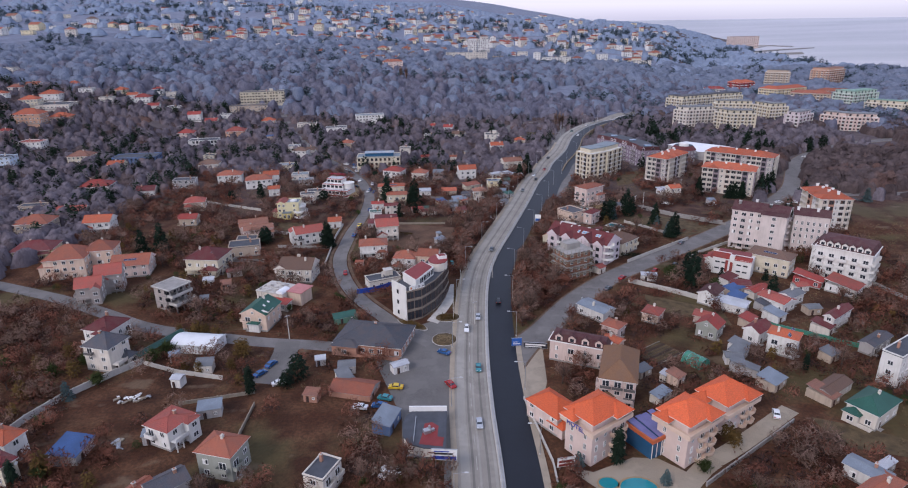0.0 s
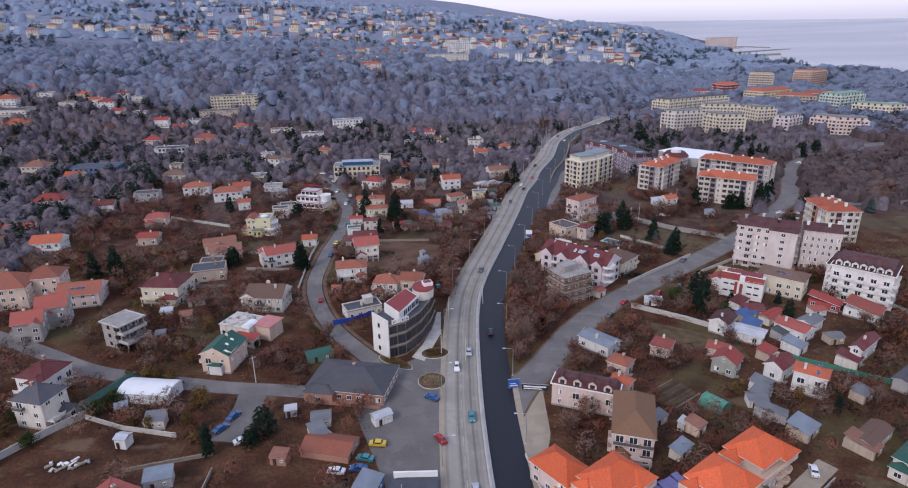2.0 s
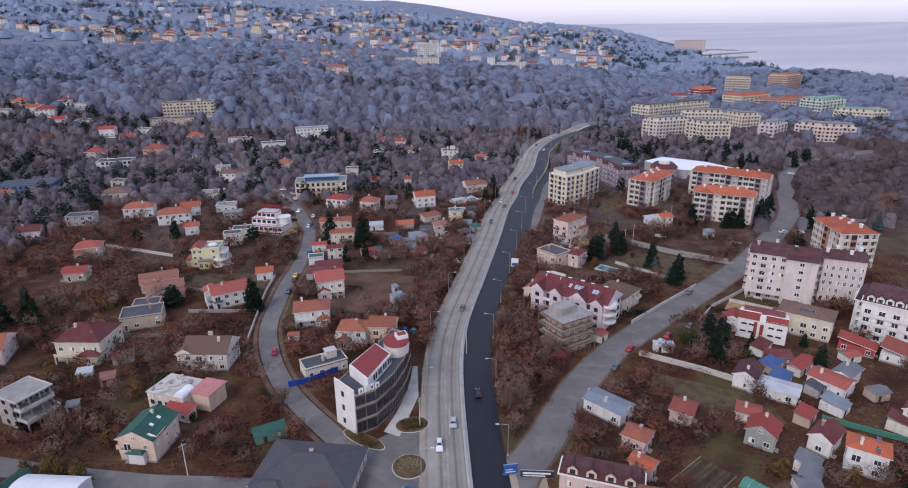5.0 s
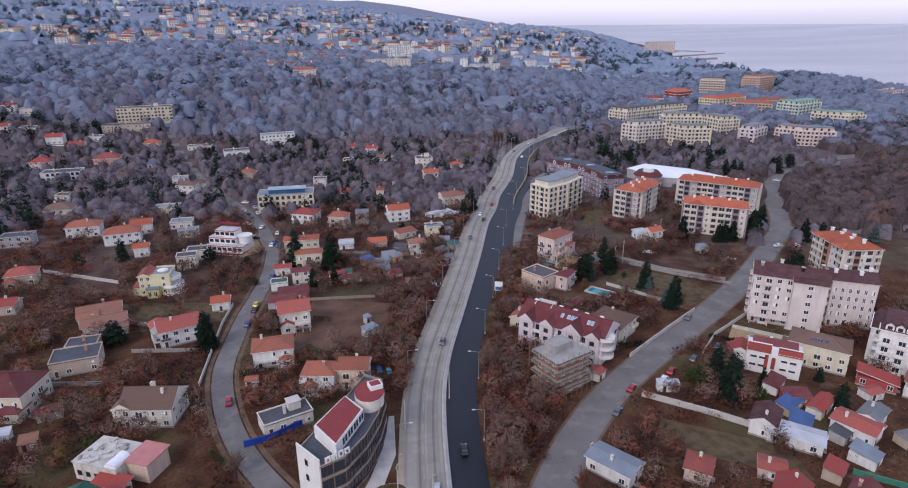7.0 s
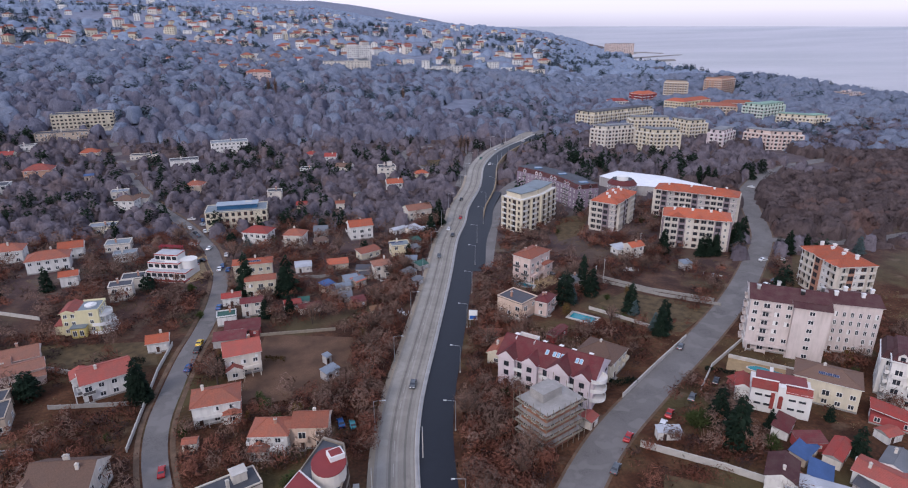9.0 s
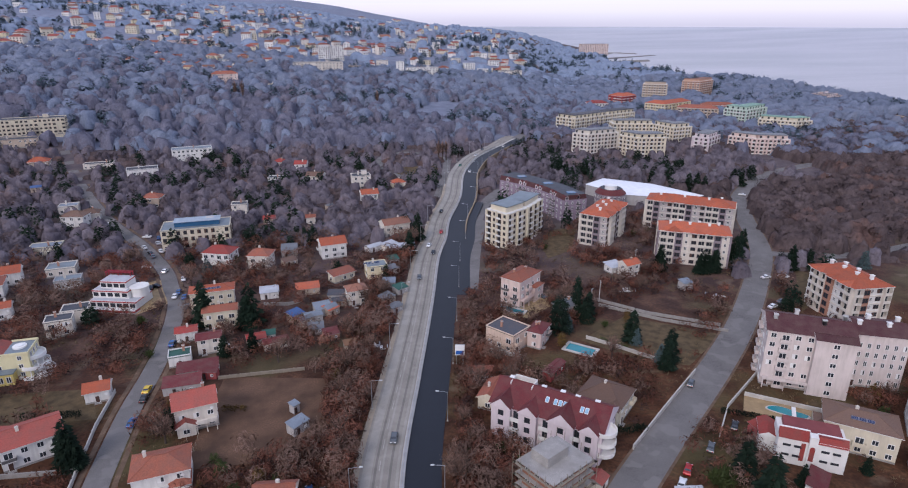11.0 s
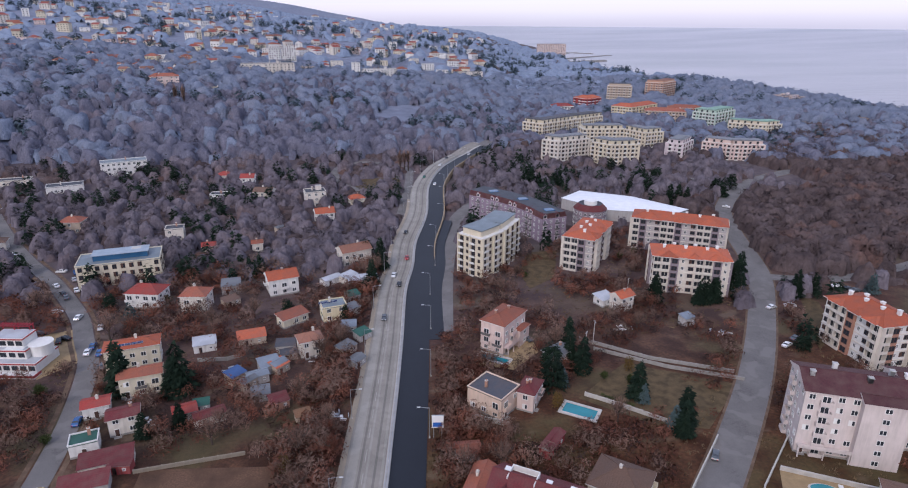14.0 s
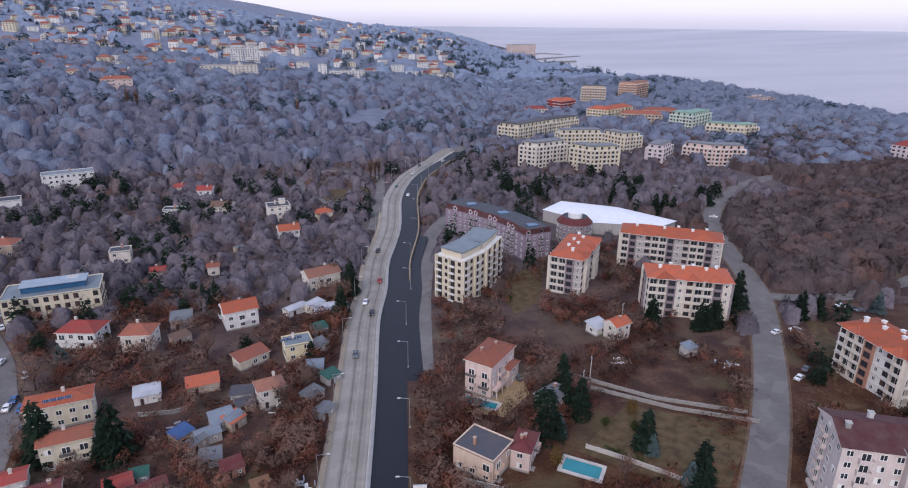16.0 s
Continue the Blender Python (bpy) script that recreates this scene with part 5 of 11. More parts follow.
# purple curved block
def arc_block():
    outer = [(106.8, 478), (116, 463), (123.5, 445), (126.5, 426)]
    o = spline(outer, 5.0)
    n = normals(o)
    inner = o + n * -14.0
    n_ = len(o)
    if (inner[n_ // 2][0] < o[n_ // 2][0]):
        inner = o + n * 14.0
    pts = [tuple(p) for p in o] + [tuple(p) for p in inner[::-1]]
    cx, cy, loc = centred(pts)
    ob = thing("apartment_block", cx, cy, 0, "curved mauve apartment block with dark maroon mansard roof", "apartment block")
    for p in pts:
        take(p[0], p[1], 7)
    H, s = 12.2, 2.95
    part("wall", Build().prism(loc[::-1], -1.5, H).mesh("wall", plaster(WALLS["mauve"])), ob)
    mid = [((a[0] + b[0]) / 2 - cx, (a[1] + b[1]) / 2 - cy) for a, b in zip(o, inner)]
    lo = loc[:n_]
    b = Build()
    slope = [(lo[i][0] + (mid[i][0] - lo[i][0]) * 0.16, lo[i][1] + (mid[i][1] - lo[i][1]) * 0.16) for i in range(n_)]
    back = loc[n_:][::-1]
    slope2 = [(back[i][0] + (mid[i][0] - back[i][0]) * 0.16, back[i][1] + (mid[i][1] - back[i][1]) * 0.16) for i in range(n_)]
    for i in range(n_ - 1):
        b.face([(*lo[i], H), (*lo[i + 1], H), (*slope[i + 1], H + 2.6), (*slope[i], H + 2.6)])
        b.face([(*back[i], H), (*back[i + 1], H), (*slope2[i + 1], H + 2.6), (*slope2[i], H + 2.6)])
        b.face([(*slope[i], H + 2.6), (*slope[i + 1], H + 2.6), (*slope2[i + 1], H + 2.6), (*slope2[i], H + 2.6)], 1)
    for i in (0, n_ - 1):
        b.face([(*lo[i], H), (*back[i], H), (*slope2[i], H + 2.6), (*slope[i], H + 2.6)])
    part("roof", b.mesh("roof", tiles(ROOFS["darkmaroon"], 0.35), BITUMEN), ob)
    wm = plaster(WALLS["lilac"])
    runs = list(zip(lo, lo[1:])) + [(lo[-1], back[-1])]
    for q, (a, c) in enumerate(runs):
        ln = math.hypot(c[0] - a[0], c[1] - a[1])
        turn = math.degrees(math.atan2(c[1] - a[1], c[0] - a[0]))
        k = max(1, int(ln / 3.0))
        for i in range(k):
            px_, py_ = a[0] + (c[0] - a[0]) * (i + 0.5) / k, a[1] + (c[1] - a[1]) * (i + 0.5) / k
            for f in range(4):
                m = pose(px_, py_, f * s, 0, 0, turn)
                if (q + i) % 2:
                    part("balcony", balcony_mesh(2.4, 1.0, "bars", wm), ob, m @ pose(0, 0, 0.2))
                    part("window", window_mesh(1.5, 2.1, "white"), ob, m @ pose(0, 0, 0.3))
                else:
                    part("window", window_mesh(1.1, 1.5, "white"), ob, m @ pose(0, 0, 0.9))
            if (q + i) % 2:
                part("dormer", dormer_mesh(wm, tiles(ROOFS["maroon"], 0.35)), ob, pose(px_, py_, H, 0, 0, turn))
    for i in range(3):
        part("skylight", Build().box(-2.5, 2.5, -2, 2, 0, 0.3).mesh("skylight", BLUE_GLASS), ob, pose(mid[2 + i * 3][0], mid[2 + i * 3][1], H + 2.6), "grey glass skylight")
    return ob


arc_block()


def rotunda(x, y, r):
    ob = thing("rotunda", x, y, 0, "round lilac building with maroon conical mansard ring", "building")
    take(x, y, r)
    n, H = 20, 9.5
    ring_ = [(r * math.cos(2 * math.pi * i / n), r * math.sin(2 * math.pi * i / n)) for i in range(n)]
    part("wall", Build().prism(ring_, -1.5, H).mesh("wall", plaster(WALLS["plum"])), ob)
    b = Build()
    for i in range(n):
        j = (i + 1) % n
        a, c = ring_[i], ring_[j]
        b.face([(a[0] * 1.03, a[1] * 1.03, H), (c[0] * 1.03, c[1] * 1.03, H), (c[0] * 0.72, c[1] * 0.72, H + 2.6), (a[0] * 0.72, a[1] * 0.72, H + 2.6)])
        b.face([(a[0] * 0.72, a[1] * 0.72, H + 2.6), (c[0] * 0.72, c[1] * 0.72, H + 2.6), (c[0] * 0.66, c[1] * 0.66, H + 2.0), (a[0] * 0.66, a[1] * 0.66, H + 2.0)], 1)
    b.face([(p[0] * 0.66, p[1] * 0.66, H + 2.0) for p in ring_], 1)
    part("roof", b.mesh("roof", tiles(ROOFS["maroon"], 0.3), BITUMEN), ob)
    for i in range(n):
        t = 2 * math.pi * (i + 0.5) / n
        for f in range(3):
            part("window", window_mesh(1.3, 1.6, "white"), ob, pose(r * 0.988 * math.cos(t), r * 0.988 * math.sin(t), f * 3 + 1, 0, 0, math.degrees(t) + 90))
    part("drum", Build().prism([(p[0] * 0.4, p[1] * 0.4) for p in ring_], H + 2.0, H + 4.2).mesh("drum", WHITE), ob, pose(0, 0, 0))
    return ob


rotunda(163.5, 446, 8.6)

# long white-roofed hall
hall = thing("sports_hall", 187, 466, 0, "long low hall with a smooth white membrane roof", "hall")
hp_ = [(163, 478), (181, 490), (204, 470), (219, 439), (206, 434), (176, 450)]
hl_ = [(x - 187, y - 466) for x, y in hp_]
for q_ in hp_:
    take(q_[0] * 0.8 + 187 * 0.2, q_[1] * 0.8 + 466 * 0.2, 12)
part("wall", Build().prism(hl_[::-1], -1.5, 6.2).mesh("wall", plaster(WALLS["grey"])), hall)
b_ = Build()
apex_ = [(x * 0.35, y * 0.35) for x, y in hl_]
for i_ in range(6):
    j_ = (i_ + 1) % 6
    b_.face([(hl_[j_][0] * 1.02, hl_[j_][1] * 1.02, 6.2), (hl_[i_][0] * 1.02, hl_[i_][1] * 1.02, 6.2), (*apex_[i_], 8.0), (*apex_[j_], 8.0)])
b_.face([(x, y, 8.0) for x, y in apex_[::-1]])
part("roof", b_.mesh("roof", simple("white_membrane", (0.74, 0.75, 0.78), 0.6, vary=0.12)), hall)


def hotel_villa(x, y, rot, w, d, floors, label, sign=False):
    """Three plain floors, a terrace round a set-back top floor, and an orange cross-hipped roof."""
    take_box(x, y, rot, w + 2, d + 2, 1.0)
    ob = thing("hotel", x, y, rot, label, "hotel", "hotel group by the highway")
    s, wm = 2.95, plaster(WALLS["pink"], 0.1)
    H = floors * s
    cream = plaster(WALLS["peach"], 0.1)
    part("wall", Build().box(-w / 2, w / 2, -d / 2, d / 2, -0.4, H).mesh("wall", wm), ob)
    b = Build()
    b.box(-w / 2 - 1.1, w / 2 + 1.1, -d / 2 - 1.1, d / 2 + 1.1, H, H + 0.25)
    for x0, x1, y0, y1 in ((-w / 2 - 1.1, w / 2 + 1.1, -d / 2 - 1.1, -d / 2 - 0.9), (-w / 2 - 1.1, -w / 2 - 0.9, -d / 2 - 0.9, d / 2 + 1.1), (w / 2 + 0.9, w / 2 + 1.1, -d / 2 - 0.9, d / 2 + 1.1)):
        b.box(x0, x1, y0, y1, H + 0.25, H + 1.15)
    part("terrace", b.mesh("terrace", cream), ob, label="cream terrace with solid parapet")
    part("upper_floor", Build().box(-w / 2 + 0.7, w / 2 - 0.7, -d / 2 + 0.7, d / 2, H + 0.25, H + 2.7).mesh("upper_floor", wm), ob)
    rb, rh = roof_build(w - 1.0, d - 0.2, "hip", 0.7, 0.62)
    mat = roof_material("bright")
    part("roof", rb.mesh("roof", mat, WHITE), ob, pose(0, 0.3, H + 2.7))
    rb2, _ = roof_build(w * 0.42, d * 0.6, "hip", 0.6, 0.62)
    part("wing_roof", rb2.mesh("wing_roof", mat, WHITE), ob, pose(w * 0.3, -d * 0.32, H + 2.4))
    rb3, _ = roof_build(w * 0.4, d * 0.45, "hip", 0.5, 0.6)
    part("wing_roof", rb3.mesh("wing_roof", mat, WHITE), ob, pose(-w * 0.42, d * 0.3, H + 1.9))
    for side, (turn, dist, length) in enumerate(faces_of(w, d)):
        k = max(2, int(length / 2.9))
        for f in range(floors):
            for i in range(k):
                u = -length / 2 + length * (i + 0.5) / k
                m = on_face(turn, dist, u, f * s)
                if side in (0, 1) and i >= k // 2:
                    part("balcony", round_balcony_mesh(length / k * 0.98, 1.5, cream), ob, m @ pose(0, 0, 0.2), "rounded cream balcony")
                    part("window", window_mesh(1.5, 2.1, "white"), ob, m @ pose(0, 0, 0.25))
                else:
                    part("window", window_mesh(0.85, 1.7, "white"), ob, m @ pose(0, 0, 0.7))
    if sign:
        part("lettering", text_mesh("HOTEL", 1.75, BLUE_SIGN), ob, on_face(-90, w / 2 + 1.2, -0.2, H + 0.05) @ pose(0, 0, 0, 90), "blue sign letters")
    return ob


hotel_villa(32.4, 125.4, 37, 12.2, 8.4, 3, "peach hotel villa with terrace and bright orange roof", True)
hotel_villa(54.0, 124.2, 36, 11.2, 8.4, 3, "peach hotel villa with curved balconies and orange roof")
hotel_villa(68.5, 136.4, 34, 12.2, 8.6, 2, "peach rear hotel villa with broad orange roof")
house(23.6, 136.4, 37, 8.0, 11.0, 1.8, "hip", "pink", "bright", chimneys=0, pitch=0.6, name="hotel_annex", label="low peach hotel annex with bright orange roof", group="hotel group by the highway")
link = thing("glass_lobby", 46.5, 126.3, 31, "blue glass lobby with slanted roof and orange rim", "lobby")
take(46.5, 126.3, 6)
part("wall", Build().box(-4.2, 4.2, -4, 4, -0.3, 5.4).mesh("wall", BLUE_GLASS), link)
part("rim", Build().box(-4.7, 4.7, -4.6, -4.1, 4.9, 5.9).box(-4.7, -4.2, -4.1, 4.3, 4.9, 5.9).mesh("rim", simple("orange_rim", (0.5, 0.13, 0.05), 0.6)), link, label="orange edge beam")
for i_ in range(4):
    part("roof_pane", Build().box(-0.95, 0.95, -4.2, 4.0, 0, 0.15).mesh("roof_pane", simple("lilac_polycarbonate", (0.16, 0.15, 0.32), 0.3)), link, pose(-3.3 + 2.2 * i_, 0, 5.9 + 0.25 * (i_ % 2), 6, 4 if i_ % 2 else -4, 0), "lilac glazed roof pane")
for i_ in range(6):
    part("mullion", Build().box(-0.08, 0.08, -0.1, 0.0, 0, 4.9).mesh("mullion", WHITE), link, pose(-4.0 + 1.6 * i_, -4.0, 0))


def ruin(x, y, rot, w, d, floors):
    """An unfinished brick block: concrete slabs, bare brick infill, timber props and scaffold poles."""
    take_box(x, y, rot, w, d, 1.5)
    ob = thing("unfinished_building", x, y, rot, "unfinished bare brick building wrapped in timber scaffolding", "building")
    s = 3.0
    for f in range(floors):
        part("brick_wall", Build().box(-w / 2 + 0.4, w / 2 - 0.4, -d / 2 + 0.4, d / 2 - 0.4, f * s, f * s + s - 0.25).mesh("brick_wall", RUSTY), ob)
        part("slab", Build().box(-w / 2 - 0.5, w / 2 + 0.5, -d / 2 - 0.5, d / 2 + 0.5, f * s + s - 0.25, f * s + s).mesh("slab", CONCRETE), ob)
        for turn, dist, length in faces_of(w - 0.8, d - 0.8):
            for i in range(3):
                part("window", window_mesh(1.4, 1.5, "white"), ob, on_face(turn, dist, (i - 1) * length / 3.2, f * s + 0.8))
    top = floors * s
    part("roof_slab", Build().box(-w * 0.3, w * 0.25, -d * 0.1, d * 0.4, top, top + 2.4).mesh("roof_slab", CONCRETE), ob, label="bare concrete rooftop room")
    k = 0
    for turn, dist, length in faces_of(w + 2.2, d + 2.2):
        n = int(length / 2)
        for i in range(n):
            u = -length / 2 + length * i / n
            part("scaffold_pole", SHARED.setdefault("pole%d" % floors, Build().tube((0, 0, -0.2), (0, 0, top + 1.6), 0.07, 0.07, 5).mesh("scaffold_pole", SCAFF)), ob, on_face(turn, dist, u, 0))
        for f in range(1, floors + 1):
            part("scaffold_deck", Build().box(-length / 2, length / 2, 0, 0.6, -0.06, 0).mesh("scaffold_deck", SCAFF), ob, on_face(turn, dist, 0, f * s - 0.6))
    return ob


ruin(45.5, 234.5, 27, 12.0, 9.5, 4)


def pool(x, y, rot, w, d, filled, label):
    ob = thing("swimming_pool", x, y, rot, label, "pool")
    take_box(x, y, rot, w + 2, d + 2, 0.5)
    b = Build()
    for x0, x1, y0, y1 in ((-w / 2 - 0.9, w / 2 + 0.9, -d / 2 - 0.9, -d / 2), (-w / 2 - 0.9, w / 2 + 0.9, d / 2, d / 2 + 0.9), (-w / 2 - 0.9, -w / 2, -d / 2, d / 2), (w / 2, w / 2 + 0.9, -d / 2, d / 2)):
        b.box(x0, x1, y0, y1, -0.1, 0.32)
    part("rim", b.mesh("rim", PALE_CONC), ob)
    part("water" if filled else "lining", Build().box(-w / 2, w / 2, -d / 2, d / 2, -0.1, 0.12).mesh("water", WET_POOL if filled else POOL_DRY), ob)
    return ob


pool(79.8, 296.8, -44, 9, 4.6, True, "turquoise rectangular pool with pale stone rim")
pool(66.8, 330.0, -44, 9.5, 2.8, True, "narrow turquoise pool with pale rim")
yard_ = thing("pool_terrace", 121.5, 252.5, -38, "sandy terrace below the hotel with kidney-shaped pool", "terrace")
take_box(121.5, 252.5, -38, 22, 8)
part("paving", Build().box(-11, 11, -4.6, 3.2, -0.2, 0.12).mesh("paving", SAND), yard_)
part("retaining_edge", Build().box(-11, 11, 3.2, 3.6, -0.2, 1.3).mesh("retaining_edge", PALE_CONC), yard_)
pool_shape = [((4.2 + 0.9 * math.cos(2 * t)) * math.cos(t), (2.0 + 0.6 * math.cos(2 * t + 1)) * math.sin(t) - 0.6) for t in [2 * math.pi * i / 28 for i in range(28)]]
part("rim", Build().prism([(x * 1.1, y * 1.14) for x, y in pool_shape], 0.12, 0.26).mesh("rim", PALE_CONC), yard_)
part("water", Build().prism(pool_shape, 0.26, 0.3).mesh("water", WET_POOL), yard_)
part("footbridge", Build().box(-0.5, 0.5, -3, 2.2, 0.3, 0.6).mesh("footbridge", WHITE), yard_, pose(1.5, 0, 0))
# garden pools by the hotel
take(38, 112, 9)
take(30, 114, 4)
tagged(new("pavement", Build().prism([(24, 118.5), (29.5, 112), (34, 107), (49, 107.5), (53, 115.5), (47, 121), (41, 121.5), (30.5, 116.5)], -0.2, 0.08).mesh("pavement", PAVING)), "brown stone paving round the hotel pools", "pavement", kind="structure")
for x_, y_, r_ in ((33, 112.6, 2.2), (39.5, 110.8, 4.2)):
    o_ = thing("garden_pool", x_, y_, 0, "round turquoise garden pool with cream rim", "pool")
    rg_ = [(r_ * math.cos(t), r_ * 0.8 * math.sin(t)) for t in [2 * math.pi * i / 20 for i in range(20)]]
    part("rim", Build().prism([(u * 1.15, v * 1.15) for u, v in rg_], -0.1, 0.35).mesh("rim", SAND), o_)
    part("water", Build().prism(rg_, 0.35, 0.38).mesh("water", WET_POOL), o_)


def quonset(x, y, rot, w, ln):
    ob = thing("polytunnel", x, y, rot, "green polythene tunnel greenhouse", "greenhouse")
    take_box(x, y, rot, w, ln)
    b = Build()
    n = 10
    arc = [(w / 2 * math.cos(math.pi * i / n), w * 0.55 * math.sin(math.pi * i / n)) for i in range(n + 1)]
    for a, c in zip(arc, arc[1:]):
        b.face([(a[0], -ln / 2, a[1]), (c[0], -ln / 2, c[1]), (c[0], ln / 2, c[1]), (a[0], ln / 2, a[1])])
    for yy in (-ln / 2, ln / 2):
        b.face([(p[0], yy, p[1]) for p in arc])
    part("cover", b.mesh("cover", GREEN_SHEET), ob)
    for i in range(5):
        yy = -ln / 2 + ln * i / 4
        h = Build()
        for a, c in zip(arc, arc[1:]):
            h.tube((a[0] * 1.02, yy, a[1] * 1.02), (c[0] * 1.02, yy, c[1] * 1.02), 0.05, 0.05, 4)
        part("hoop", h.mesh("hoop", STEEL), ob)
    return ob


quonset(71.5, 164.5, 35, 5.2, 6.5)


def white_barn(x, y, rot, w, d):
    ob = thing("storage_hall", x, y, rot, "white sheet-metal storage hall with rounded roof", "shed")
    take_box(x, y, rot, w, d)
    sheet = simple("white_sheet_metal", (0.66, 0.67, 0.68), 0.5, vary=0.12)
    part("wall", Build().box(-w / 2, w / 2, -d / 2, d / 2, -0.3, 3.2).mesh("wall", sheet), ob)
    b = Build()
    n = 8
    arc = [(-d / 2 - 0.2 + (d + 0.4) * i / n, 3.2 + 1.1 * math.sin(math.pi * i / n)) for i in range(n + 1)]
    for a, c in zip(arc, arc[1:]):
        b.face([(-w / 2 - 0.2, a[0], a[1]), (w / 2 + 0.2, a[0], a[1]), (w / 2 + 0.2, c[0], c[1]), (-w / 2 - 0.2, c[0], c[1])])
    for xx in (-w / 2 - 0.2, w / 2 + 0.2):
        b.face([(xx, p[0], p[1]) for p in arc])
    part("roof", b.mesh("roof", sheet), ob)
    for i in range(7):
        part("seam", Build().box(-0.05, 0.05, -0.06, 0, 0, 3.1).mesh("seam", STEEL), ob, on_face(0, d / 2, -w / 2 + w * (i + 0.5) / 7, 0))
    return ob


white_barn(-86.5, 176.5, -8, 15, 8)

# flat-roofed shop with a painted roof and a long white sign board
shop = thing("roadside_shop", -9.7, 129.3, 0, "low shop with dark roof, red patches and white sign board", "shop")
sp_ = [(-5.2, -2.5), (-3.6, -5.6), (0, -7.0), (5.2, -7.6), (5.2, 7.4), (-3.4, 7.6), (-5.0, 5.5), (-5.7, 2)]
part("wall", Build().prism(sp_, -0.3, 2.6).mesh("wall", plaster(WALLS["ivory"], 0.4)), shop)
part("roof", Build().prism([(x * 1.04, y * 1.03) for x, y in sp_], 2.6, 2.85).mesh("roof", BITUMEN), shop)
part("roof_panel", Build().prism([(-1.2, -5.8), (4.6, -6.8), (4.9, -3.4), (3.2, -3.0), (3.4, 1.2), (1.6, 2.8), (-0.2, 2.2), (-0.6, -2.2)], 2.85, 2.9).mesh("roof_panel", RED_ROOFING), shop, label="faded red roof patch")
part("roof_box", Build().box(-0.9, 0.9, -0.7, 0.7, 0, 0.9).box(1.2, 2.0, -0.3, 0.4, 0, 0.6).mesh("roof_box", STEEL), shop, pose(0.6, -1.4, 2.9, 0, 0, 25), "grey rooftop air unit")
part("sign_board", Build().box(-4.6, 5.4, 7.5, 7.9, 2.7, 4.3).mesh("sign_board", WHITE), shop, label="long white sign board")
part("duct", Build().tube((-2.6, -5, 3.1), (-2.6, 5, 3.1), 0.12, 0.12, 6).tube((1.2, -1, 3.05), (1.2, -1, 4.6), 0.4, 0.3, 8).mesh("duct", STEEL), shop)

# modern cream building on the winding street
house(-58.5, 433.5, 4, 30.5, 14.5, 3, "flat", "cream", "greyblue", storey=3.2, gap=2.9, win=(1.6, 1.9), frame="brown", chimneys=2, panels=12, name="office_block", plinth=False,
      label="modern cream three-storey building with glazed roof terrace", group="")
glaze = thing("roof_lantern", -58, 434, 4, "glazed roof terrace pavilion with steel frame", "pavilion", z=9.82)
part("glass_box", Build().box(-10, 10, -3.4, 3.4, 0, 2.2).mesh("glass_box", BLUE_GLASS), glaze)
part("flat_roof", Build().box(-10.5, 10.5, -3.9, 3.9, 2.2, 2.4).mesh("flat_roof", simple("grey_roof_sheet", (0.3, 0.36, 0.42), 0.5)), glaze)

# breakwaters off the headland
for x0_, y0_, x1_, y1_ in ((1153, 2530, 1236, 2392), (895, 1926, 1056, 1982)):
    ob_ = thing("breakwater", (x0_ + x1_) / 2, (y0_ + y1_) / 2, math.degrees(math.atan2(y1_ - y0_, x1_ - x0_)), "long dark stone breakwater in calm sea", "breakwater", z=SEA_Z)
    l_ = math.hypot(x1_ - x0_, y1_ - y0_) / 2
    part("bank", Build().prism([(-l_, -9), (l_, -9), (l_ + 8, 0), (l_, 9), (-l_, 9)], -2, 3).mesh("bank", CONCRETE), ob_)
    part("crest", Build().box(-l_, l_, -4, 4, 3, 5).mesh("crest", CONCRETE), ob_)


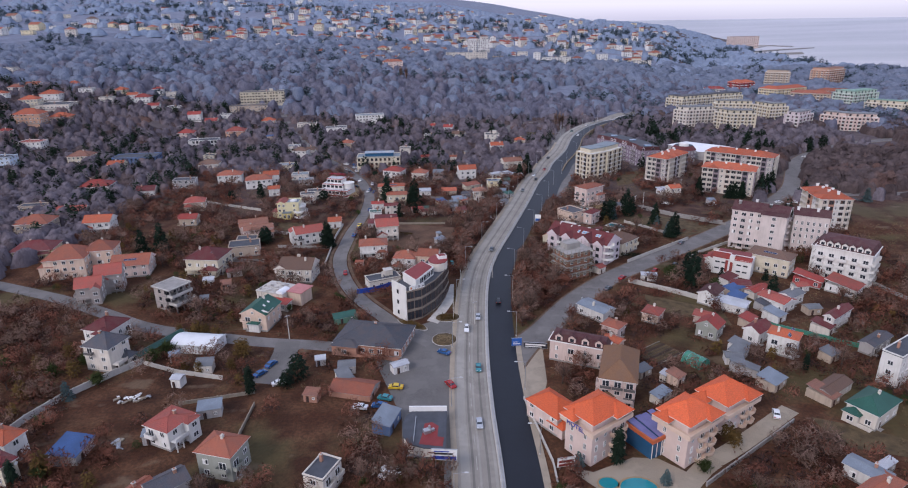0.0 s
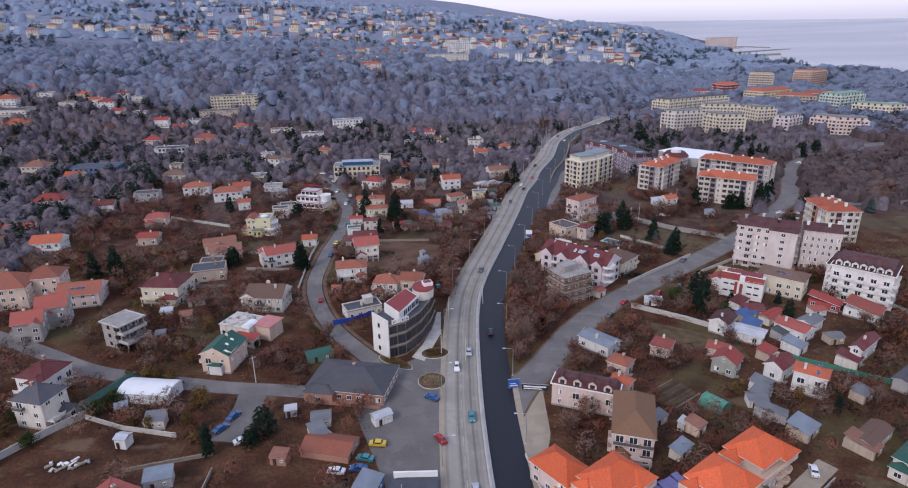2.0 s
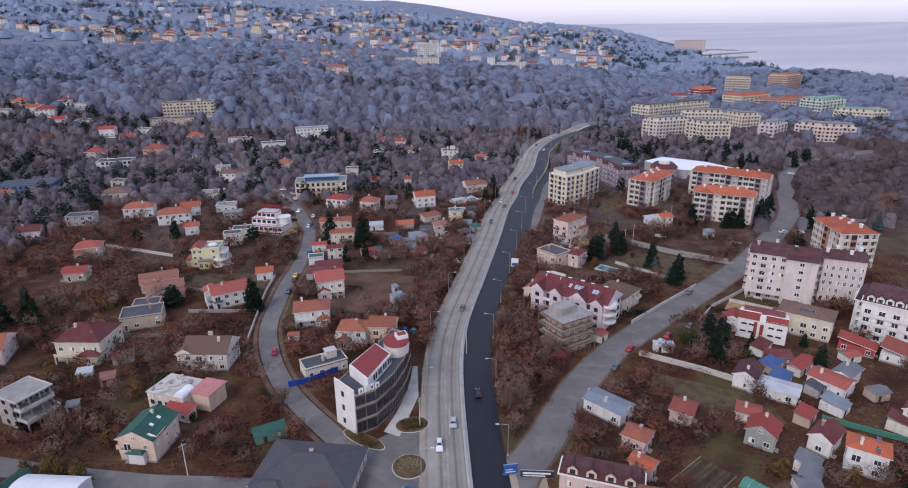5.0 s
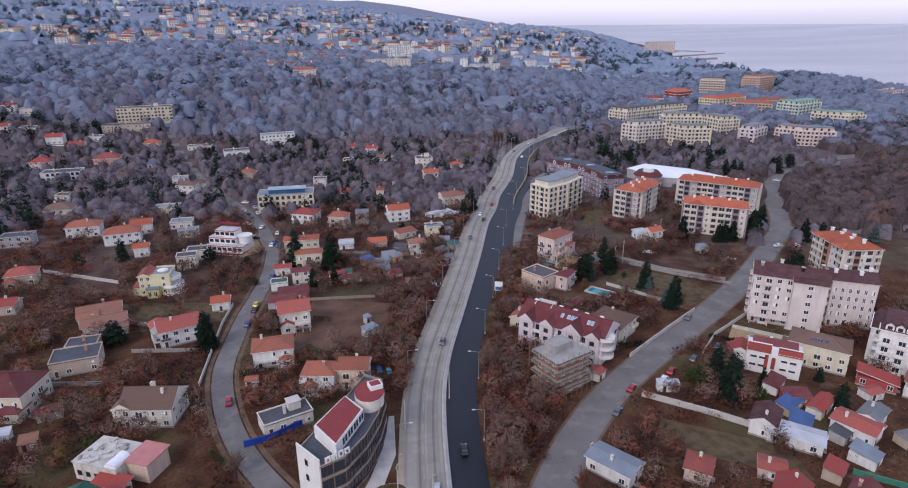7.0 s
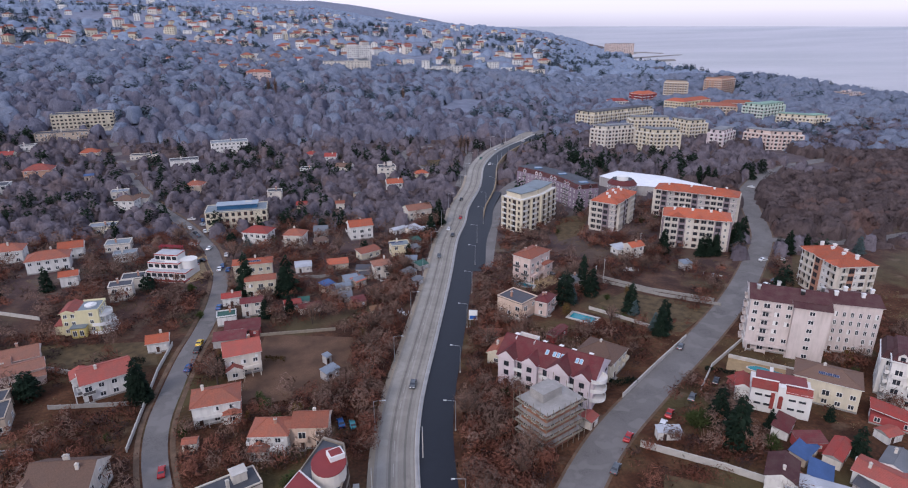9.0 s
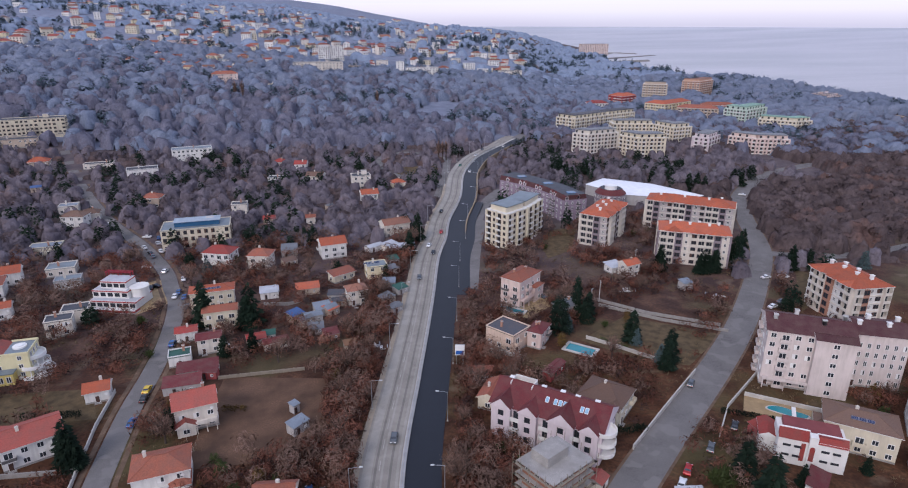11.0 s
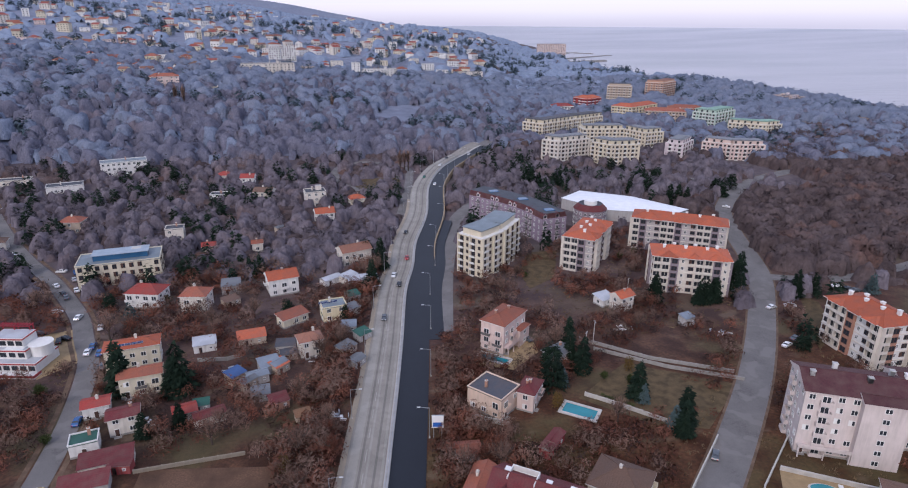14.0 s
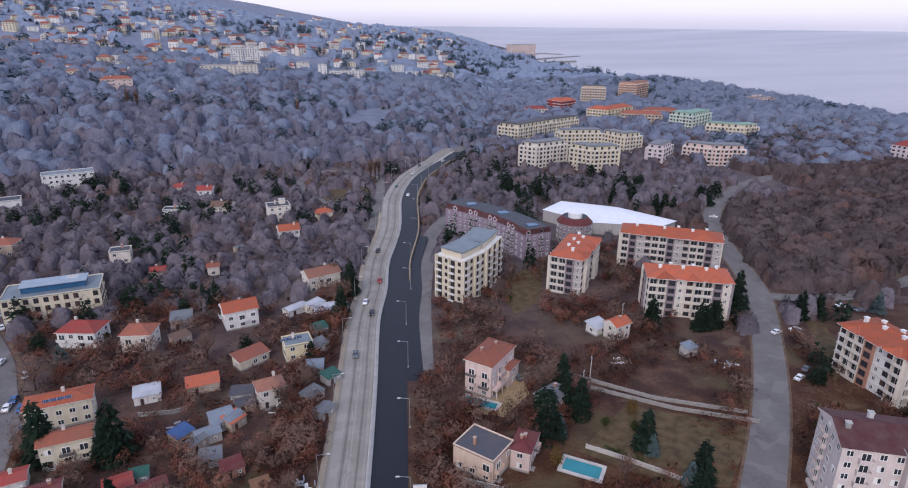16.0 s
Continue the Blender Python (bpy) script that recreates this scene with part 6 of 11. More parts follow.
def terraced_frame(x, y, rot, w, d):
    """An unfinished concrete house: open frame with stepped terraces on one side and a flat roof with a low rim."""
    take_box(x, y, rot, w + 3, d + 3, 1.0)
    ob = thing("unfinished_house", x, y, rot, "grey unfinished concrete house with open stepped terraces", "house")
    for k, (z, out) in enumerate(((0.0, 3.4), (3.0, 3.4), (5.9, 1.6))):
        part("floor_slab", Build().box(-w / 2, w / 2, -d / 2 - out, d / 2, z - 0.3, z).mesh("floor_slab", CONCRETE), ob)
        if k:
            b = Build().box(-w / 2, w / 2, -d / 2 - out, -d / 2 - out + 0.15, z, z + 0.95)
            for s in (-1, 1):
                b.box(s * w / 2 - 0.07, s * w / 2 + 0.07, -d / 2 - out + 0.15, -d / 2 + 1, z, z + 0.95)
            part("parapet", b.mesh("parapet", PALE_CONC), ob, label="pale concrete terrace parapet")
    part("core_wall", Build().box(-w / 2 + 0.1, w / 2 - 0.1, -d / 2 + 2.2, d / 2 - 0.1, -0.3, 8.6).mesh("core_wall", plaster(WALLS["stone"], 0.5)), ob)
    b = Build().box(-w / 2 - 0.5, w / 2 + 0.5, -d / 2 - 1.0, d / 2 + 0.5, 8.6, 8.85, 0)
    for x0, x1, y0, y1 in ((-w / 2 - 0.5, w / 2 + 0.5, -d / 2 - 1.0, -d / 2 - 0.7), (-w / 2 - 0.5, w / 2 + 0.5, d / 2 + 0.2, d / 2 + 0.5), (-w / 2 - 0.5, -w / 2 - 0.2, -d / 2 - 0.7, d / 2 + 0.2), (w / 2 + 0.2, w / 2 + 0.5, -d / 2 - 0.7, d / 2 + 0.2)):
        b.box(x0, x1, y0, y1, 8.85, 9.15, 1)
    part("roof", b.mesh("roof", CONCRETE, PALE_CONC), ob)
    for i in range(4):
        u = -w / 2 + 0.25 + (w - 0.5) * i / 3
        part("column", Build().box(-0.18, 0.18, -0.18, 0.18, 0, 2.7).mesh("column", CONCRETE), ob, pose(u, -d / 2 - 2.9, 0))
        part("column", Build().box(-0.18, 0.18, -0.18, 0.18, 0, 5.6).mesh("column", CONCRETE), ob, pose(u, -d / 2 - 0.4, 3.0))
    for f in range(3):
        for i in range(3):
            part("window", window_mesh(1.8, 1.9, "dark"), ob, on_face(0, d / 2 - 2.2, (i - 1) * w / 3.2, 0.3 + f * 2.95))
        for i in range(2):
            part("window", window_mesh(1.2, 1.3, "dark"), ob, on_face(-90, w / 2 - 0.1, -1 + i * 3.4, 0.9 + f * 2.95))
    return ob


terraced_frame(-108.9, 208.9, 62, 9.0, 8.6)


def ruined_house():
    """A part-demolished flat house with pale rubble on its roof, a red porch and a pink side roof."""
    ob = thing("ruined_house", -68.0, 212.0, -22, "crumbling pale house with rubble roof, red porch and pink roof", "house")
    take_box(-68, 212, -22, 20, 12, 1)
    wm = plaster(WALLS["ivory"], 0.5)
    part("wall", Build().box(-9, 3, -4.5, 5, -0.4, 4.8).mesh("wall", wm), ob)
    part("roof_slab", Build().box(-9.2, 3.2, -4.7, 5.2, 4.8, 5.05).mesh("roof_slab", PALE_CONC), ob)
    part("side_wall", Build().box(3, 9, -1.5, 5.5, -0.4, 5.2).mesh("side_wall", plaster(WALLS["peach"], 0.4)), ob)
    part("side_roof", Build().prism([(2.6, -2), (9.6, -2), (9.6, 6), (2.6, 6)], 5.2, 5.4).mesh("side_roof", simple("pink_roof_sheet", (0.46, 0.19, 0.18), 0.7)), ob, label="flat pink roof sheet")
    part("porch_wall", Build().box(-1, 7, -7.5, -4.5, -0.4, 2.9).mesh("porch_wall", wm), ob)
    rb, _ = roof_build(8.0, 3.6, "shed", 0.4, 0.4)
    part("porch_roof", rb.mesh("porch_roof", roof_material("red"), WHITE), ob, pose(3, -6, 2.9), "red tiled porch roof")
    arc = [(1.6 * math.cos(math.pi * i / 8), 1.2 * math.sin(math.pi * i / 8)) for i in range(9)]
    b = Build()
    for a, c in zip(arc, arc[1:]):
        b.face([(a[0], -2.4, a[1]), (c[0], -2.4, c[1]), (c[0], 2.4, c[1]), (a[0], 2.4, a[1])])
    for yy in (-2.4, 2.4):
        b.face([(p[0], yy, p[1]) for p in arc])
    part("canopy", b.mesh("canopy", simple("white_membrane", (0.74, 0.75, 0.78), 0.6, vary=0.12)), ob, pose(1.5, -2.0, 5.05), "white arched canopy")
    for i in range(3):
        part("window", window_mesh(1.3, 1.3, "white"), ob, on_face(0, 7.5, 0.3 + 2.4 * i, 0.9))
        part("window", window_mesh(1.2, 1.3, "dark"), ob, on_face(0, 4.5, -7.5 + 2.4 * i, 1.4))
    rnd = random.Random(4)
    for i in range(26):
        w, h = rnd.uniform(0.3, 1.2), rnd.uniform(0.15, 0.7)
        part("rubble_block", Build().box(-w, w, -w * 0.5, w * 0.5, 0, h).mesh("rubble_block", PALE_CONC if i % 3 else CONCRETE), ob, pose(rnd.uniform(-8.2, 0), rnd.uniform(-3.6, 4.2), 5.05, 0, 0, rnd.uniform(0, 180)))
    return ob


ruined_house()


def red_restaurant(x, y, rot, w, d):
    """White two-storey restaurant: red sloping roof edges, a red arched niche and slit windows."""
    take_box(x, y, rot, w, d, 1.0)
    ob = thing("restaurant", x, y, rot, "white restaurant with red roof edges and red arched niche", "restaurant")
    wm, rm = plaster(WALLS["white"], 0.1), roof_material("red")
    H = 7.4
    part("wall", Build().box(-w / 2, w / 2, -d / 2, d / 2, -0.4, H).mesh("wall", wm), ob)
    part("roof", Build().box(-w / 2 + 1.2, w / 2 - 1.2, -d / 2 + 1.2, d / 2 - 0.6, H, H + 1.3).mesh("roof", simple("dark_red_sheet", (0.20, 0.05, 0.05), 0.7)), ob)
    for u0, u1, up in ((-w / 2, -0.9, 1.7), (0.9, w / 2, 1.3)):
        b = Build()
        b.face([(u0, -d / 2 - 0.3, H - 0.3), (u1, -d / 2 - 0.3, H - 0.3), (u1, -d / 2 + 1.6, H + up), (u0, -d / 2 + 1.6, H + up)])
        b.face([(u0, -d / 2 + 1.6, H + up), (u1, -d / 2 + 1.6, H + up), (u1, -d / 2 + 1.6, H - 0.3), (u0, -d / 2 + 1.6, H - 0.3)])
        for u in (u0, u1):
            b.face([(u, -d / 2 - 0.3, H - 0.3), (u, -d / 2 + 1.6, H + up), (u, -d / 2 + 1.6, H - 0.3)])
        part("roof_edge", b.mesh("roof_edge", rm), ob, label="sloping red tiled roof edge")
        part("coping", Build().box(u0 - 0.1, u1 + 0.1, -d / 2 + 1.55, -d / 2 + 1.9, H + up - 0.1, H + up + 0.15).mesh("coping", WHITE), ob)
    part("gable_wall", Build().box(-0.9, 0.9, -d / 2 - 0.5, -d / 2 + 1.6, -0.4, H + 1.4).mesh("gable_wall", wm), ob)
    ar = [(-0.55, 2.2), (0.55, 2.2)] + [(0.55 * math.cos(math.pi * i / 8), 5.6 + 0.6 * math.sin(math.pi * i / 8)) for i in range(9)]
    b = Build()
    b.face([(u, -d / 2 - 0.53, z) for u, z in ar])
    part("niche", b.mesh("niche", rm), ob, label="red arched panel")
    for u in (-5.4, -3.0, 2.8, 5.2):
        for z in (2.2, 4.9):
            part("window", window_mesh(1.7, 0.6, "dark"), ob, on_face(0, d / 2, u, z))
    part("side_panel", Build().box(-0.5, 0.5, -0.06, 0, 0, 5).mesh("side_panel", rm), ob, pose(-1.9, -d / 2, 1.4), "red facade strip")
    for i in range(3):
        part("window", window_mesh(1.3, 1.3, "white"), ob, on_face(-90, w / 2, -2.6 + 2.6 * i, 1.2 + 2.9 * (i % 2)))
    part("rear_wing", Build().box(-w / 2 - 3.5, -w / 2, -1, d / 2 + 2, -0.4, 4.6).mesh("rear_wing", wm), ob)
    rb, _ = roof_build(3.5, d / 2 + 3, "gable", 0.4, 0.5)
    part("rear_roof", rb.mesh("rear_roof", rm, wm), ob, pose(-w / 2 - 1.75, d / 4 + 0.5, 4.6))
    return ob


red_restaurant(112.2, 235.3, -34, 14.8, 8.0)


def curb(b, cx, cy, r, z0, z1, t=0.18, a0=-200, a1=20, slot=0):
    """A curved low wall round a terrace."""
    n = 14
    ang = [radians(a0 + (a1 - a0) * i / n) for i in range(n + 1)]
    for p, q in zip(ang, ang[1:]):
        b.prism([(cx + k * math.cos(a), cy + k * math.sin(a)) for k, a in ((r, p), (r, q), (r - t, q), (r - t, p))], z0, z1, slot)


def disc(b, cx, cy, r, z0, z1, slot=0):
    b.prism([(cx + r * math.cos(2 * math.pi * i / 24), cy + r * math.sin(2 * math.pi * i / 24)) for i in range(24)], z0, z1, slot)


def terraced_villa(x, y, rot):
    """Yellow villa: a tiled wing, a flat roof with a pale oval, and three round terraces stepping down one side."""
    ob = thing("villa", x, y, rot, "pale yellow villa with stacked round white terraces and flat roof", "villa", "houses of the town")
    take_box(x, y, rot, 18, 13, 1.5)
    ym, cream = plaster((0.62, 0.50, 0.17), 0.12), plaster((0.64, 0.58, 0.36), 0.12)
    part("wall", Build().box(-6.5, 5.0, -4.5, 4.5, -0.4, 8.2).mesh("wall", cream), ob)
    rb, rh = roof_build(4.6, 9.0, "gable", 0.4, 0.42)
    part("tiled_roof", rb.mesh("tiled_roof", roof_material("pinkred"), cream), ob, pose(-4.4, 0, 8.2))
    b = Build().box(-2.0, 5.0, -4.5, 4.5, 8.2, 8.35, 1)
    for x0, x1, y0, y1 in ((-2.0, 5.2, -4.7, -4.5), (-2.0, 5.2, 4.5, 4.7), (5.0, 5.2, -4.5, 4.5)):
        b.box(x0, x1, y0, y1, 8.2, 8.95, 0)
    part("flat_roof", b.mesh("flat_roof", cream, roof_material("greyblue")), ob)
    b = Build()
    disc(b, 1.4, 0.6, 1.9, 8.35, 8.8)
    disc(b, 1.4, 0.6, 1.2, 8.8, 9.1)
    part("roof_oval", b.mesh("roof_oval", WHITE), ob, label="white oval roof light")
    for cx_, cy_, r, z in ((5.2, -1.6, 5.0, 0.5), (5.0, -1.2, 4.2, 3.1), (4.8, -0.4, 3.4, 5.8)):
        b = Build()
        disc(b, cx_, cy_, r, z - 0.3, z)
        curb(b, cx_, cy_, r, z, z + 0.85, a0=-150, a1=95)
        for a in range(-130, 90, 36):
            if z > 1:
                u, v = cx_ + (r - 0.5) * math.cos(radians(a)), cy_ + (r - 0.5) * math.sin(radians(a))
                b.tube((u, v, z - 2.6), (u, v, z - 0.3), 0.14, 0.14, 6)
        part("round_terrace", b.weld().mesh("round_terrace", WHITE), ob, label="white round terrace with solid parapet")
    part("bay_wall", Build().box(-3.4, 1.0, -7.3, -4.5, -0.4, 3.6).mesh("bay_wall", ym), ob)
    part("bay_roof", Build().box(-3.7, 1.3, -7.6, -4.5, 3.6, 3.85).mesh("bay_roof", roof_material("greyblue")), ob)
    part("side_wing", Build().box(-9.5, -6.5, -3.6, 3.0, -0.4, 3.4).box(-9.7, -6.5, -3.8, 3.2, 3.4, 3.6, 1).mesh("side_wing", cream, roof_material("pinkred")), ob)
    for k in range(3):
        for i, u in enumerate((-5.3, -3.0, 2.6)):
            if not (k == 0 and i == 1):
                part("window", window_mesh(1.2, 1.4, "white"), ob, on_face(0, 4.5, u, 1.0 + 2.7 * k))
        for u in (-2.5, 0, 2.5):
            part("window", window_mesh(1.4, 1.8, "white"), ob, on_face(90, 5.0, u, 0.8 + 2.7 * k))
    for u in (-2.3, -0.2):
        part("window", window_mesh(1.3, 2.0, "white"), ob, pose(u, -7.3, 0.8))
    return ob


terraced_villa(-93.2, 321.5, 3)


def banded_villa(x, y, rot):
    """White stepped villa with maroon bands, a round turret, a long front terrace and a red roof frame."""
    ob = thing("villa", x, y, rot, "white stepped villa with maroon bands and a round turret", "villa", "houses of the town")
    take_box(x, y, rot, 22, 14, 1.5)
    wm, red = plaster(WALLS["white"], 0.1), plaster(WALLS["red"], 0.1)
    for name, x0, x1, y0, y1, z0, z1 in (("ground_floor", -9, 9, -5, 6, -0.4, 3.2), ("first_floor", -9, 5, -2.6, 6, 3.2, 6.3), ("top_floor", -6.5, 3.5, -0.8, 5.6, 6.3, 9.3)):
        b = Build().box(x0, x1, y0, y1, z0, z1).box(x0 - 0.15, x1 + 0.15, y0 - 0.15, y1 + 0.15, z1 - 0.45, z1 - 0.05, 1).box(x0 + 0.3, x1 - 0.3, y0 + 0.3, y1 - 0.3, z1, z1 + 0.12, 2)
        part(name, b.mesh(name, wm, red, roof_material("white")), ob)
        n = int((x1 - x0) / 2.4)
        for i in range(n):
            part("window", window_mesh(1.9, 1.5, "dark"), ob, pose(x0 + (x1 - x0) * (i + 0.5) / n, y0, z1 - 2.3))
        for i in range(3):
            part("window", window_mesh(1.3, 1.3, "dark"), ob, pose(x0, y0 + (y1 - y0) * (i + 0.5) / 3, z1 - 2.2, 0, 0, -90))
    b = Build()
    disc(b, 7.0, 2.0, 3.2, 3.2, 6.6)
    disc(b, 7.0, 2.0, 3.5, 6.6, 6.9)
    part("turret", b.mesh("turret", wm), ob, label="white round turret")
    b = Build().box(-8, 10.5, -8.4, -5, 0, 0.35).box(-8, 10.5, -8.4, -8.2, 0.35, 1.1, 1).box(10.3, 10.5, -8.2, -5, 0.35, 1.1, 1)
    part("terrace", b.mesh("terrace", wm, red), ob, label="long white terrace with maroon balustrade")
    b = Build().box(-7.5, 2.5, 4.6, 4.8, 10.6, 10.8).box(-7.5, 2.5, 6.2, 6.4, 10.6, 10.8)
    for i in range(11):
        b.box(-7.4 + i * 0.97, -7.2 + i * 0.97, 4.2, 6.8, 10.8, 11.0)
    for u in (-7.4, -2.5, 2.4):
        b.box(u - 0.1, u + 0.1, 4.6, 4.8, 9.4, 10.6).box(u - 0.1, u + 0.1, 6.2, 6.4, 6.3, 10.6)
    part("roof_frame", b.mesh("roof_frame", simple("red_frame_paint", (0.38, 0.03, 0.05), 0.5)), ob, label="red slatted roof frame")
    part("white_deck", Build().box(-1.5, 4.0, -2.2, 2.0, 6.4, 6.6).mesh("white_deck", WHITE), ob)
    return ob


banded_villa(-76.5, 368.0, -18)


def gabled_apartments(x, y, rot):
    """Lilac house with a long maroon roof, front gables, skylights, a roof terrace and a rounded end."""
    w, d, s, H = 29.0, 13.0, 2.9, 8.7
    ob = thing("apartment_house", x, y, rot, "lilac three-storey apartment house with maroon roof and front gables", "apartment house", "houses of the town")
    take_box(x, y, rot, w + 3, d + 2, 1.5)
    wm, pale, tm = plaster(WALLS["lilac"], 0.12), plaster(WALLS["white"], 0.1), tiles(ROOFS["maroon"], 0.3)
    part("wall", Build().box(-w / 2, w / 2, -d / 2, d / 2, -0.5, H).mesh("wall", wm), ob)
    rb, rh = roof_build(w, d, "gable", 0.6, 0.58)
    part("roof", rb.mesh("roof", tm, wm), ob, pose(0, 0, H))
    for k, (u, ww) in enumerate(((-11.2, 5.0), (-4.0, 4.6), (4.6, 6.4), (11.6, 4.4))):
        b = Build().box(-ww / 2, ww / 2, -1.3, 0, -0.4, H + 0.6)
        b.face([(-ww / 2, -1.3, H + 0.6), (ww / 2, -1.3, H + 0.6), (0, -1.3, H + 0.6 + ww * 0.42)])
        part("gable_bay", b.mesh("gable_bay", wm), ob, on_face(0, d / 2, u, 0))
        r2, _ = roof_build(ww, 7.5, "gable", 0.35, 0.84)
        part("gable_roof", r2.mesh("gable_roof", tm, wm), ob, on_face(0, d / 2, u, H + 0.5) @ pose(0, 2.2, 0))
        for f in range(4):
            part("window", window_mesh(1.5 if f < 3 else 1.1, 1.5, "dark"), ob, on_face(0, d / 2 + 1.3, u, f * s + 0.9))
    for u in (-7.6, 0.3, 8.4):
        for f in range(3):
            part("window", window_mesh(1.3, 2.0, "dark"), ob, on_face(0, d / 2, u, f * s + 0.35))
            part("balcony", balcony_mesh(2.6, 1.3, "solid", pale), ob, on_face(0, d / 2, u, f * s + 0.15))
    for f in range(1, 4):
        b = Build()
        disc(b, w / 2, -d / 2 + 2.2, 3.0, f * s - 0.1, f * s + 0.1)
        curb(b, w / 2, -d / 2 + 2.2, 3.0, f * s + 0.1, f * s + 0.95, a0=-110, a1=100)
        part("round_balcony", b.weld().mesh("round_balcony", pale), ob, label="white rounded corner balcony")
    for f in range(3):
        for v in (-2.5, 1.0, 4.5):
            part("window", window_mesh(1.4, 1.5, "dark"), ob, on_face(90, w / 2, v, f * s + 0.8))
    part("roof_terrace", Build().box(-2.8, 2.8, -2.0, 2.0, 0, 0.25).box(-2.8, 2.8, 2.0, 2.2, 0, 1.6).box(-3.0, -2.8, -2.0, 2.2, 0, 1.6).box(2.8, 3.0, -2.0, 2.2, 0, 1.6).mesh("roof_terrace", pale), ob, pose(-8.5, 0.6, H + 2.6))
    ang = math.degrees(math.atan(0.58))
    for u in (-0.8, 1.4, 2.6, 3.8, 8.2, 9.4):
        part("skylight", Build().box(-0.45, 0.45, -0.8, 0.8, 0, 0.12).box(-0.36, 0.36, -0.7, 0.7, 0.12, 0.14, 1).mesh("skylight", WHITE, simple("skylight_glass", (0.25, 0.42, 0.55), 0.15, vary=0.1, spec=0.6)), ob,
             pose(u, -2.6, H + 0.2 + (d / 2 + 0.6 - 2.6) * 0.58, ang))
    for u, v in ((-12, 1.2), (-3, 0.8), (2, 1.0), (6, 0.6), (11, 0.9)):
        part("vent", vent_mesh(), ob, pose(u, v, H + 3.0), "white rooftop vent")
    return ob


gabled_apartments(54.5, 258.0, -41.5)


# ---- houses ----
house(-74.7, 130.1, 66, 8.4, 7.8, 2, 'hip', 'white', 'pinkred', pitch=0.2, seed=1)
house(-56.9, 118.6, 76, 7.4, 9.0, 2.4, 'hip', 'greygreen', 'terracotta', pitch=0.55)
house(-31.9, 111.9, 68, 7.4, 5.2, 2, 'flat', 'ivory', 'bitumen')
house(-66.7, 109.5, 44, 8.2, 5.9, 1.4, 'gable', 'grey', 'slate')
house(-71.6, 107.5, 58, 4.8, 4.5, 1.4, 'gable', 'tan', 'terracotta')
house(-112.9, 123.8, 75, 5.7, 7.0, 2, 'hip', 'white', 'orange')
house(-108.2, 115.4, 67, 3.5, 7.2, 2, 'hip', 'cream', 'maroon')
house(-110.5, 166.5, 76, 8.3, 9.2, 2.8, 'hip', 'ivory', 'slate', pitch=0.75, balconies=0.4)
house(-118.4, 181.1, 76, 9.9, 9.7, 2.3, 'hip', 'white', 'maroon')
villa = house(-70.6, 193.3, -11, 9.2, 10.8, 2.15, 'gable', 'peach', 'green', pitch=0.5, win=(1.0, 1.2), wing=False, label='peach villa with dark green gabled roof and porch hood')
part("porch", Build().box(-2.0, 2.0, -1.1, 0, -0.3, 3.2, 0).mesh("porch", plaster(WALLS["white"])), villa, on_face(0, 5.4, 0.2, 0), "white entrance porch")
hood_, _ = roof_build(4.0, 1.6, "hip", 0.35, 0.5)
part("porch_roof", hood_.mesh("porch_roof", roof_material("green"), WHITE), villa, on_face(0, 5.4, 0.2, 3.2) @ pose(0, -0.7, 0))
for s_ in (-1.5, 1.6):
    part("skylight", Build().box(-0.5, 0.5, -0.4, 0.4, 0, 0.12).mesh("skylight", WHITE), villa, pose(2.2, s_, 6.235 + 1.8, 0, 26.6, 0))
bump_, _ = roof_build(2.6, 3.4, "gable", 0.3, 0.5)
part("dormer_wall", Build().box(-1.3, 1.3, -1.6, 1.6, 0, 1.5).mesh("dormer_wall", plaster(WALLS["peach"])), villa, pose(3.6, -2.6, 5.6))
part("dormer_roof", bump_.mesh("dormer_roof", roof_material("green"), WHITE), villa, pose(3.6, -2.6, 7.1))
house(-108.8, 244.6, 84, 13.0, 14.3, 2.4, 'hip', 'cream', 'maroon', panels=4, balconies=0.4)
house(-140.6, 242.2, 12, 14.6, 11.7, 1.8, 'gable', 'pink', 'terracotta', panels=3)
house(-167.2, 241.9, 12, 15.7, 14.1, 3, 'hip', 'peach', 'terracotta', pitch=0.6, balconies=0.3)
house(-157.0, 248.9, 12, 11.5, 10.3, 3.2, 'hip', 'peach', 'terracotta', pitch=0.6)
house(-143.7, 215.3, 20, 8.7, 7.8, 2.2, 'gable', 'stone', 'pinkred', pitch=0.7, balconies=0.4)
house(-141.1, 225.1, 20, 9.3, 8.4, 2.6, 'gable', 'stone', 'pinkred', pitch=0.7, balconies=0.4)
house(-67.3, 234.2, -6, 13.5, 10.5, 2, 'gable', 'ivory', 'brown', pitch=0.6, chimneys=3)
house(-196.8, 263.5, 12, 17.5, 12.2, 1.5, 'hip', 'yellow', 'maroon')
house(-28.8, 178.6, -12, 22.5, 15.5, 1.2, 'hip', 'brick', 'slate', pitch=0.42, name='tavern', gap=2.6, label='brick tavern with broad black hipped shingle roof')
shed(-31.1, 150.6, 76, 7.8, 12.4, 1.8, 'terracotta', 'brick', roof='gable')
shed(-20.1, 134.6, 74, 8.0, 4.9, 3, 'paleblue', 'blue')
shed(-96.8, 123.9, 90, 8.4, 6.7, 2.5, 'blue', 'grey')
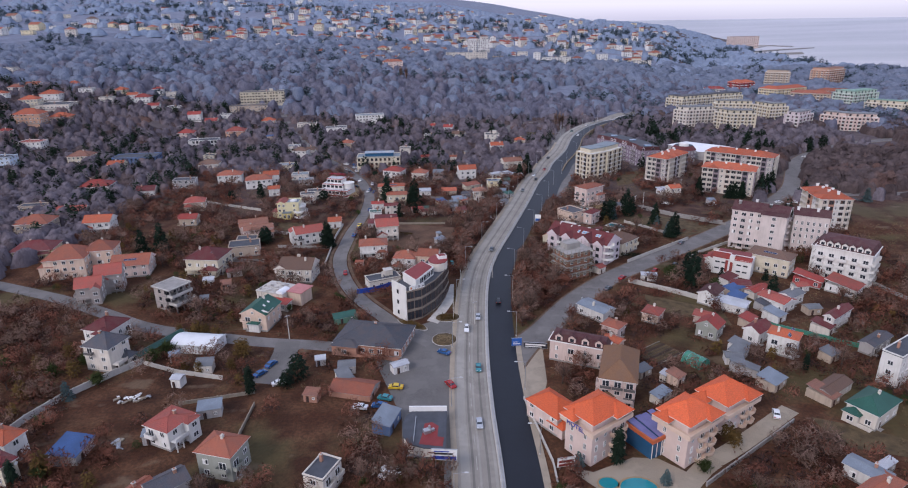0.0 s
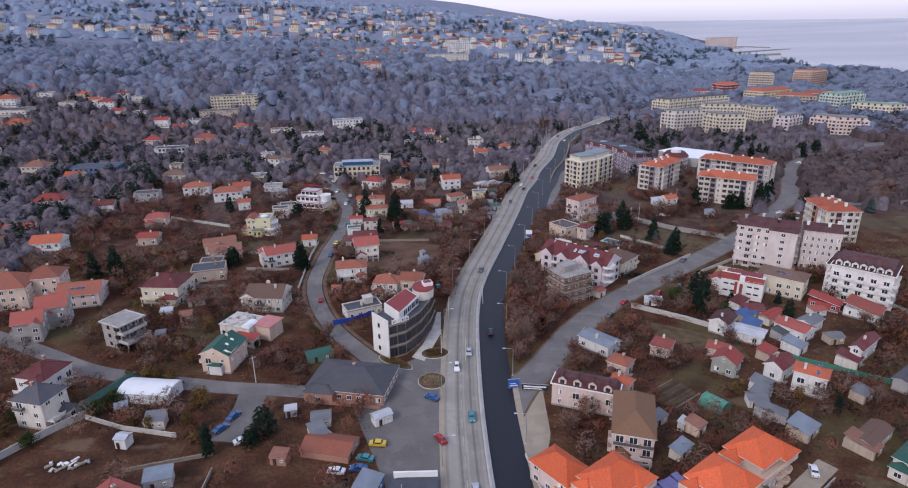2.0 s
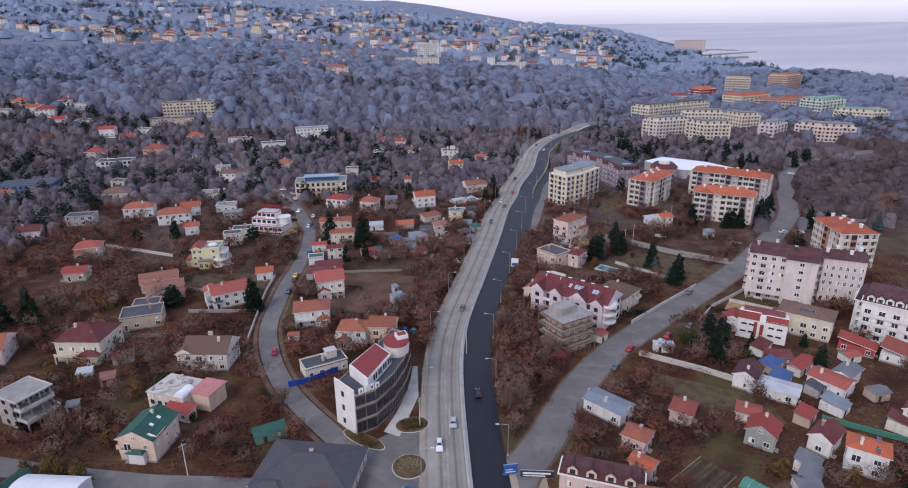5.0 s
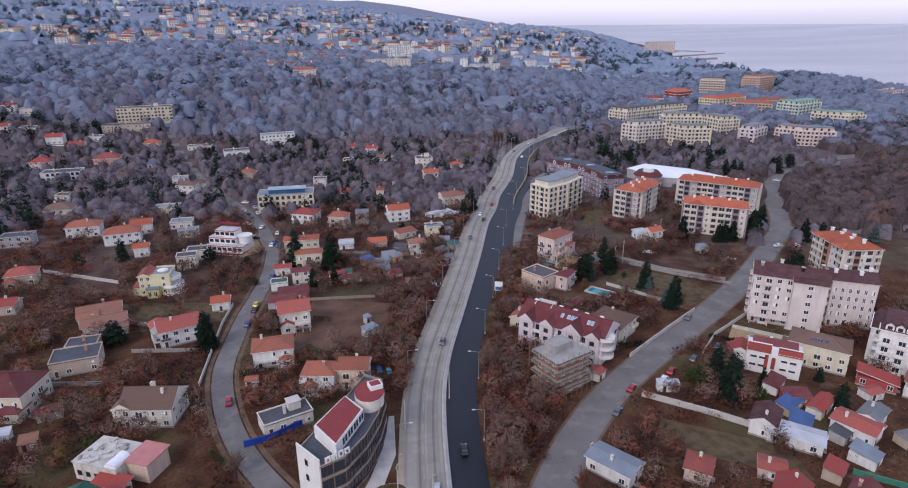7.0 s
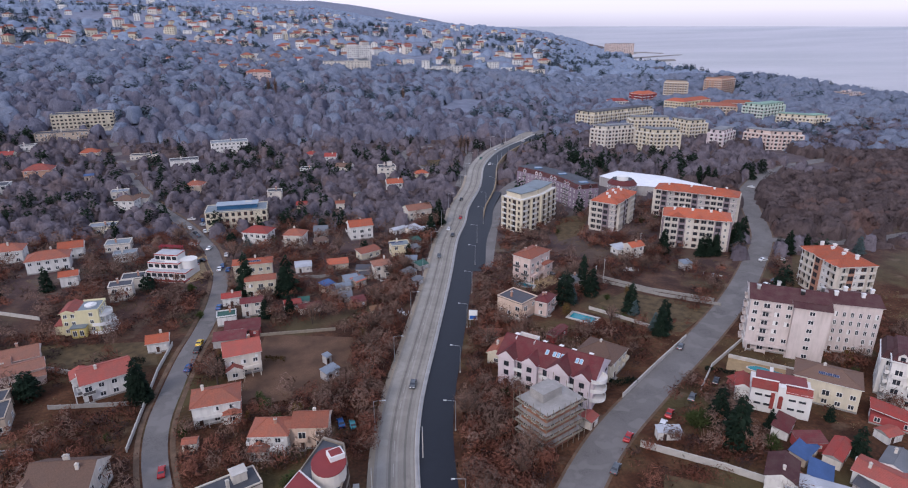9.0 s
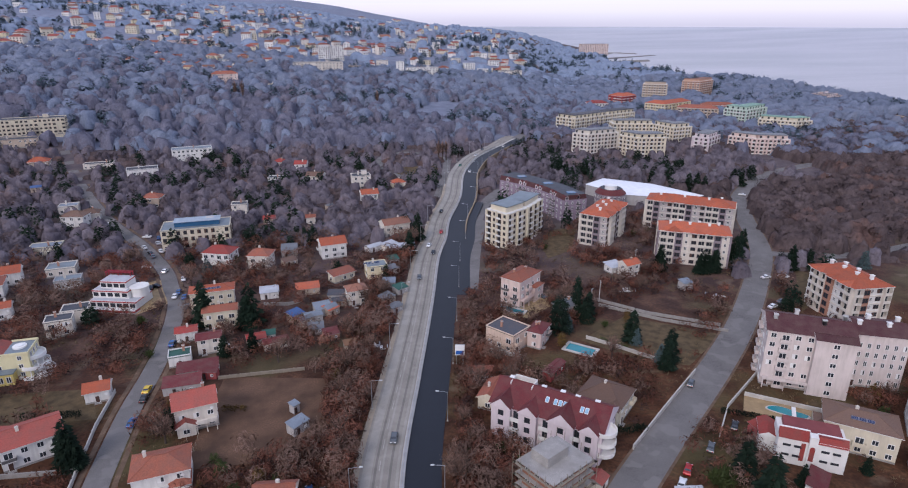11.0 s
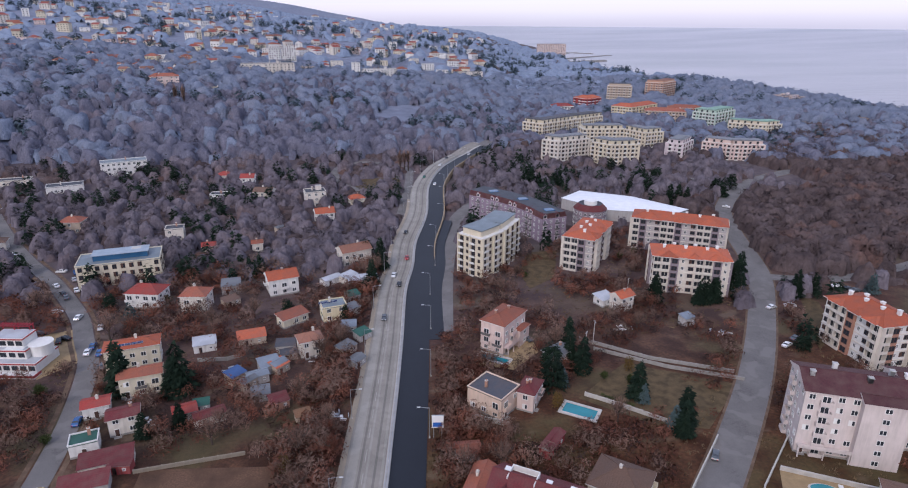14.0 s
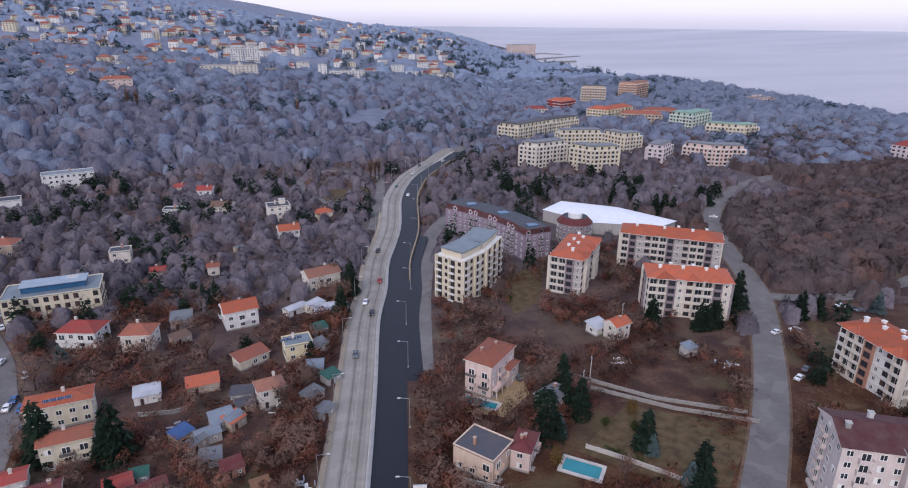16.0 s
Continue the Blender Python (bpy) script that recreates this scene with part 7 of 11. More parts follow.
house(44.3, 150.5, -17, 9.4, 17.5, 2.9, 'hip', 'pink', 'tawny', pitch=0.75, gap=2.6, chimneys=0, balconies=0.5)
house(36.2, 166.4, 67, 5.1, 17.6, 2.4, 'mansard', 'pink', 'darkmaroon', dormers=4, chimneys=0, gap=3.4, win=(0.9, 1.5), frame='white', label='pink two-storey guesthouse with dark maroon mansard roof')
house(47.7, 197.2, 41, 6.5, 11.2, 1.3, 'gable', 'white', 'paleblue', pitch=0.2)
house(50.7, 183.5, 50, 5.4, 5.9, 1.3, 'hip', 'pink', 'terracotta', pitch=0.35)
house(48.5, 173.6, 46, 3.7, 5.2, 1.2, 'gable', 'peach', 'orange', pitch=0.35)
house(67.0, 193.8, 55, 6.5, 5.6, 1.2, 'hip', 'peach', 'pinkred', pitch=0.4)
house(84.0, 191.9, 57, 5.1, 5.5, 1, 'gable', 'pink', 'pinkred', pitch=0.3)
house(82.5, 182.5, 49, 6.7, 6.7, 1.5, 'gable', 'greygreen', 'red', pitch=0.6)
house(96.6, 179.0, 37, 8.0, 5.1, 1.5, 'gable', 'white', 'maroon', pitch=0.6)
house(100.9, 170.7, 52, 5.8, 8.2, 2.3, 'hip', 'white', 'orange', pitch=0.4, panels=4, balconies=0.2)
house(127.8, 188.1, 37, 13.2, 3.1, 1.8, 'gable', 'white', 'maroon', pitch=0.6)
house(97.0, 202.0, 52, 6.5, 12.3, 1.1, 'gable', 'white', 'white', pitch=0.15, chimneys=0)
house(92.5, 208.0, 48, 8.7, 6.0, 1.5, 'gable', 'white', 'darkmaroon', pitch=0.5)
house(128.5, 237.2, -41, 16.0, 10.0, 2.6, 'hip', 'cream', 'brown', panels=3, pitch=0.35, balconies=0.4, gap=2.7)
house(121.7, 206.5, 32, 8.0, 4.7, 1.3, 'gable', 'white', 'grey', pitch=0.3)
house(114.4, 203.0, 32, 7.1, 9.9, 1.3, 'gable', 'white', 'pinkred', pitch=0.25)
house(136.9, 222.9, 47, 5.5, 9.9, 1, 'shed', 'red', 'red', chimneys=0)
house(146.6, 215.7, 42, 9.0, 10.5, 1.1, 'shed', 'white', 'pinkred', chimneys=0)
shed(85.7, 167.7, 45, 6.5, 4.0, 2.6, 'grey', 'white')
shed(83.9, 159.1, 56, 3.3, 7.8, 2.4, 'grey', 'grey')
shed(88.6, 152.1, 38, 6.9, 5.5, 2.6, 'paleblue', 'tan')
shed(59.2, 155.4, 47, 3.4, 1.7, 2.4, 'white', 'ivory')
shed(99.5, 145.2, 33, 4.5, 7.0, 2.5, 'rust', 'tan')
house(107.7, 137.2, 34, 12.0, 7.4, 1.6, 'hip', 'ivory', 'green', pitch=0.6, balconies=0.3)
house(91.5, 113.1, 36, 4.6, 8.1, 1.2, 'gable', 'white', 'paleblue', pitch=0.25)
shed(97.7, 115.9, 30, 5.4, 1.7, 2.6, 'white', 'grey')
house(128.5, 156.5, 33, 18.4, 5.2, 3.5, 'flat', 'white', 'bitumen', balconies=0.4, gap=2.8)
house(130.9, 172.4, 34, 12.2, 3.9, 1.2, 'gable', 'grey', 'slate', pitch=0.3)
house(90.9, 107.5, 31, 10.8, 4.2, 1.2, 'hip', 'white', 'terracotta')
apartment(136.8, 399.6, 45, 28.5, 12.5, 5, 'hip', 'greige', 'plum', 'orange', 'grey-beige apartment block with orange hipped roof')
apartment(161.5, 361.5, -30, 28.5, 13.0, 5, 'hip', 'ivory', 'plum', 'orange', 'cream apartment block with plum bays and orange roof', shift=1)
apartment(186.0, 402.0, -38, 41.0, 12.5, 5, 'hip', 'greige', 'plum', 'orange', 'long grey-beige apartment block with orange tiled roof', shift=2)
resort_block([(84.5, 393.0), (97.0, 401.0), (109.5, 414.5)], 12.5, 6, 'cream', 'greyblue', 'beige stepped apartment block with long balconies and grey-blue roof', storey=2.85, attic=True, crest=False)
house(73.1, 338.7, 39, 14.5, 8.5, 3.6, 'hip', 'pink', 'terracotta', balconies=0.5, pitch=0.35, chimneys=2)
house(57.6, 305.9, 36, 9.3, 11.1, 2.2, 'flat', 'peach', 'slate', balconies=0.3, chimneys=1)
house(67.7, 304.1, 49, 8.1, 4.7, 2, 'hip', 'pink', 'maroon', chimneys=2)
house(84.9, 322.3, 20, 7.7, 5.4, 1.5, 'gable', 'grey', 'grey', pitch=0.3)
house(125.4, 351.1, 15, 6.9, 5.5, 2, 'gable', 'ivory', 'orange', far=True)
house(121.4, 356.7, 15, 6.2, 5.0, 1, 'shed', 'white', 'white', chimneys=0, far=True)
shed(141.3, 333.6, 10, 4.5, 3.6, 3, 'paleblue', 'grey')
house(72.6, 264.4, 43, 10.8, 11.9, 2, 'hip', 'cream', 'brown')
house(43.5, 275.0, 55, 9.1, 5.7, 1.3, 'gable', 'cream', 'terracotta')
house(-74.1, 279.6, 25, 13.0, 10.4, 2, 'gable', 'white', 'pinkred', pitch=0.4, balconies=0.5)
house(-101.1, 287.6, 25, 13.7, 6.8, 1.6, 'gable', 'pink', 'rust', pitch=0.35)
house(-100.0, 264.0, 15, 13.4, 9.4, 1.6, 'flat', 'tan', 'bitumen')
house(-65.5, 301.7, 10, 6.2, 5.6, 1.2, 'gable', 'white', 'orange')
house(-40.0, 260.5, 8, 12.0, 9.0, 2, 'hip', 'white', 'terracotta', pitch=0.4)
house(-23.9, 243.5, -8, 9.1, 7.3, 2, 'hip', 'white', 'terracotta', pitch=0.6)
house(-14.0, 244.0, -8, 8.2, 6.6, 2.2, 'gable', 'peach', 'terracotta', pitch=0.6)
house(-31.8, 226.4, 25, 13.0, 6.5, 1.2, 'flat', 'ivory', 'bitumen', chimneys=2)
shed(-44.3, 246.6, 0, 3.4, 2.7, 2.2, 'terracotta', 'ivory', roof='gable')
house(-36.4, 283.9, 12, 10.3, 8.3, 2.4, 'gable', 'ivory', 'pinkred', pitch=0.6, balconies=0.2)
house(-47.1, 333.0, 8, 6.4, 5.0, 1.2, 'gable', 'white', 'red', pitch=0.3)
house(-38.4, 323.2, 8, 7.2, 5.1, 1.8, 'gable', 'ivory', 'maroon', pitch=0.3)
house(-46.3, 316.7, 8, 6.4, 5.0, 1.2, 'flat', 'white', 'green')
shed(-39.8, 308.6, 6, 11.6, 5.0, 2.6, 'maroon', 'ivory')
shed(-42.9, 300.8, 4, 10.2, 5.0, 2.6, 'maroon', 'grey')
house(-44.7, 404.4, -20, 12.4, 8.7, 2, 'hip', 'white', 'red', balconies=0.3, far=True)
house(-42.0, 358.8, 5, 15.3, 6.9, 2.4, 'hip', 'cream', 'orange', pitch=0.3, panels=4, name='restaurant', far=True)
house(-37.0, 341.3, 5, 11.1, 5.6, 2.2, 'gable', 'cream', 'terracotta', pitch=0.4, balconies=0.5, name='restaurant')
house(-101.2, 389.6, 10, 9.5, 5.7, 1.3, 'flat', 'grey', 'greyblue', far=True)
house(-89.8, 346.4, 10, 8.2, 5.8, 2, 'flat', 'ivory', 'bitumen')
house(-124.5, 433.5, 5, 12.9, 7.7, 1.4, 'flat', 'cream', 'paleblue', far=True)
house(-126.6, 399.0, 15, 9.5, 7.6, 1.8, 'gable', 'white', 'orange', far=True)
house(-130.5, 384.8, 15, 16.0, 9.6, 2, 'hip', 'white', 'terracotta', far=True)
house(-114.8, 363.9, 15, 6.4, 5.1, 1.6, 'gable', 'white', 'orange', far=True)
house(-180.9, 432.3, 10, 14.1, 9.9, 2, 'hip', 'ivory', 'brown', balconies=0.4, far=True)
house(-125.7, 477.0, -10, 11.4, 8.0, 2, 'hip', 'white', 'brown', far=True)
house(-94.4, 507.0, -10, 10.2, 8.2, 2, 'hip', 'tan', 'terracotta', balconies=0.3, far=True)
house(-43.8, 481.1, 0, 8.3, 6.7, 2, 'flat', 'ivory', 'bitumen', far=True)
house(-26.6, 456.7, 0, 5.7, 4.6, 1.2, 'gable', 'tan', 'red', far=True)
house(-5.3, 452.8, 0, 4.6, 3.7, 1.4, 'gable', 'ivory', 'terracotta', far=True)
house(-26.7, 395.2, -15, 9.2, 7.8, 2.2, 'hip', 'ivory', 'terracotta', pitch=0.5, balconies=0.4, far=True)
house(4.1, 402.9, 10, 11.1, 8.9, 2.3, 'gable', 'white', 'orange', pitch=0.45, balconies=0.4, far=True)
house(35.9, 425.5, 15, 13.2, 7.9, 2.3, 'gable', 'ivory', 'rust', balconies=0.4, far=True)
house(21.0, 373.5, 5, 8.6, 6.9, 1.9, 'flat', 'yellow', 'greyblue', panels=4, far=True)
house(6.6, 373.4, 28, 9.8, 5.0, 1.1, 'shed', 'cream', 'terracotta', chimneys=0, far=True)
house(11.0, 349.9, 10, 7.2, 5.8, 2, 'hip', 'ivory', 'rust', balconies=0.4)
shed(-7.2, 362.8, 5, 8.9, 5.0, 2.6, 'orange', 'tan')
shed(-21.8, 362.3, 5, 6.9, 5.0, 2.6, 'white', 'white')
house(-11.0, 580.2, -10, 8.2, 7.4, 2, 'gable', 'white', 'red', far=True)
house(-26.0, 598.0, -10, 8.9, 7.1, 1.4, 'hip', 'ivory', 'red', far=True)
house(-26.6, 550.6, -10, 11.0, 6.6, 1.2, 'flat', 'white', 'bitumen', far=True)
house(-1.2, 541.4, -20, 10.8, 7.5, 2, 'gable', 'ivory', 'brown', far=True)
house(27.0, 522.8, 5, 11.6, 9.2, 3, 'flat', 'ivory', 'bitumen', chimneys=2, far=True)
house(29.0, 488.7, 5, 9.6, 7.7, 2, 'gable', 'white', 'orange', far=True)
house(50.0, 517.2, 10, 8.5, 6.8, 1.5, 'hip', 'cream', 'orange', far=True)
house(-91.5, 625.9, 12, 28.0, 11.2, 3, 'flat', 'white', 'greyblue', name='school_building', win=(1.6, 1.5), chimneys=1, far=True)
house(-119.5, 592.5, 12, 19.8, 9.9, 1.4, 'flat', 'white', 'bitumen', chimneys=1, far=True)
house(-151.4, 608.4, 5, 18.9, 7.5, 1.2, 'flat', 'ivory', 'bitumen', chimneys=1, far=True)
house(-211.1, 668.4, 12, 44.8, 13.4, 4, 'flat', 'cream', 'bitumen', name='hotel_block', frame='brown', chimneys=2, loggia=(0, 2), far=True)
house(-218.7, 642.0, 12, 37.1, 11.1, 2, 'flat', 'tan', 'bitumen', chimneys=1, far=True)
house(-229.6, 373.8, 10, 17.4, 12.2, 2, 'hip', 'white', 'red', balconies=0.5, far=True)
house(-194.3, 365.8, 10, 10.6, 8.5, 1.5, 'gable', 'white', 'maroon', far=True)
house(-186.6, 299.5, 8, 12.7, 10.1, 2, 'gable', 'white', 'orange')
house(-218.0, 297.3, 8, 15.7, 12.5, 2.2, 'hip', 'tan', 'terracotta')
house(-240.3, 328.4, 8, 13.1, 6.6, 2, 'flat', 'tan', 'bitumen')
house(-217.5, 327.3, 8, 14.7, 7.3, 1.2, 'gable', 'ivory', 'pinkred')
house(-179.5, 386.8, 8, 13.7, 8.2, 1.8, 'flat', 'grey', 'bitumen', balconies=0.4, far=True)
house(-152.9, 337.8, 15, 10.7, 8.5, 1.6, 'hip', 'tan', 'pinkred')
house(-153.8, 398.2, 10, 15.2, 9.1, 2, 'hip', 'white', 'terracotta', far=True)
house(-144.2, 308.8, 5, 8.4, 6.7, 1.3, 'gable', 'tan', 'red')
house(-106.7, 297.9, 20, 13.7, 8.2, 1.3, 'gable', 'pink', 'rust')
house(-101.3, 271.9, 10, 9.1, 6.4, 1.6, 'flat', 'tan', 'bitumen')
house(-348.4, 493.9, 5, 17.8, 12.5, 2, 'flat', 'white', 'pinkred', far=True)
house(-293.6, 466.7, 5, 16.3, 13.0, 2, 'hip', 'cream', 'rust', far=True)
house(-339.6, 446.3, 5, 14.2, 11.4, 2.8, 'flat', 'paleblue', 'bitumen', far=True)
house(-251.8, 439.4, 5, 10.8, 8.6, 1.6, 'gable', 'cream', 'orange', far=True)
house(-248.1, 461.9, 8, 31.7, 15.9, 2, 'flat', 'blue', 'bitumen', frame='dark', label='steel-framed building under construction with tan flat roof', chimneys=0, far=True)
house(-221.6, 526.5, 8, 24.1, 12.1, 2, 'flat', 'white', 'bitumen', win=(1.8, 1.8), frame='dark', far=True)
house(-191.7, 461.6, 5, 7.8, 7.8, 2, 'flat', 'cream', 'bitumen', far=True)
house(-400.0, 578.9, 8, 15.7, 11.8, 2, 'hip', 'cream', 'orange', far=True)
house(-393.8, 601.1, 8, 17.1, 12.8, 2, 'hip', 'white', 'orange', far=True)
house(-379.5, 583.4, 8, 29.0, 21.8, 1.3, 'flat', 'ivory', 'bitumen', far=True)
house(-375.7, 630.0, 8, 13.3, 10.0, 2, 'flat', 'white', 'bitumen', far=True)
house(-349.4, 616.2, 8, 12.9, 9.7, 1.6, 'flat', 'ivory', 'bitumen', far=True)
house(-345.7, 639.2, 8, 12.2, 9.2, 2, 'hip', 'cream', 'orange', far=True)
house(-330.1, 630.1, 8, 10.0, 7.5, 2, 'gable', 'white', 'orange', far=True)
house(-320.4, 630.0, 8, 14.8, 11.1, 1.8, 'hip', 'white', 'red', far=True)
house(-316.2, 655.6, 8, 10.2, 7.7, 2, 'hip', 'white', 'red', far=True)
house(-302.3, 655.1, 8, 10.1, 7.6, 1.6, 'flat', 'ivory', 'bitumen', far=True)
house(-304.6, 617.5, 8, 10.6, 8.0, 1.2, 'gable', 'white', 'red', far=True)
house(-286.5, 622.0, 8, 12.0, 9.0, 1.2, 'flat', 'white', 'bitumen', far=True)
house(-379.3, 543.1, 8, 22.2, 16.7, 2.8, 'hip', 'orange', 'orange', far=True)
house(-362.2, 559.4, 8, 16.8, 12.6, 1.2, 'hip', 'orange', 'orange', far=True)
house(-380.8, 510.3, 8, 9.0, 6.7, 1.4, 'hip', 'tan', 'red', far=True)
house(-259.7, 604.4, 8, 12.0, 9.0, 2, 'gable', 'white', 'red', far=True)
house(-241.5, 597.9, 8, 10.9, 8.2, 1.3, 'gable', 'cream', 'red', far=True)
house(-207.0, 565.4, 8, 16.9, 12.7, 2, 'hip', 'orange', 'pinkred', far=True)
house(-189.7, 610.4, 8, 12.6, 9.5, 1.4, 'hip', 'tan', 'orange', far=True)
house(-248.1, 554.0, 8, 13.7, 10.3, 1.8, 'hip', 'pink', 'red', far=True)
house(-234.7, 618.1, 8, 10.2, 7.7, 1.2, 'flat', 'white', 'bitumen', far=True)
house(-429.4, 583.7, 8, 10.2, 7.6, 2, 'hip', 'white', 'orange', far=True)
house(-435.4, 613.0, 8, 11.6, 8.7, 1.8, 'hip', 'ivory', 'terracotta', far=True)
house(-400.3, 650.7, 8, 11.8, 8.8, 1.6, 'hip', 'white', 'orange', far=True)
house(-430.0, 632.4, 8, 12.8, 9.6, 1.6, 'gable', 'white', 'terracotta', far=True)
house(-137.5, 503.6, 8, 9.6, 7.2, 1.5, 'flat', 'ivory', 'paleblue', far=True)
house(-121.0, 484.6, 8, 9.2, 6.9, 1.6, 'hip', 'ivory', 'brown', far=True)
house(-108.9, 405.8, 8, 10.8, 8.1, 1.2, 'flat', 'ivory', 'greyblue', far=True)
house(-88.2, 357.0, 8, 8.5, 6.4, 1.6, 'flat', 'ivory', 'bitumen', far=True)


shed(-4.5, 328.1, 1, 5, 4, 2.3, 'grey', 'grey')
shed(0.3, 322.6, 13, 5, 4, 2.4, 'maroon', 'brick')
shed(-17.7, 321.1, 15, 8, 4, 2.4, 'maroon', 'ivory', roof='gable')
shed(-24.1, 324.6, 12, 6, 5, 2.6, 'red', 'ivory', roof='gable')
shed(-20.1, 326.8, 2, 4, 3, 2.2, 'green', 'grey')
shed(6.3, 314.4, 10, 4, 3, 2, 'tawny', 'tan')
shed(35.7, 400.0, 0, 12, 5, 2.8, 'white', 'white')
shed(-15.2, 407.6, 0, 7, 6, 3.5, 'grey', 'stone')
shed(-103.3, 228.5, 14, 4, 3, 2.2, 'white', 'white')
shed(-94.9, 224.7, 17, 4, 3.5, 2.3, 'rust', 'brick')
shed(-96.0, 237.7, 22, 6, 4, 2.5, 'maroon', 'stone', roof='gable')
shed(-98.2, 211.1, 16, 3, 2.5, 2.2, 'grey', 'grey')
shed(-41.6, 194.8, 25, 8, 3.5, 2.2, 'green', 'green')
shed(-44.1, 165.6, 13, 3, 2.2, 2.2, 'white', 'grey')
shed(-35.0, 155.7, 28, 4, 5, 2.4, 'grey', 'ivory')
shed(-91.1, 168.8, 28, 3, 2.5, 2.2, 'paleblue', 'grey')
shed(109.2, 193.3, 33, 5, 6, 2.6, 'paleblue', 'white')
shed(87.7, 171.8, 44, 5, 5, 2.6, 'grey', 'white')
shed(102.2, 207.3, 47, 7, 5, 2.6, 'blue', 'white')
shed(112.5, 213.7, 34, 10, 4, 2.6, 'red', 'ivory', roof='gable')
shed(103.7, 148.1, 35, 12, 5, 2.6, 'brown', 'ivory', roof='gable')
shed(120.8, 183.9, 40, 5, 6, 2.8, 'maroon', 'ivory')
shed(53.4, 158.2, 34, 5, 3, 2.2, 'grey', 'tan')


# ---- blocks and far town ----
house(136.5, 266.7, -32, 22.4, 14.0, 6, 'gable', 'rose', 'darkmaroon', name='hotel_block', pitch=0.35, chimneys=0, vents=8, gap=2.7, loggia=(1, 4), win=(1.5, 1.5), label='six-storey cream hotel block with dark maroon roof', storey=2.95)
house(156.8, 262.5, -26, 13.7, 12.0, 5.7, 'gable', 'rose', 'darkmaroon', name='hotel_block', pitch=0.3, chimneys=0, vents=4, gap=2.1, win=(1.0, 1.7), storey=2.95)
apartment(185.3, 301.1, -95, 22.0, 14.0, 5, 'hip', 'white', 'brick', 'orange', 'white and brick apartment block with orange tiled roof')
house(154.7, 230.2, -43, 19.6, 14.0, 4.6, 'mansard', 'white', 'darkmaroon', name='hotel_block', dormers=7, loggia=(0, 1), gap=3.4, chimneys=0, label='white hotel with balconies and dark mansard roof')
house(153.7, 235.4, -44, 15.2, 12.0, 4, 'mansard', 'white', 'darkmaroon', name='hotel_block', dormers=0, gap=3.0, chimneys=0)
resort_block([(228.0, 690.0), (239.0, 672.5), (282.0, 692.0), (318.0, 706.0)], 15, 5, 'cream', 'slate', 'cream resort block with dark green-grey roof and balconies')
resort_block([(208.9, 606.0), (217.0, 594.5), (246.0, 600.0)], 13, 5, 'ivory', 'grey', 'ivory resort block with rows of white balconies and attic caps')
resort_block([(241.0, 587.0), (249.0, 571.0), (271.0, 568.5)], 14, 5, 'cream', 'grey', 'cream resort block with white balconies and attic caps')
resort_block([(262.0, 640.0), (297.0, 632.0), (303.0, 609.0), (322.0, 612.0)], 13, 5, 'cream', 'grey', 'cream winged resort block with balconies beside dark conifers')
resort_block([(306.0, 582.0), (313.0, 573.0), (334.0, 588.0)], 13, 4, 'lilac', 'grey', 'pink-lilac resort block with pale balconies')
resort_block([(337.0, 580.0), (350.0, 562.5), (373.0, 553.0)], 14, 4, 'pink', 'grey', 'pink resort block with white balconies and attic caps')
resort_block([(410.0, 690.0), (420.0, 670.0), (458.0, 688.0)], 16, 6, 'mint', 'mint', 'pale green resort block with mint green roof')
resort_block([(424.0, 655.0), (447.0, 632.0), (466.0, 634.0)], 14, 4, 'cream', 'mint', 'cream resort wing with mint green roof')
resort_block([(365.0, 768.0), (378.0, 750.0), (424.0, 772.0)], 14, 5, 'yellow', 'orange', 'yellow apartment block with orange hipped roofs', attic=False)
resort_block([(392.0, 745.0), (427.0, 724.0)], 14, 4, 'tan', 'terracotta', 'tan apartment block with terracotta hipped roof', attic=False)
resort_block([(432.0, 760.0), (463.0, 743.0)], 13, 4, 'brick', 'terracotta', 'brick-red apartment block with terracotta roof', attic=False)
resort_block([(361.0, 849.0), (368.0, 829.0), (392.0, 840.0)], 14, 5, 'red', 'orange', 'red and white apartment block with orange roof', attic=False)
resort_block([(321.0, 823.0), (344.0, 817.0)], 12, 3, 'white', 'red', 'white guesthouse with red hipped roof', attic=False)
resort_block([(424.0, 880.0), (448.0, 864.0)], 15, 8, 'tan', 'slate', 'tall tan apartment block with grey flat roof', crest=False)
resort_block([(520.0, 941.0), (537.0, 925.0), (575.0, 950.0)], 15, 7, 'orange', 'rust', 'tall orange-painted apartment block above the shore', crest=False)
house(658.1, 834.2, 4, 14.5, 16.7, 4, 'flat', 'pink', 'bitumen', name='apartment_block', gap=3.0, chimneys=2, far=True, win=(1.5, 1.6), frame='brown', loggia=(0, 4), seed=0)
house(671.5, 838.9, 12, 14.5, 16.7, 4, 'flat', 'lilac', 'bitumen', name='apartment_block', gap=3.0, chimneys=2, far=True, win=(1.5, 1.6), frame='brown', loggia=(0, 4), seed=1)
house(685.6, 838.1, 4, 14.5, 16.7, 3, 'flat', 'pink', 'bitumen', name='apartment_block', gap=3.0, chimneys=2, far=True, win=(1.5, 1.6), frame='brown', loggia=(0, 4), seed=2)
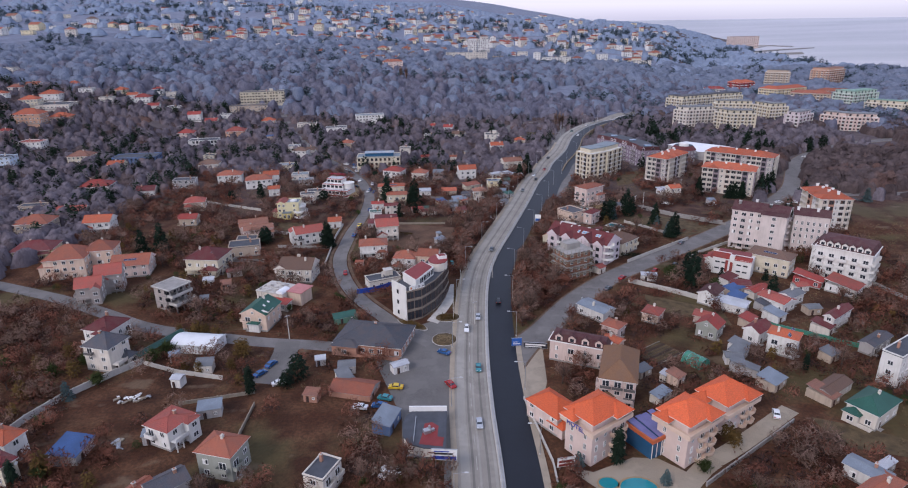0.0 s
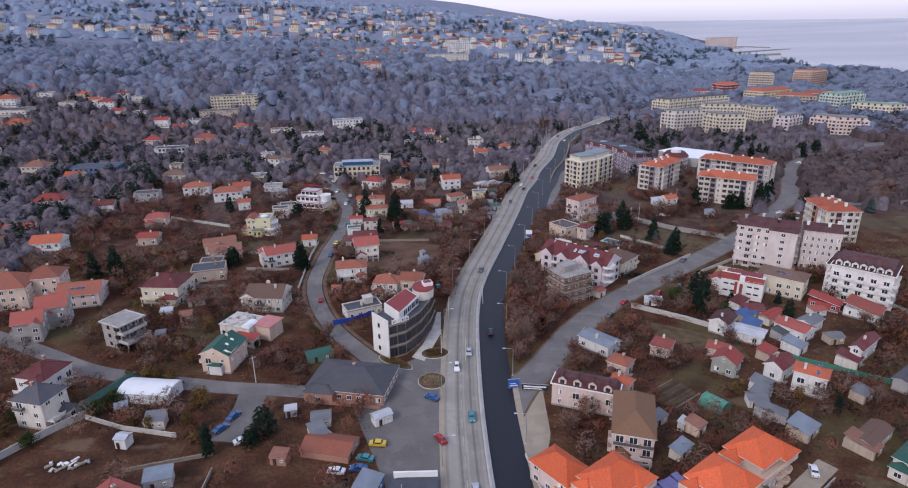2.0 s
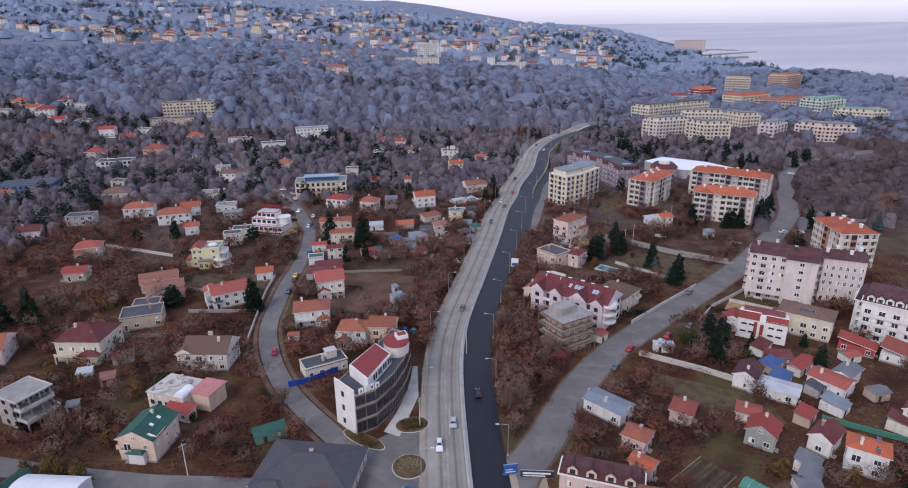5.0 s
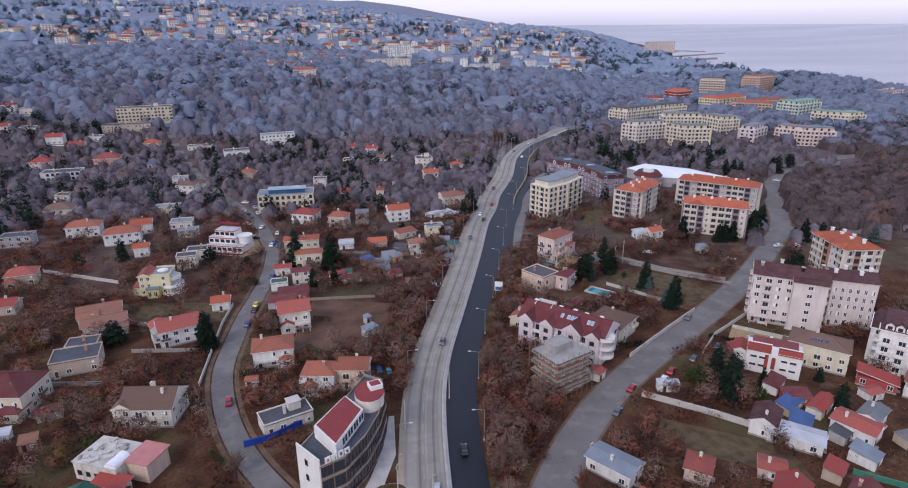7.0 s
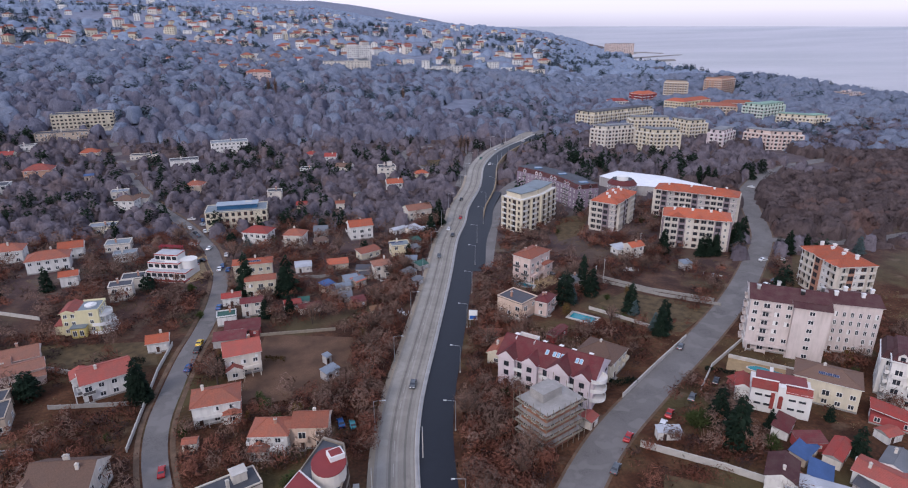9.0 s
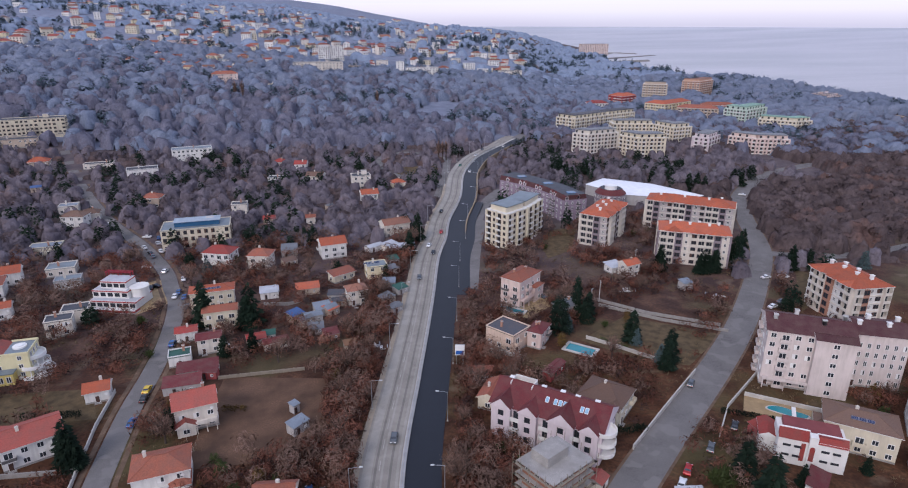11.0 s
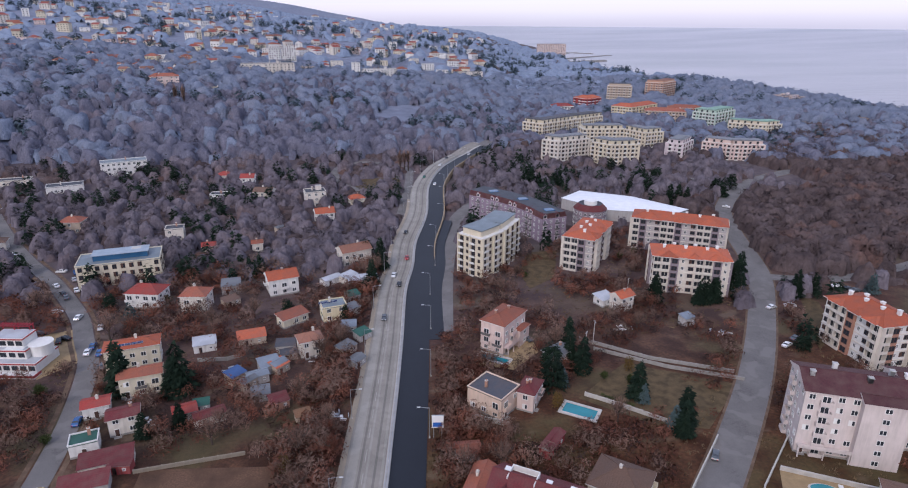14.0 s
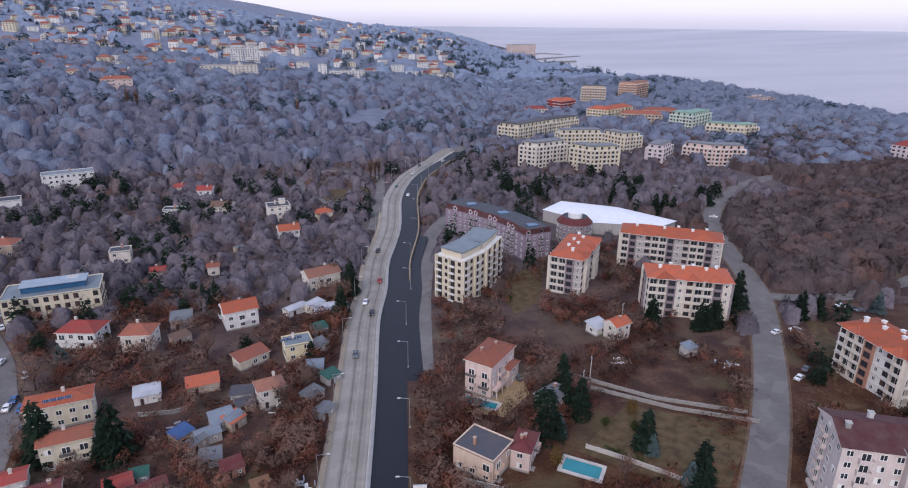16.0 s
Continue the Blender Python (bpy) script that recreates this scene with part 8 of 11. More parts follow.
house(511.5, 672.0, 1, 16.0, 13.8, 2, 'flat', 'stone', 'bitumen', name='apartment_block', gap=3.0, chimneys=0, far=True, win=(1.5, 1.6), frame='brown', loggia=(0, 4), seed=0)
house(526.6, 676.2, 9, 16.0, 13.8, 2, 'flat', 'stone', 'bitumen', name='apartment_block', gap=3.0, chimneys=0, far=True, win=(1.5, 1.6), frame='brown', loggia=(0, 4), seed=1)
house(542.2, 674.7, 1, 16.0, 13.8, 1, 'flat', 'stone', 'bitumen', name='apartment_block', gap=3.0, chimneys=0, far=True, win=(1.5, 1.6), frame='brown', loggia=(0, 4), seed=2)
house(602.6, 680.6, 1, 17.5, 10.1, 1.5, 'flat', 'tan', 'bitumen', name='apartment_block', gap=3.0, chimneys=0, far=True, win=(1.5, 1.6), frame='brown', loggia=(0, 4), seed=0)
house(619.2, 684.9, 9, 17.5, 10.1, 1.5, 'flat', 'tan', 'bitumen', name='apartment_block', gap=3.0, chimneys=0, far=True, win=(1.5, 1.6), frame='brown', loggia=(0, 4), seed=1)
house(501.4, 518.4, 6, 16.2, 18.7, 5, 'hip', 'lilac', 'red', name='apartment_block', gap=3.0, chimneys=0, far=True, win=(1.5, 1.6), frame='brown', loggia=(0, 4), seed=0)
house(516.2, 523.8, 14, 16.2, 18.7, 5, 'hip', 'lilac', 'red', name='apartment_block', gap=3.0, chimneys=0, far=True, win=(1.5, 1.6), frame='brown', loggia=(0, 4), seed=1)
house(10.5, 947.2, 4, 60.0, 15.1, 5, 'flat', 'ivory', 'bitumen', name='hotel_block', gap=4, loggia=(0, 2), chimneys=2, label='wide cream terraced hotel on a wooded hillside', far=True)
house(62.9, 1045.9, 4, 28.2, 8.5, 3, 'flat', 'tan', 'bitumen', name='hotel_block', gap=4, chimneys=1, far=True)
house(149.5, 986.3, 3, 43.4, 10.8, 5, 'flat', 'white', 'bitumen', name='hotel_block', gap=4, loggia=(0, 2), chimneys=2, label='long white hotel block above the woods', far=True)
house(120.6, 995.1, 3, 9.8, 7.8, 7, 'flat', 'white', 'bitumen', name='hotel_block', gap=4, chimneys=1, far=True)
house(301.0, 1079.9, 3, 43.7, 13.1, 3, 'flat', 'ivory', 'bitumen', name='hotel_block', gap=4, chimneys=1, far=True)
house(-89.4, 851.5, 6, 26.6, 10.6, 4, 'hip', 'pink', 'terracotta', name='hotel_block', gap=4, chimneys=1, far=True)
house(22.6, 1108.2, 6, 15.9, 9.5, 7, 'flat', 'white', 'bitumen', name='apartment_block', gap=3.0, chimneys=1, far=True, win=(1.5, 1.6), frame='brown')
house(43.5, 1143.7, 6, 19.8, 11.9, 7, 'flat', 'white', 'bitumen', name='apartment_block', gap=3.0, chimneys=1, far=True, win=(1.5, 1.6), frame='brown')
house(-42.2, 832.3, 0, 12.3, 6.1, 2, 'flat', 'yellow', 'bitumen', name='kiosk_building', gap=4, far=True)
house(917.0, 2090.0, 5, 90.0, 34.0, 11, 'flat', 'pink', 'bitumen', name='hotel_block', gap=6, win=(2.6, 1.8), chimneys=1, label='pale pink seaside hotel on the headland', far=True)
house(-199.0, 931.5, 30, 10.7, 9.1, 3, 'hip', 'yellow', 'terracotta', gap=4.5, chimneys=0, sides=(0, 1, 3), far=True)
house(-182.5, 902.5, -10, 6.4, 4.7, 2, 'hip', 'white', 'rust', gap=4.5, chimneys=0, sides=(0, 1, 3), far=True)
house(-194.9, 982.7, 8, 6.4, 5.5, 2, 'hip', 'white', 'brown', gap=4.5, chimneys=0, sides=(0, 1, 3), far=True)
house(-173.7, 917.3, -10, 10.4, 6.2, 2, 'hip', 'ivory', 'rust', gap=4.5, chimneys=0, sides=(0, 1, 3), far=True)
house(-173.3, 959.0, 30, 6.8, 6.1, 2, 'gable', 'ivory', 'terracotta', gap=4.5, chimneys=0, sides=(0, 1, 3), far=True)
house(-169.1, 980.6, 15, 8.4, 5.9, 3, 'hip', 'white', 'pinkred', gap=4.5, chimneys=0, sides=(0, 1, 3), far=True)
house(-154.5, 934.3, 0, 13.2, 9.8, 2, 'gable', 'cream', 'pinkred', gap=4.5, chimneys=0, sides=(0, 1, 3), far=True)
house(-158.9, 999.3, 8, 7.1, 5.9, 2, 'flat', 'white', 'bitumen', gap=4.5, chimneys=0, sides=(0, 1, 3), far=True)
house(-143.3, 928.4, -10, 9.1, 5.6, 3, 'hip', 'white', 'rust', gap=4.5, chimneys=0, sides=(0, 1, 3), far=True)
house(-132.7, 897.5, -20, 8.7, 7.2, 3, 'gable', 'yellow', 'rust', gap=4.5, chimneys=0, sides=(0, 1, 3), far=True)
house(-133.0, 975.5, 0, 6.2, 4.7, 2, 'gable', 'ivory', 'pinkred', gap=4.5, chimneys=0, sides=(0, 1, 3), far=True)
house(-120.7, 940.8, 30, 10.6, 8.9, 2, 'flat', 'pink', 'bitumen', gap=4.5, chimneys=0, sides=(0, 1, 3), far=True)
house(-112.6, 905.3, 15, 12.5, 7.8, 3, 'gable', 'white', 'rust', gap=4.5, chimneys=0, sides=(0, 1, 3), far=True)
house(-118.3, 994.4, -20, 14.1, 10.2, 3, 'hip', 'yellow', 'terracotta', gap=4.5, chimneys=0, sides=(0, 1, 3), far=True)
house(-113.3, 995.1, 30, 8.5, 7.5, 2, 'hip', 'white', 'terracotta', gap=4.5, chimneys=0, sides=(0, 1, 3), far=True)
house(-102.7, 984.4, 15, 8.3, 6.1, 2, 'flat', 'white', 'bitumen', gap=4.5, chimneys=0, sides=(0, 1, 3), far=True)
house(-93.1, 924.6, 8, 8.9, 6.2, 2, 'hip', 'white', 'terracotta', gap=4.5, chimneys=0, sides=(0, 1, 3), far=True)
house(-102.3, 1053.5, -20, 12.0, 8.5, 2, 'gable', 'white', 'brown', gap=4.5, chimneys=0, sides=(0, 1, 3), far=True)
house(-84.3, 942.0, 30, 10.4, 8.5, 2, 'gable', 'ivory', 'brown', gap=4.5, chimneys=0, sides=(0, 1, 3), far=True)
house(-84.7, 994.8, 30, 13.9, 12.5, 2, 'gable', 'pink', 'rust', gap=4.5, chimneys=0, sides=(0, 1, 3), far=True)
house(-85.0, 1051.5, 0, 12.0, 8.3, 2, 'gable', 'yellow', 'brown', gap=4.5, chimneys=0, sides=(0, 1, 3), far=True)
house(-84.8, 1136.4, 8, 16.5, 11.5, 2, 'hip', 'yellow', 'pinkred', gap=4.5, chimneys=0, sides=(0, 1, 3), far=True)
house(-79.8, 1161.1, -10, 11.9, 8.9, 2, 'gable', 'yellow', 'terracotta', gap=4.5, chimneys=0, sides=(0, 1, 3), far=True)
house(-62.1, 1009.2, 15, 8.5, 5.6, 3, 'gable', 'ivory', 'brown', gap=4.5, chimneys=0, sides=(0, 1, 3), far=True)
house(-51.1, 973.7, -10, 10.9, 6.7, 3, 'gable', 'white', 'pinkred', gap=4.5, chimneys=0, sides=(0, 1, 3), far=True)
house(-44.2, 1026.7, 8, 7.3, 4.5, 2, 'flat', 'white', 'bitumen', gap=4.5, chimneys=0, sides=(0, 1, 3), far=True)
house(-43.7, 1083.2, 15, 7.0, 5.2, 2, 'gable', 'cream', 'rust', gap=4.5, chimneys=0, sides=(0, 1, 3), far=True)
house(-39.0, 1184.0, 0, 12.1, 9.8, 2, 'gable', 'cream', 'rust', gap=4.5, chimneys=0, sides=(0, 1, 3), far=True)
house(-25.5, 999.4, 15, 9.8, 8.7, 3, 'gable', 'white', 'rust', gap=4.5, chimneys=0, sides=(0, 1, 3), far=True)
house(-19.2, 1156.6, -10, 13.4, 9.4, 2, 'gable', 'yellow', 'brown', gap=4.5, chimneys=0, sides=(0, 1, 3), far=True)
house(-10.3, 1132.6, 8, 16.3, 11.6, 2, 'hip', 'white', 'terracotta', gap=4.5, chimneys=0, sides=(0, 1, 3), far=True)
house(-4.4, 1257.1, 15, 11.1, 7.8, 3, 'hip', 'ivory', 'pinkred', gap=4.5, chimneys=0, sides=(0, 1, 3), far=True)
house(5.0, 1221.0, 30, 14.3, 9.8, 2, 'gable', 'yellow', 'rust', gap=4.5, chimneys=0, sides=(0, 1, 3), far=True)
house(13.0, 1132.5, -20, 13.1, 8.8, 2, 'gable', 'cream', 'rust', gap=4.5, chimneys=0, sides=(0, 1, 3), far=True)
house(21.7, 1309.1, 0, 9.7, 7.1, 2, 'hip', 'yellow', 'terracotta', gap=4.5, chimneys=0, sides=(0, 1, 3), far=True)
house(59.0, 1291.8, -20, 8.6, 6.3, 2, 'gable', 'ivory', 'rust', gap=4.5, chimneys=0, sides=(0, 1, 3), far=True)
house(64.9, 1199.0, 30, 17.4, 12.9, 3, 'hip', 'white', 'rust', gap=4.5, chimneys=0, sides=(0, 1, 3), far=True)
house(86.9, 1290.0, -20, 11.4, 9.4, 2, 'gable', 'ivory', 'pinkred', gap=4.5, chimneys=0, sides=(0, 1, 3), far=True)
house(95.0, 1261.2, 30, 18.6, 14.2, 2, 'hip', 'white', 'terracotta', gap=4.5, chimneys=0, sides=(0, 1, 3), far=True)
house(121.8, 1407.8, 8, 14.9, 11.8, 2, 'gable', 'pink', 'pinkred', gap=4.5, chimneys=0, sides=(0, 1, 3), far=True)
house(114.4, 1255.3, -20, 9.3, 6.4, 3, 'gable', 'white', 'rust', gap=4.5, chimneys=0, sides=(0, 1, 3), far=True)
house(165.0, 1548.4, 15, 23.6, 17.5, 2, 'gable', 'white', 'rust', gap=4.5, chimneys=0, sides=(0, 1, 3), far=True)
house(157.9, 1359.4, -20, 14.3, 9.6, 2, 'hip', 'ivory', 'pinkred', gap=4.5, chimneys=0, sides=(0, 1, 3), far=True)
house(160.5, 1265.8, -20, 13.2, 8.1, 2, 'hip', 'pink', 'rust', gap=4.5, chimneys=0, sides=(0, 1, 3), far=True)
house(178.8, 1364.6, -10, 12.3, 8.1, 2, 'hip', 'white', 'brown', gap=4.5, chimneys=0, sides=(0, 1, 3), far=True)
house(162.6, 1143.5, -20, 7.5, 5.8, 3, 'gable', 'white', 'rust', gap=4.5, chimneys=0, sides=(0, 1, 3), far=True)
house(276.6, 1762.9, 30, 12.4, 9.3, 2, 'hip', 'white', 'pinkred', gap=4.5, chimneys=0, sides=(0, 1, 3), far=True)
house(251.9, 1416.9, 15, 13.0, 11.3, 3, 'flat', 'white', 'bitumen', gap=4.5, chimneys=0, sides=(0, 1, 3), far=True)
house(260.0, 1353.7, 15, 10.3, 8.6, 2, 'hip', 'yellow', 'rust', gap=4.5, chimneys=0, sides=(0, 1, 3), far=True)
house(253.4, 1264.6, -20, 13.3, 10.6, 3, 'hip', 'white', 'terracotta', gap=4.5, chimneys=0, sides=(0, 1, 3), far=True)
house(322.1, 1346.6, 0, 16.6, 12.4, 2, 'hip', 'white', 'pinkred', gap=4.5, chimneys=0, sides=(0, 1, 3), far=True)
house(330.7, 1331.6, -10, 14.3, 11.6, 3, 'flat', 'white', 'bitumen', gap=4.5, chimneys=0, sides=(0, 1, 3), far=True)
house(342.1, 1273.7, 15, 8.8, 5.6, 2, 'gable', 'yellow', 'rust', gap=4.5, chimneys=0, sides=(0, 1, 3), far=True)
house(349.0, 1246.1, -10, 11.5, 8.3, 3, 'gable', 'pink', 'rust', gap=4.5, chimneys=0, sides=(0, 1, 3), far=True)
house(396.7, 1301.9, 15, 20.4, 15.9, 2, 'hip', 'cream', 'terracotta', gap=4.5, chimneys=0, sides=(0, 1, 3), far=True)
house(-239.3, 1120.7, 8, 7.5, 5.6, 3, 'flat', 'yellow', 'bitumen', gap=4.5, chimneys=0, sides=(0, 1, 3), far=True)
house(-233.6, 1167.7, 8, 10.5, 8.2, 2, 'flat', 'cream', 'bitumen', gap=4.5, chimneys=0, sides=(0, 1, 3), far=True)
house(-252.2, 1291.1, 8, 13.7, 9.8, 2, 'flat', 'white', 'bitumen', gap=4.5, chimneys=0, sides=(0, 1, 3), far=True)
house(-260.0, 1383.8, -10, 16.9, 11.6, 2, 'gable', 'white', 'rust', gap=4.5, chimneys=0, sides=(0, 1, 3), far=True)
house(-212.1, 1197.5, -10, 10.7, 7.8, 2, 'gable', 'ivory', 'terracotta', gap=4.5, chimneys=0, sides=(0, 1, 3), far=True)
house(-190.9, 1140.4, 15, 16.7, 13.6, 2, 'flat', 'pink', 'bitumen', gap=4.5, chimneys=0, sides=(0, 1, 3), far=True)
house(-167.0, 1075.6, -10, 7.0, 5.7, 2, 'gable', 'ivory', 'terracotta', gap=4.5, chimneys=0, sides=(0, 1, 3), far=True)
house(-171.1, 1144.4, -10, 16.8, 10.9, 2, 'gable', 'pink', 'rust', gap=4.5, chimneys=0, sides=(0, 1, 3), far=True)
house(-156.5, 1114.4, -20, 7.4, 4.8, 3, 'gable', 'white', 'pinkred', gap=4.5, chimneys=0, sides=(0, 1, 3), far=True)
house(-166.8, 1234.8, 30, 8.3, 6.1, 2, 'flat', 'pink', 'bitumen', gap=4.5, chimneys=0, sides=(0, 1, 3), far=True)
house(-148.8, 1209.2, 8, 8.1, 6.8, 2, 'hip', 'white', 'rust', gap=4.5, chimneys=0, sides=(0, 1, 3), far=True)
house(-127.2, 1119.1, 0, 8.1, 5.4, 2, 'hip', 'white', 'rust', gap=4.5, chimneys=0, sides=(0, 1, 3), far=True)
house(-140.1, 1283.4, 0, 15.2, 11.2, 2, 'flat', 'cream', 'bitumen', gap=4.5, chimneys=0, sides=(0, 1, 3), far=True)
house(-132.9, 1353.0, 0, 16.2, 9.8, 3, 'gable', 'yellow', 'rust', gap=4.5, chimneys=0, sides=(0, 1, 3), far=True)
house(-128.4, 1470.4, 8, 17.8, 14.8, 2, 'flat', 'white', 'bitumen', gap=4.5, chimneys=0, sides=(0, 1, 3), far=True)
house(-92.1, 1313.0, 15, 9.8, 8.2, 3, 'hip', 'ivory', 'terracotta', gap=4.5, chimneys=0, sides=(0, 1, 3), far=True)
house(-74.3, 1290.4, 0, 13.3, 9.1, 2, 'hip', 'cream', 'rust', gap=4.5, chimneys=0, sides=(0, 1, 3), far=True)
house(-59.7, 1347.6, -10, 14.1, 11.2, 3, 'hip', 'cream', 'rust', gap=4.5, chimneys=0, sides=(0, 1, 3), far=True)
house(-38.3, 1292.5, 0, 19.0, 15.4, 2, 'gable', 'white', 'rust', gap=4.5, chimneys=0, sides=(0, 1, 3), far=True)
house(-220.3, 1030.1, 0, 9.0, 7.2, 2, 'flat', 'white', 'bitumen', gap=4.5, chimneys=0, sides=(0, 1, 3), far=True)
house(-214.2, 1056.7, -10, 12.4, 7.6, 2, 'gable', 'yellow', 'rust', gap=4.5, chimneys=0, sides=(0, 1, 3), far=True)
house(-196.4, 1019.7, 0, 11.9, 7.8, 2, 'flat', 'white', 'bitumen', gap=4.5, chimneys=0, sides=(0, 1, 3), far=True)
house(-197.5, 1060.8, 15, 12.4, 8.4, 2, 'hip', 'cream', 'terracotta', gap=4.5, chimneys=0, sides=(0, 1, 3), far=True)
house(73.6, 1097.6, 8, 11.0, 8.2, 2, 'flat', 'cream', 'bitumen', gap=4.5, chimneys=0, sides=(0, 1, 3), far=True)
house(94.9, 1128.0, 15, 7.3, 6.6, 2, 'hip', 'white', 'terracotta', gap=4.5, chimneys=0, sides=(0, 1, 3), far=True)
house(111.1, 1126.3, 8, 16.3, 12.6, 3, 'flat', 'ivory', 'bitumen', gap=4.5, chimneys=0, sides=(0, 1, 3), far=True)
house(118.8, 1060.5, 15, 10.7, 7.3, 2, 'hip', 'ivory', 'rust', gap=4.5, chimneys=0, sides=(0, 1, 3), far=True)
house(-284.6, 1287.0, 8, 9.9, 6.2, 2, 'gable', 'white', 'rust', gap=4.5, chimneys=0, sides=(0, 1, 3), far=True)
house(-299.6, 1398.9, 30, 10.8, 6.9, 2, 'hip', 'yellow', 'rust', gap=4.5, chimneys=0, sides=(0, 1, 3), far=True)
house(-299.6, 1485.5, 8, 16.2, 13.6, 3, 'hip', 'white', 'brown', gap=4.5, chimneys=0, sides=(0, 1, 3), far=True)
house(-241.5, 1387.8, -20, 16.9, 11.8, 3, 'gable', 'white', 'terracotta', gap=4.5, chimneys=0, sides=(0, 1, 3), far=True)
house(-243.2, 1526.2, 15, 18.8, 16.8, 3, 'hip', 'white', 'rust', gap=4.5, chimneys=0, sides=(0, 1, 3), far=True)
house(-196.0, 1319.2, 0, 13.9, 10.5, 2, 'hip', 'white', 'terracotta', gap=4.5, chimneys=0, sides=(0, 1, 3), far=True)
house(-180.0, 1378.8, -20, 12.5, 9.1, 2, 'hip', 'white', 'terracotta', gap=4.5, chimneys=0, sides=(0, 1, 3), far=True)
house(-155.0, 1495.5, 30, 10.2, 8.2, 3, 'hip', 'cream', 'brown', gap=4.5, chimneys=0, sides=(0, 1, 3), far=True)
house(-122.0, 1555.5, 8, 10.7, 8.2, 2, 'gable', 'cream', 'rust', gap=4.5, chimneys=0, sides=(0, 1, 3), far=True)
house(-92.9, 1493.8, 0, 22.6, 15.7, 2, 'gable', 'white', 'terracotta', gap=4.5, chimneys=0, sides=(0, 1, 3), far=True)
house(-671.2, 898.9, -10, 10.2, 6.4, 2, 'gable', 'yellow', 'rust', gap=4.5, chimneys=0, sides=(0, 1, 3), far=True)
house(-728.0, 993.9, 15, 11.2, 8.9, 3, 'gable', 'cream', 'rust', gap=4.5, chimneys=0, sides=(0, 1, 3), far=True)
house(-698.7, 982.7, -20, 15.3, 11.2, 3, 'gable', 'white', 'terracotta', gap=4.5, chimneys=0, sides=(0, 1, 3), far=True)
house(-727.9, 1047.7, 8, 10.5, 8.1, 2, 'flat', 'ivory', 'bitumen', gap=4.5, chimneys=0, sides=(0, 1, 3), far=True)
house(-661.3, 988.7, 8, 17.3, 10.7, 2, 'flat', 'yellow', 'bitumen', gap=4.5, chimneys=0, sides=(0, 1, 3), far=True)
house(-684.5, 1047.5, -10, 18.2, 14.4, 3, 'gable', 'yellow', 'terracotta', gap=4.5, chimneys=0, sides=(0, 1, 3), far=True)
house(-660.8, 1051.0, 15, 10.2, 6.6, 2, 'flat', 'white', 'bitumen', gap=4.5, chimneys=0, sides=(0, 1, 3), far=True)
house(-591.7, 982.9, 15, 14.6, 11.8, 3, 'hip', 'ivory', 'terracotta', gap=4.5, chimneys=0, sides=(0, 1, 3), far=True)
house(-664.2, 1118.6, 30, 10.7, 9.3, 2, 'flat', 'white', 'bitumen', gap=4.5, chimneys=0, sides=(0, 1, 3), far=True)
house(-608.8, 1064.8, 0, 15.6, 14.0, 2, 'hip', 'cream', 'terracotta', gap=4.5, chimneys=0, sides=(0, 1, 3), far=True)
house(-585.4, 1095.4, 0, 13.6, 11.1, 2, 'hip', 'yellow', 'terracotta', gap=4.5, chimneys=0, sides=(0, 1, 3), far=True)
house(-553.5, 1068.4, 8, 13.1, 8.5, 3, 'hip', 'white', 'terracotta', gap=4.5, chimneys=0, sides=(0, 1, 3), far=True)
house(-561.5, 1134.2, -10, 13.8, 10.1, 2, 'hip', 'ivory', 'pinkred', gap=4.5, chimneys=0, sides=(0, 1, 3), far=True)
house(-515.8, 1068.2, -10, 21.4, 15.9, 3, 'flat', 'yellow', 'bitumen', gap=4.5, chimneys=0, sides=(0, 1, 3), far=True)
house(-523.9, 1105.3, -20, 15.6, 10.0, 2, 'hip', 'ivory', 'terracotta', gap=4.5, chimneys=0, sides=(0, 1, 3), far=True)
house(-522.7, 1152.1, -20, 10.4, 7.9, 2, 'hip', 'yellow', 'terracotta', gap=4.5, chimneys=0, sides=(0, 1, 3), far=True)
house(-482.6, 1096.4, 30, 9.8, 8.6, 2, 'hip', 'white', 'rust', gap=4.5, chimneys=0, sides=(0, 1, 3), far=True)
house(-439.6, 1042.2, 30, 14.3, 12.6, 3, 'hip', 'white', 'terracotta', gap=4.5, chimneys=0, sides=(0, 1, 3), far=True)
house(-413.0, 1015.3, 8, 13.7, 11.7, 2, 'hip', 'ivory', 'rust', gap=4.5, chimneys=0, sides=(0, 1, 3), far=True)
house(-385.2, 984.3, -10, 11.4, 10.2, 2, 'gable', 'white', 'rust', gap=4.5, chimneys=0, sides=(0, 1, 3), far=True)
house(-394.5, 1033.4, -10, 10.0, 6.4, 2, 'hip', 'white', 'pinkred', gap=4.5, chimneys=0, sides=(0, 1, 3), far=True)
house(-354.7, 967.9, 30, 12.9, 10.3, 2, 'flat', 'ivory', 'bitumen', gap=4.5, chimneys=0, sides=(0, 1, 3), far=True)
house(-358.9, 1010.2, 15, 15.4, 10.9, 2, 'hip', 'white', 'terracotta', gap=4.5, chimneys=0, sides=(0, 1, 3), far=True)
house(-353.0, 1030.3, -10, 8.9, 7.3, 2, 'hip', 'ivory', 'terracotta', gap=4.5, chimneys=0, sides=(0, 1, 3), far=True)
house(-317.5, 953.7, 15, 8.0, 6.0, 2, 'hip', 'white', 'rust', gap=4.5, chimneys=0, sides=(0, 1, 3), far=True)
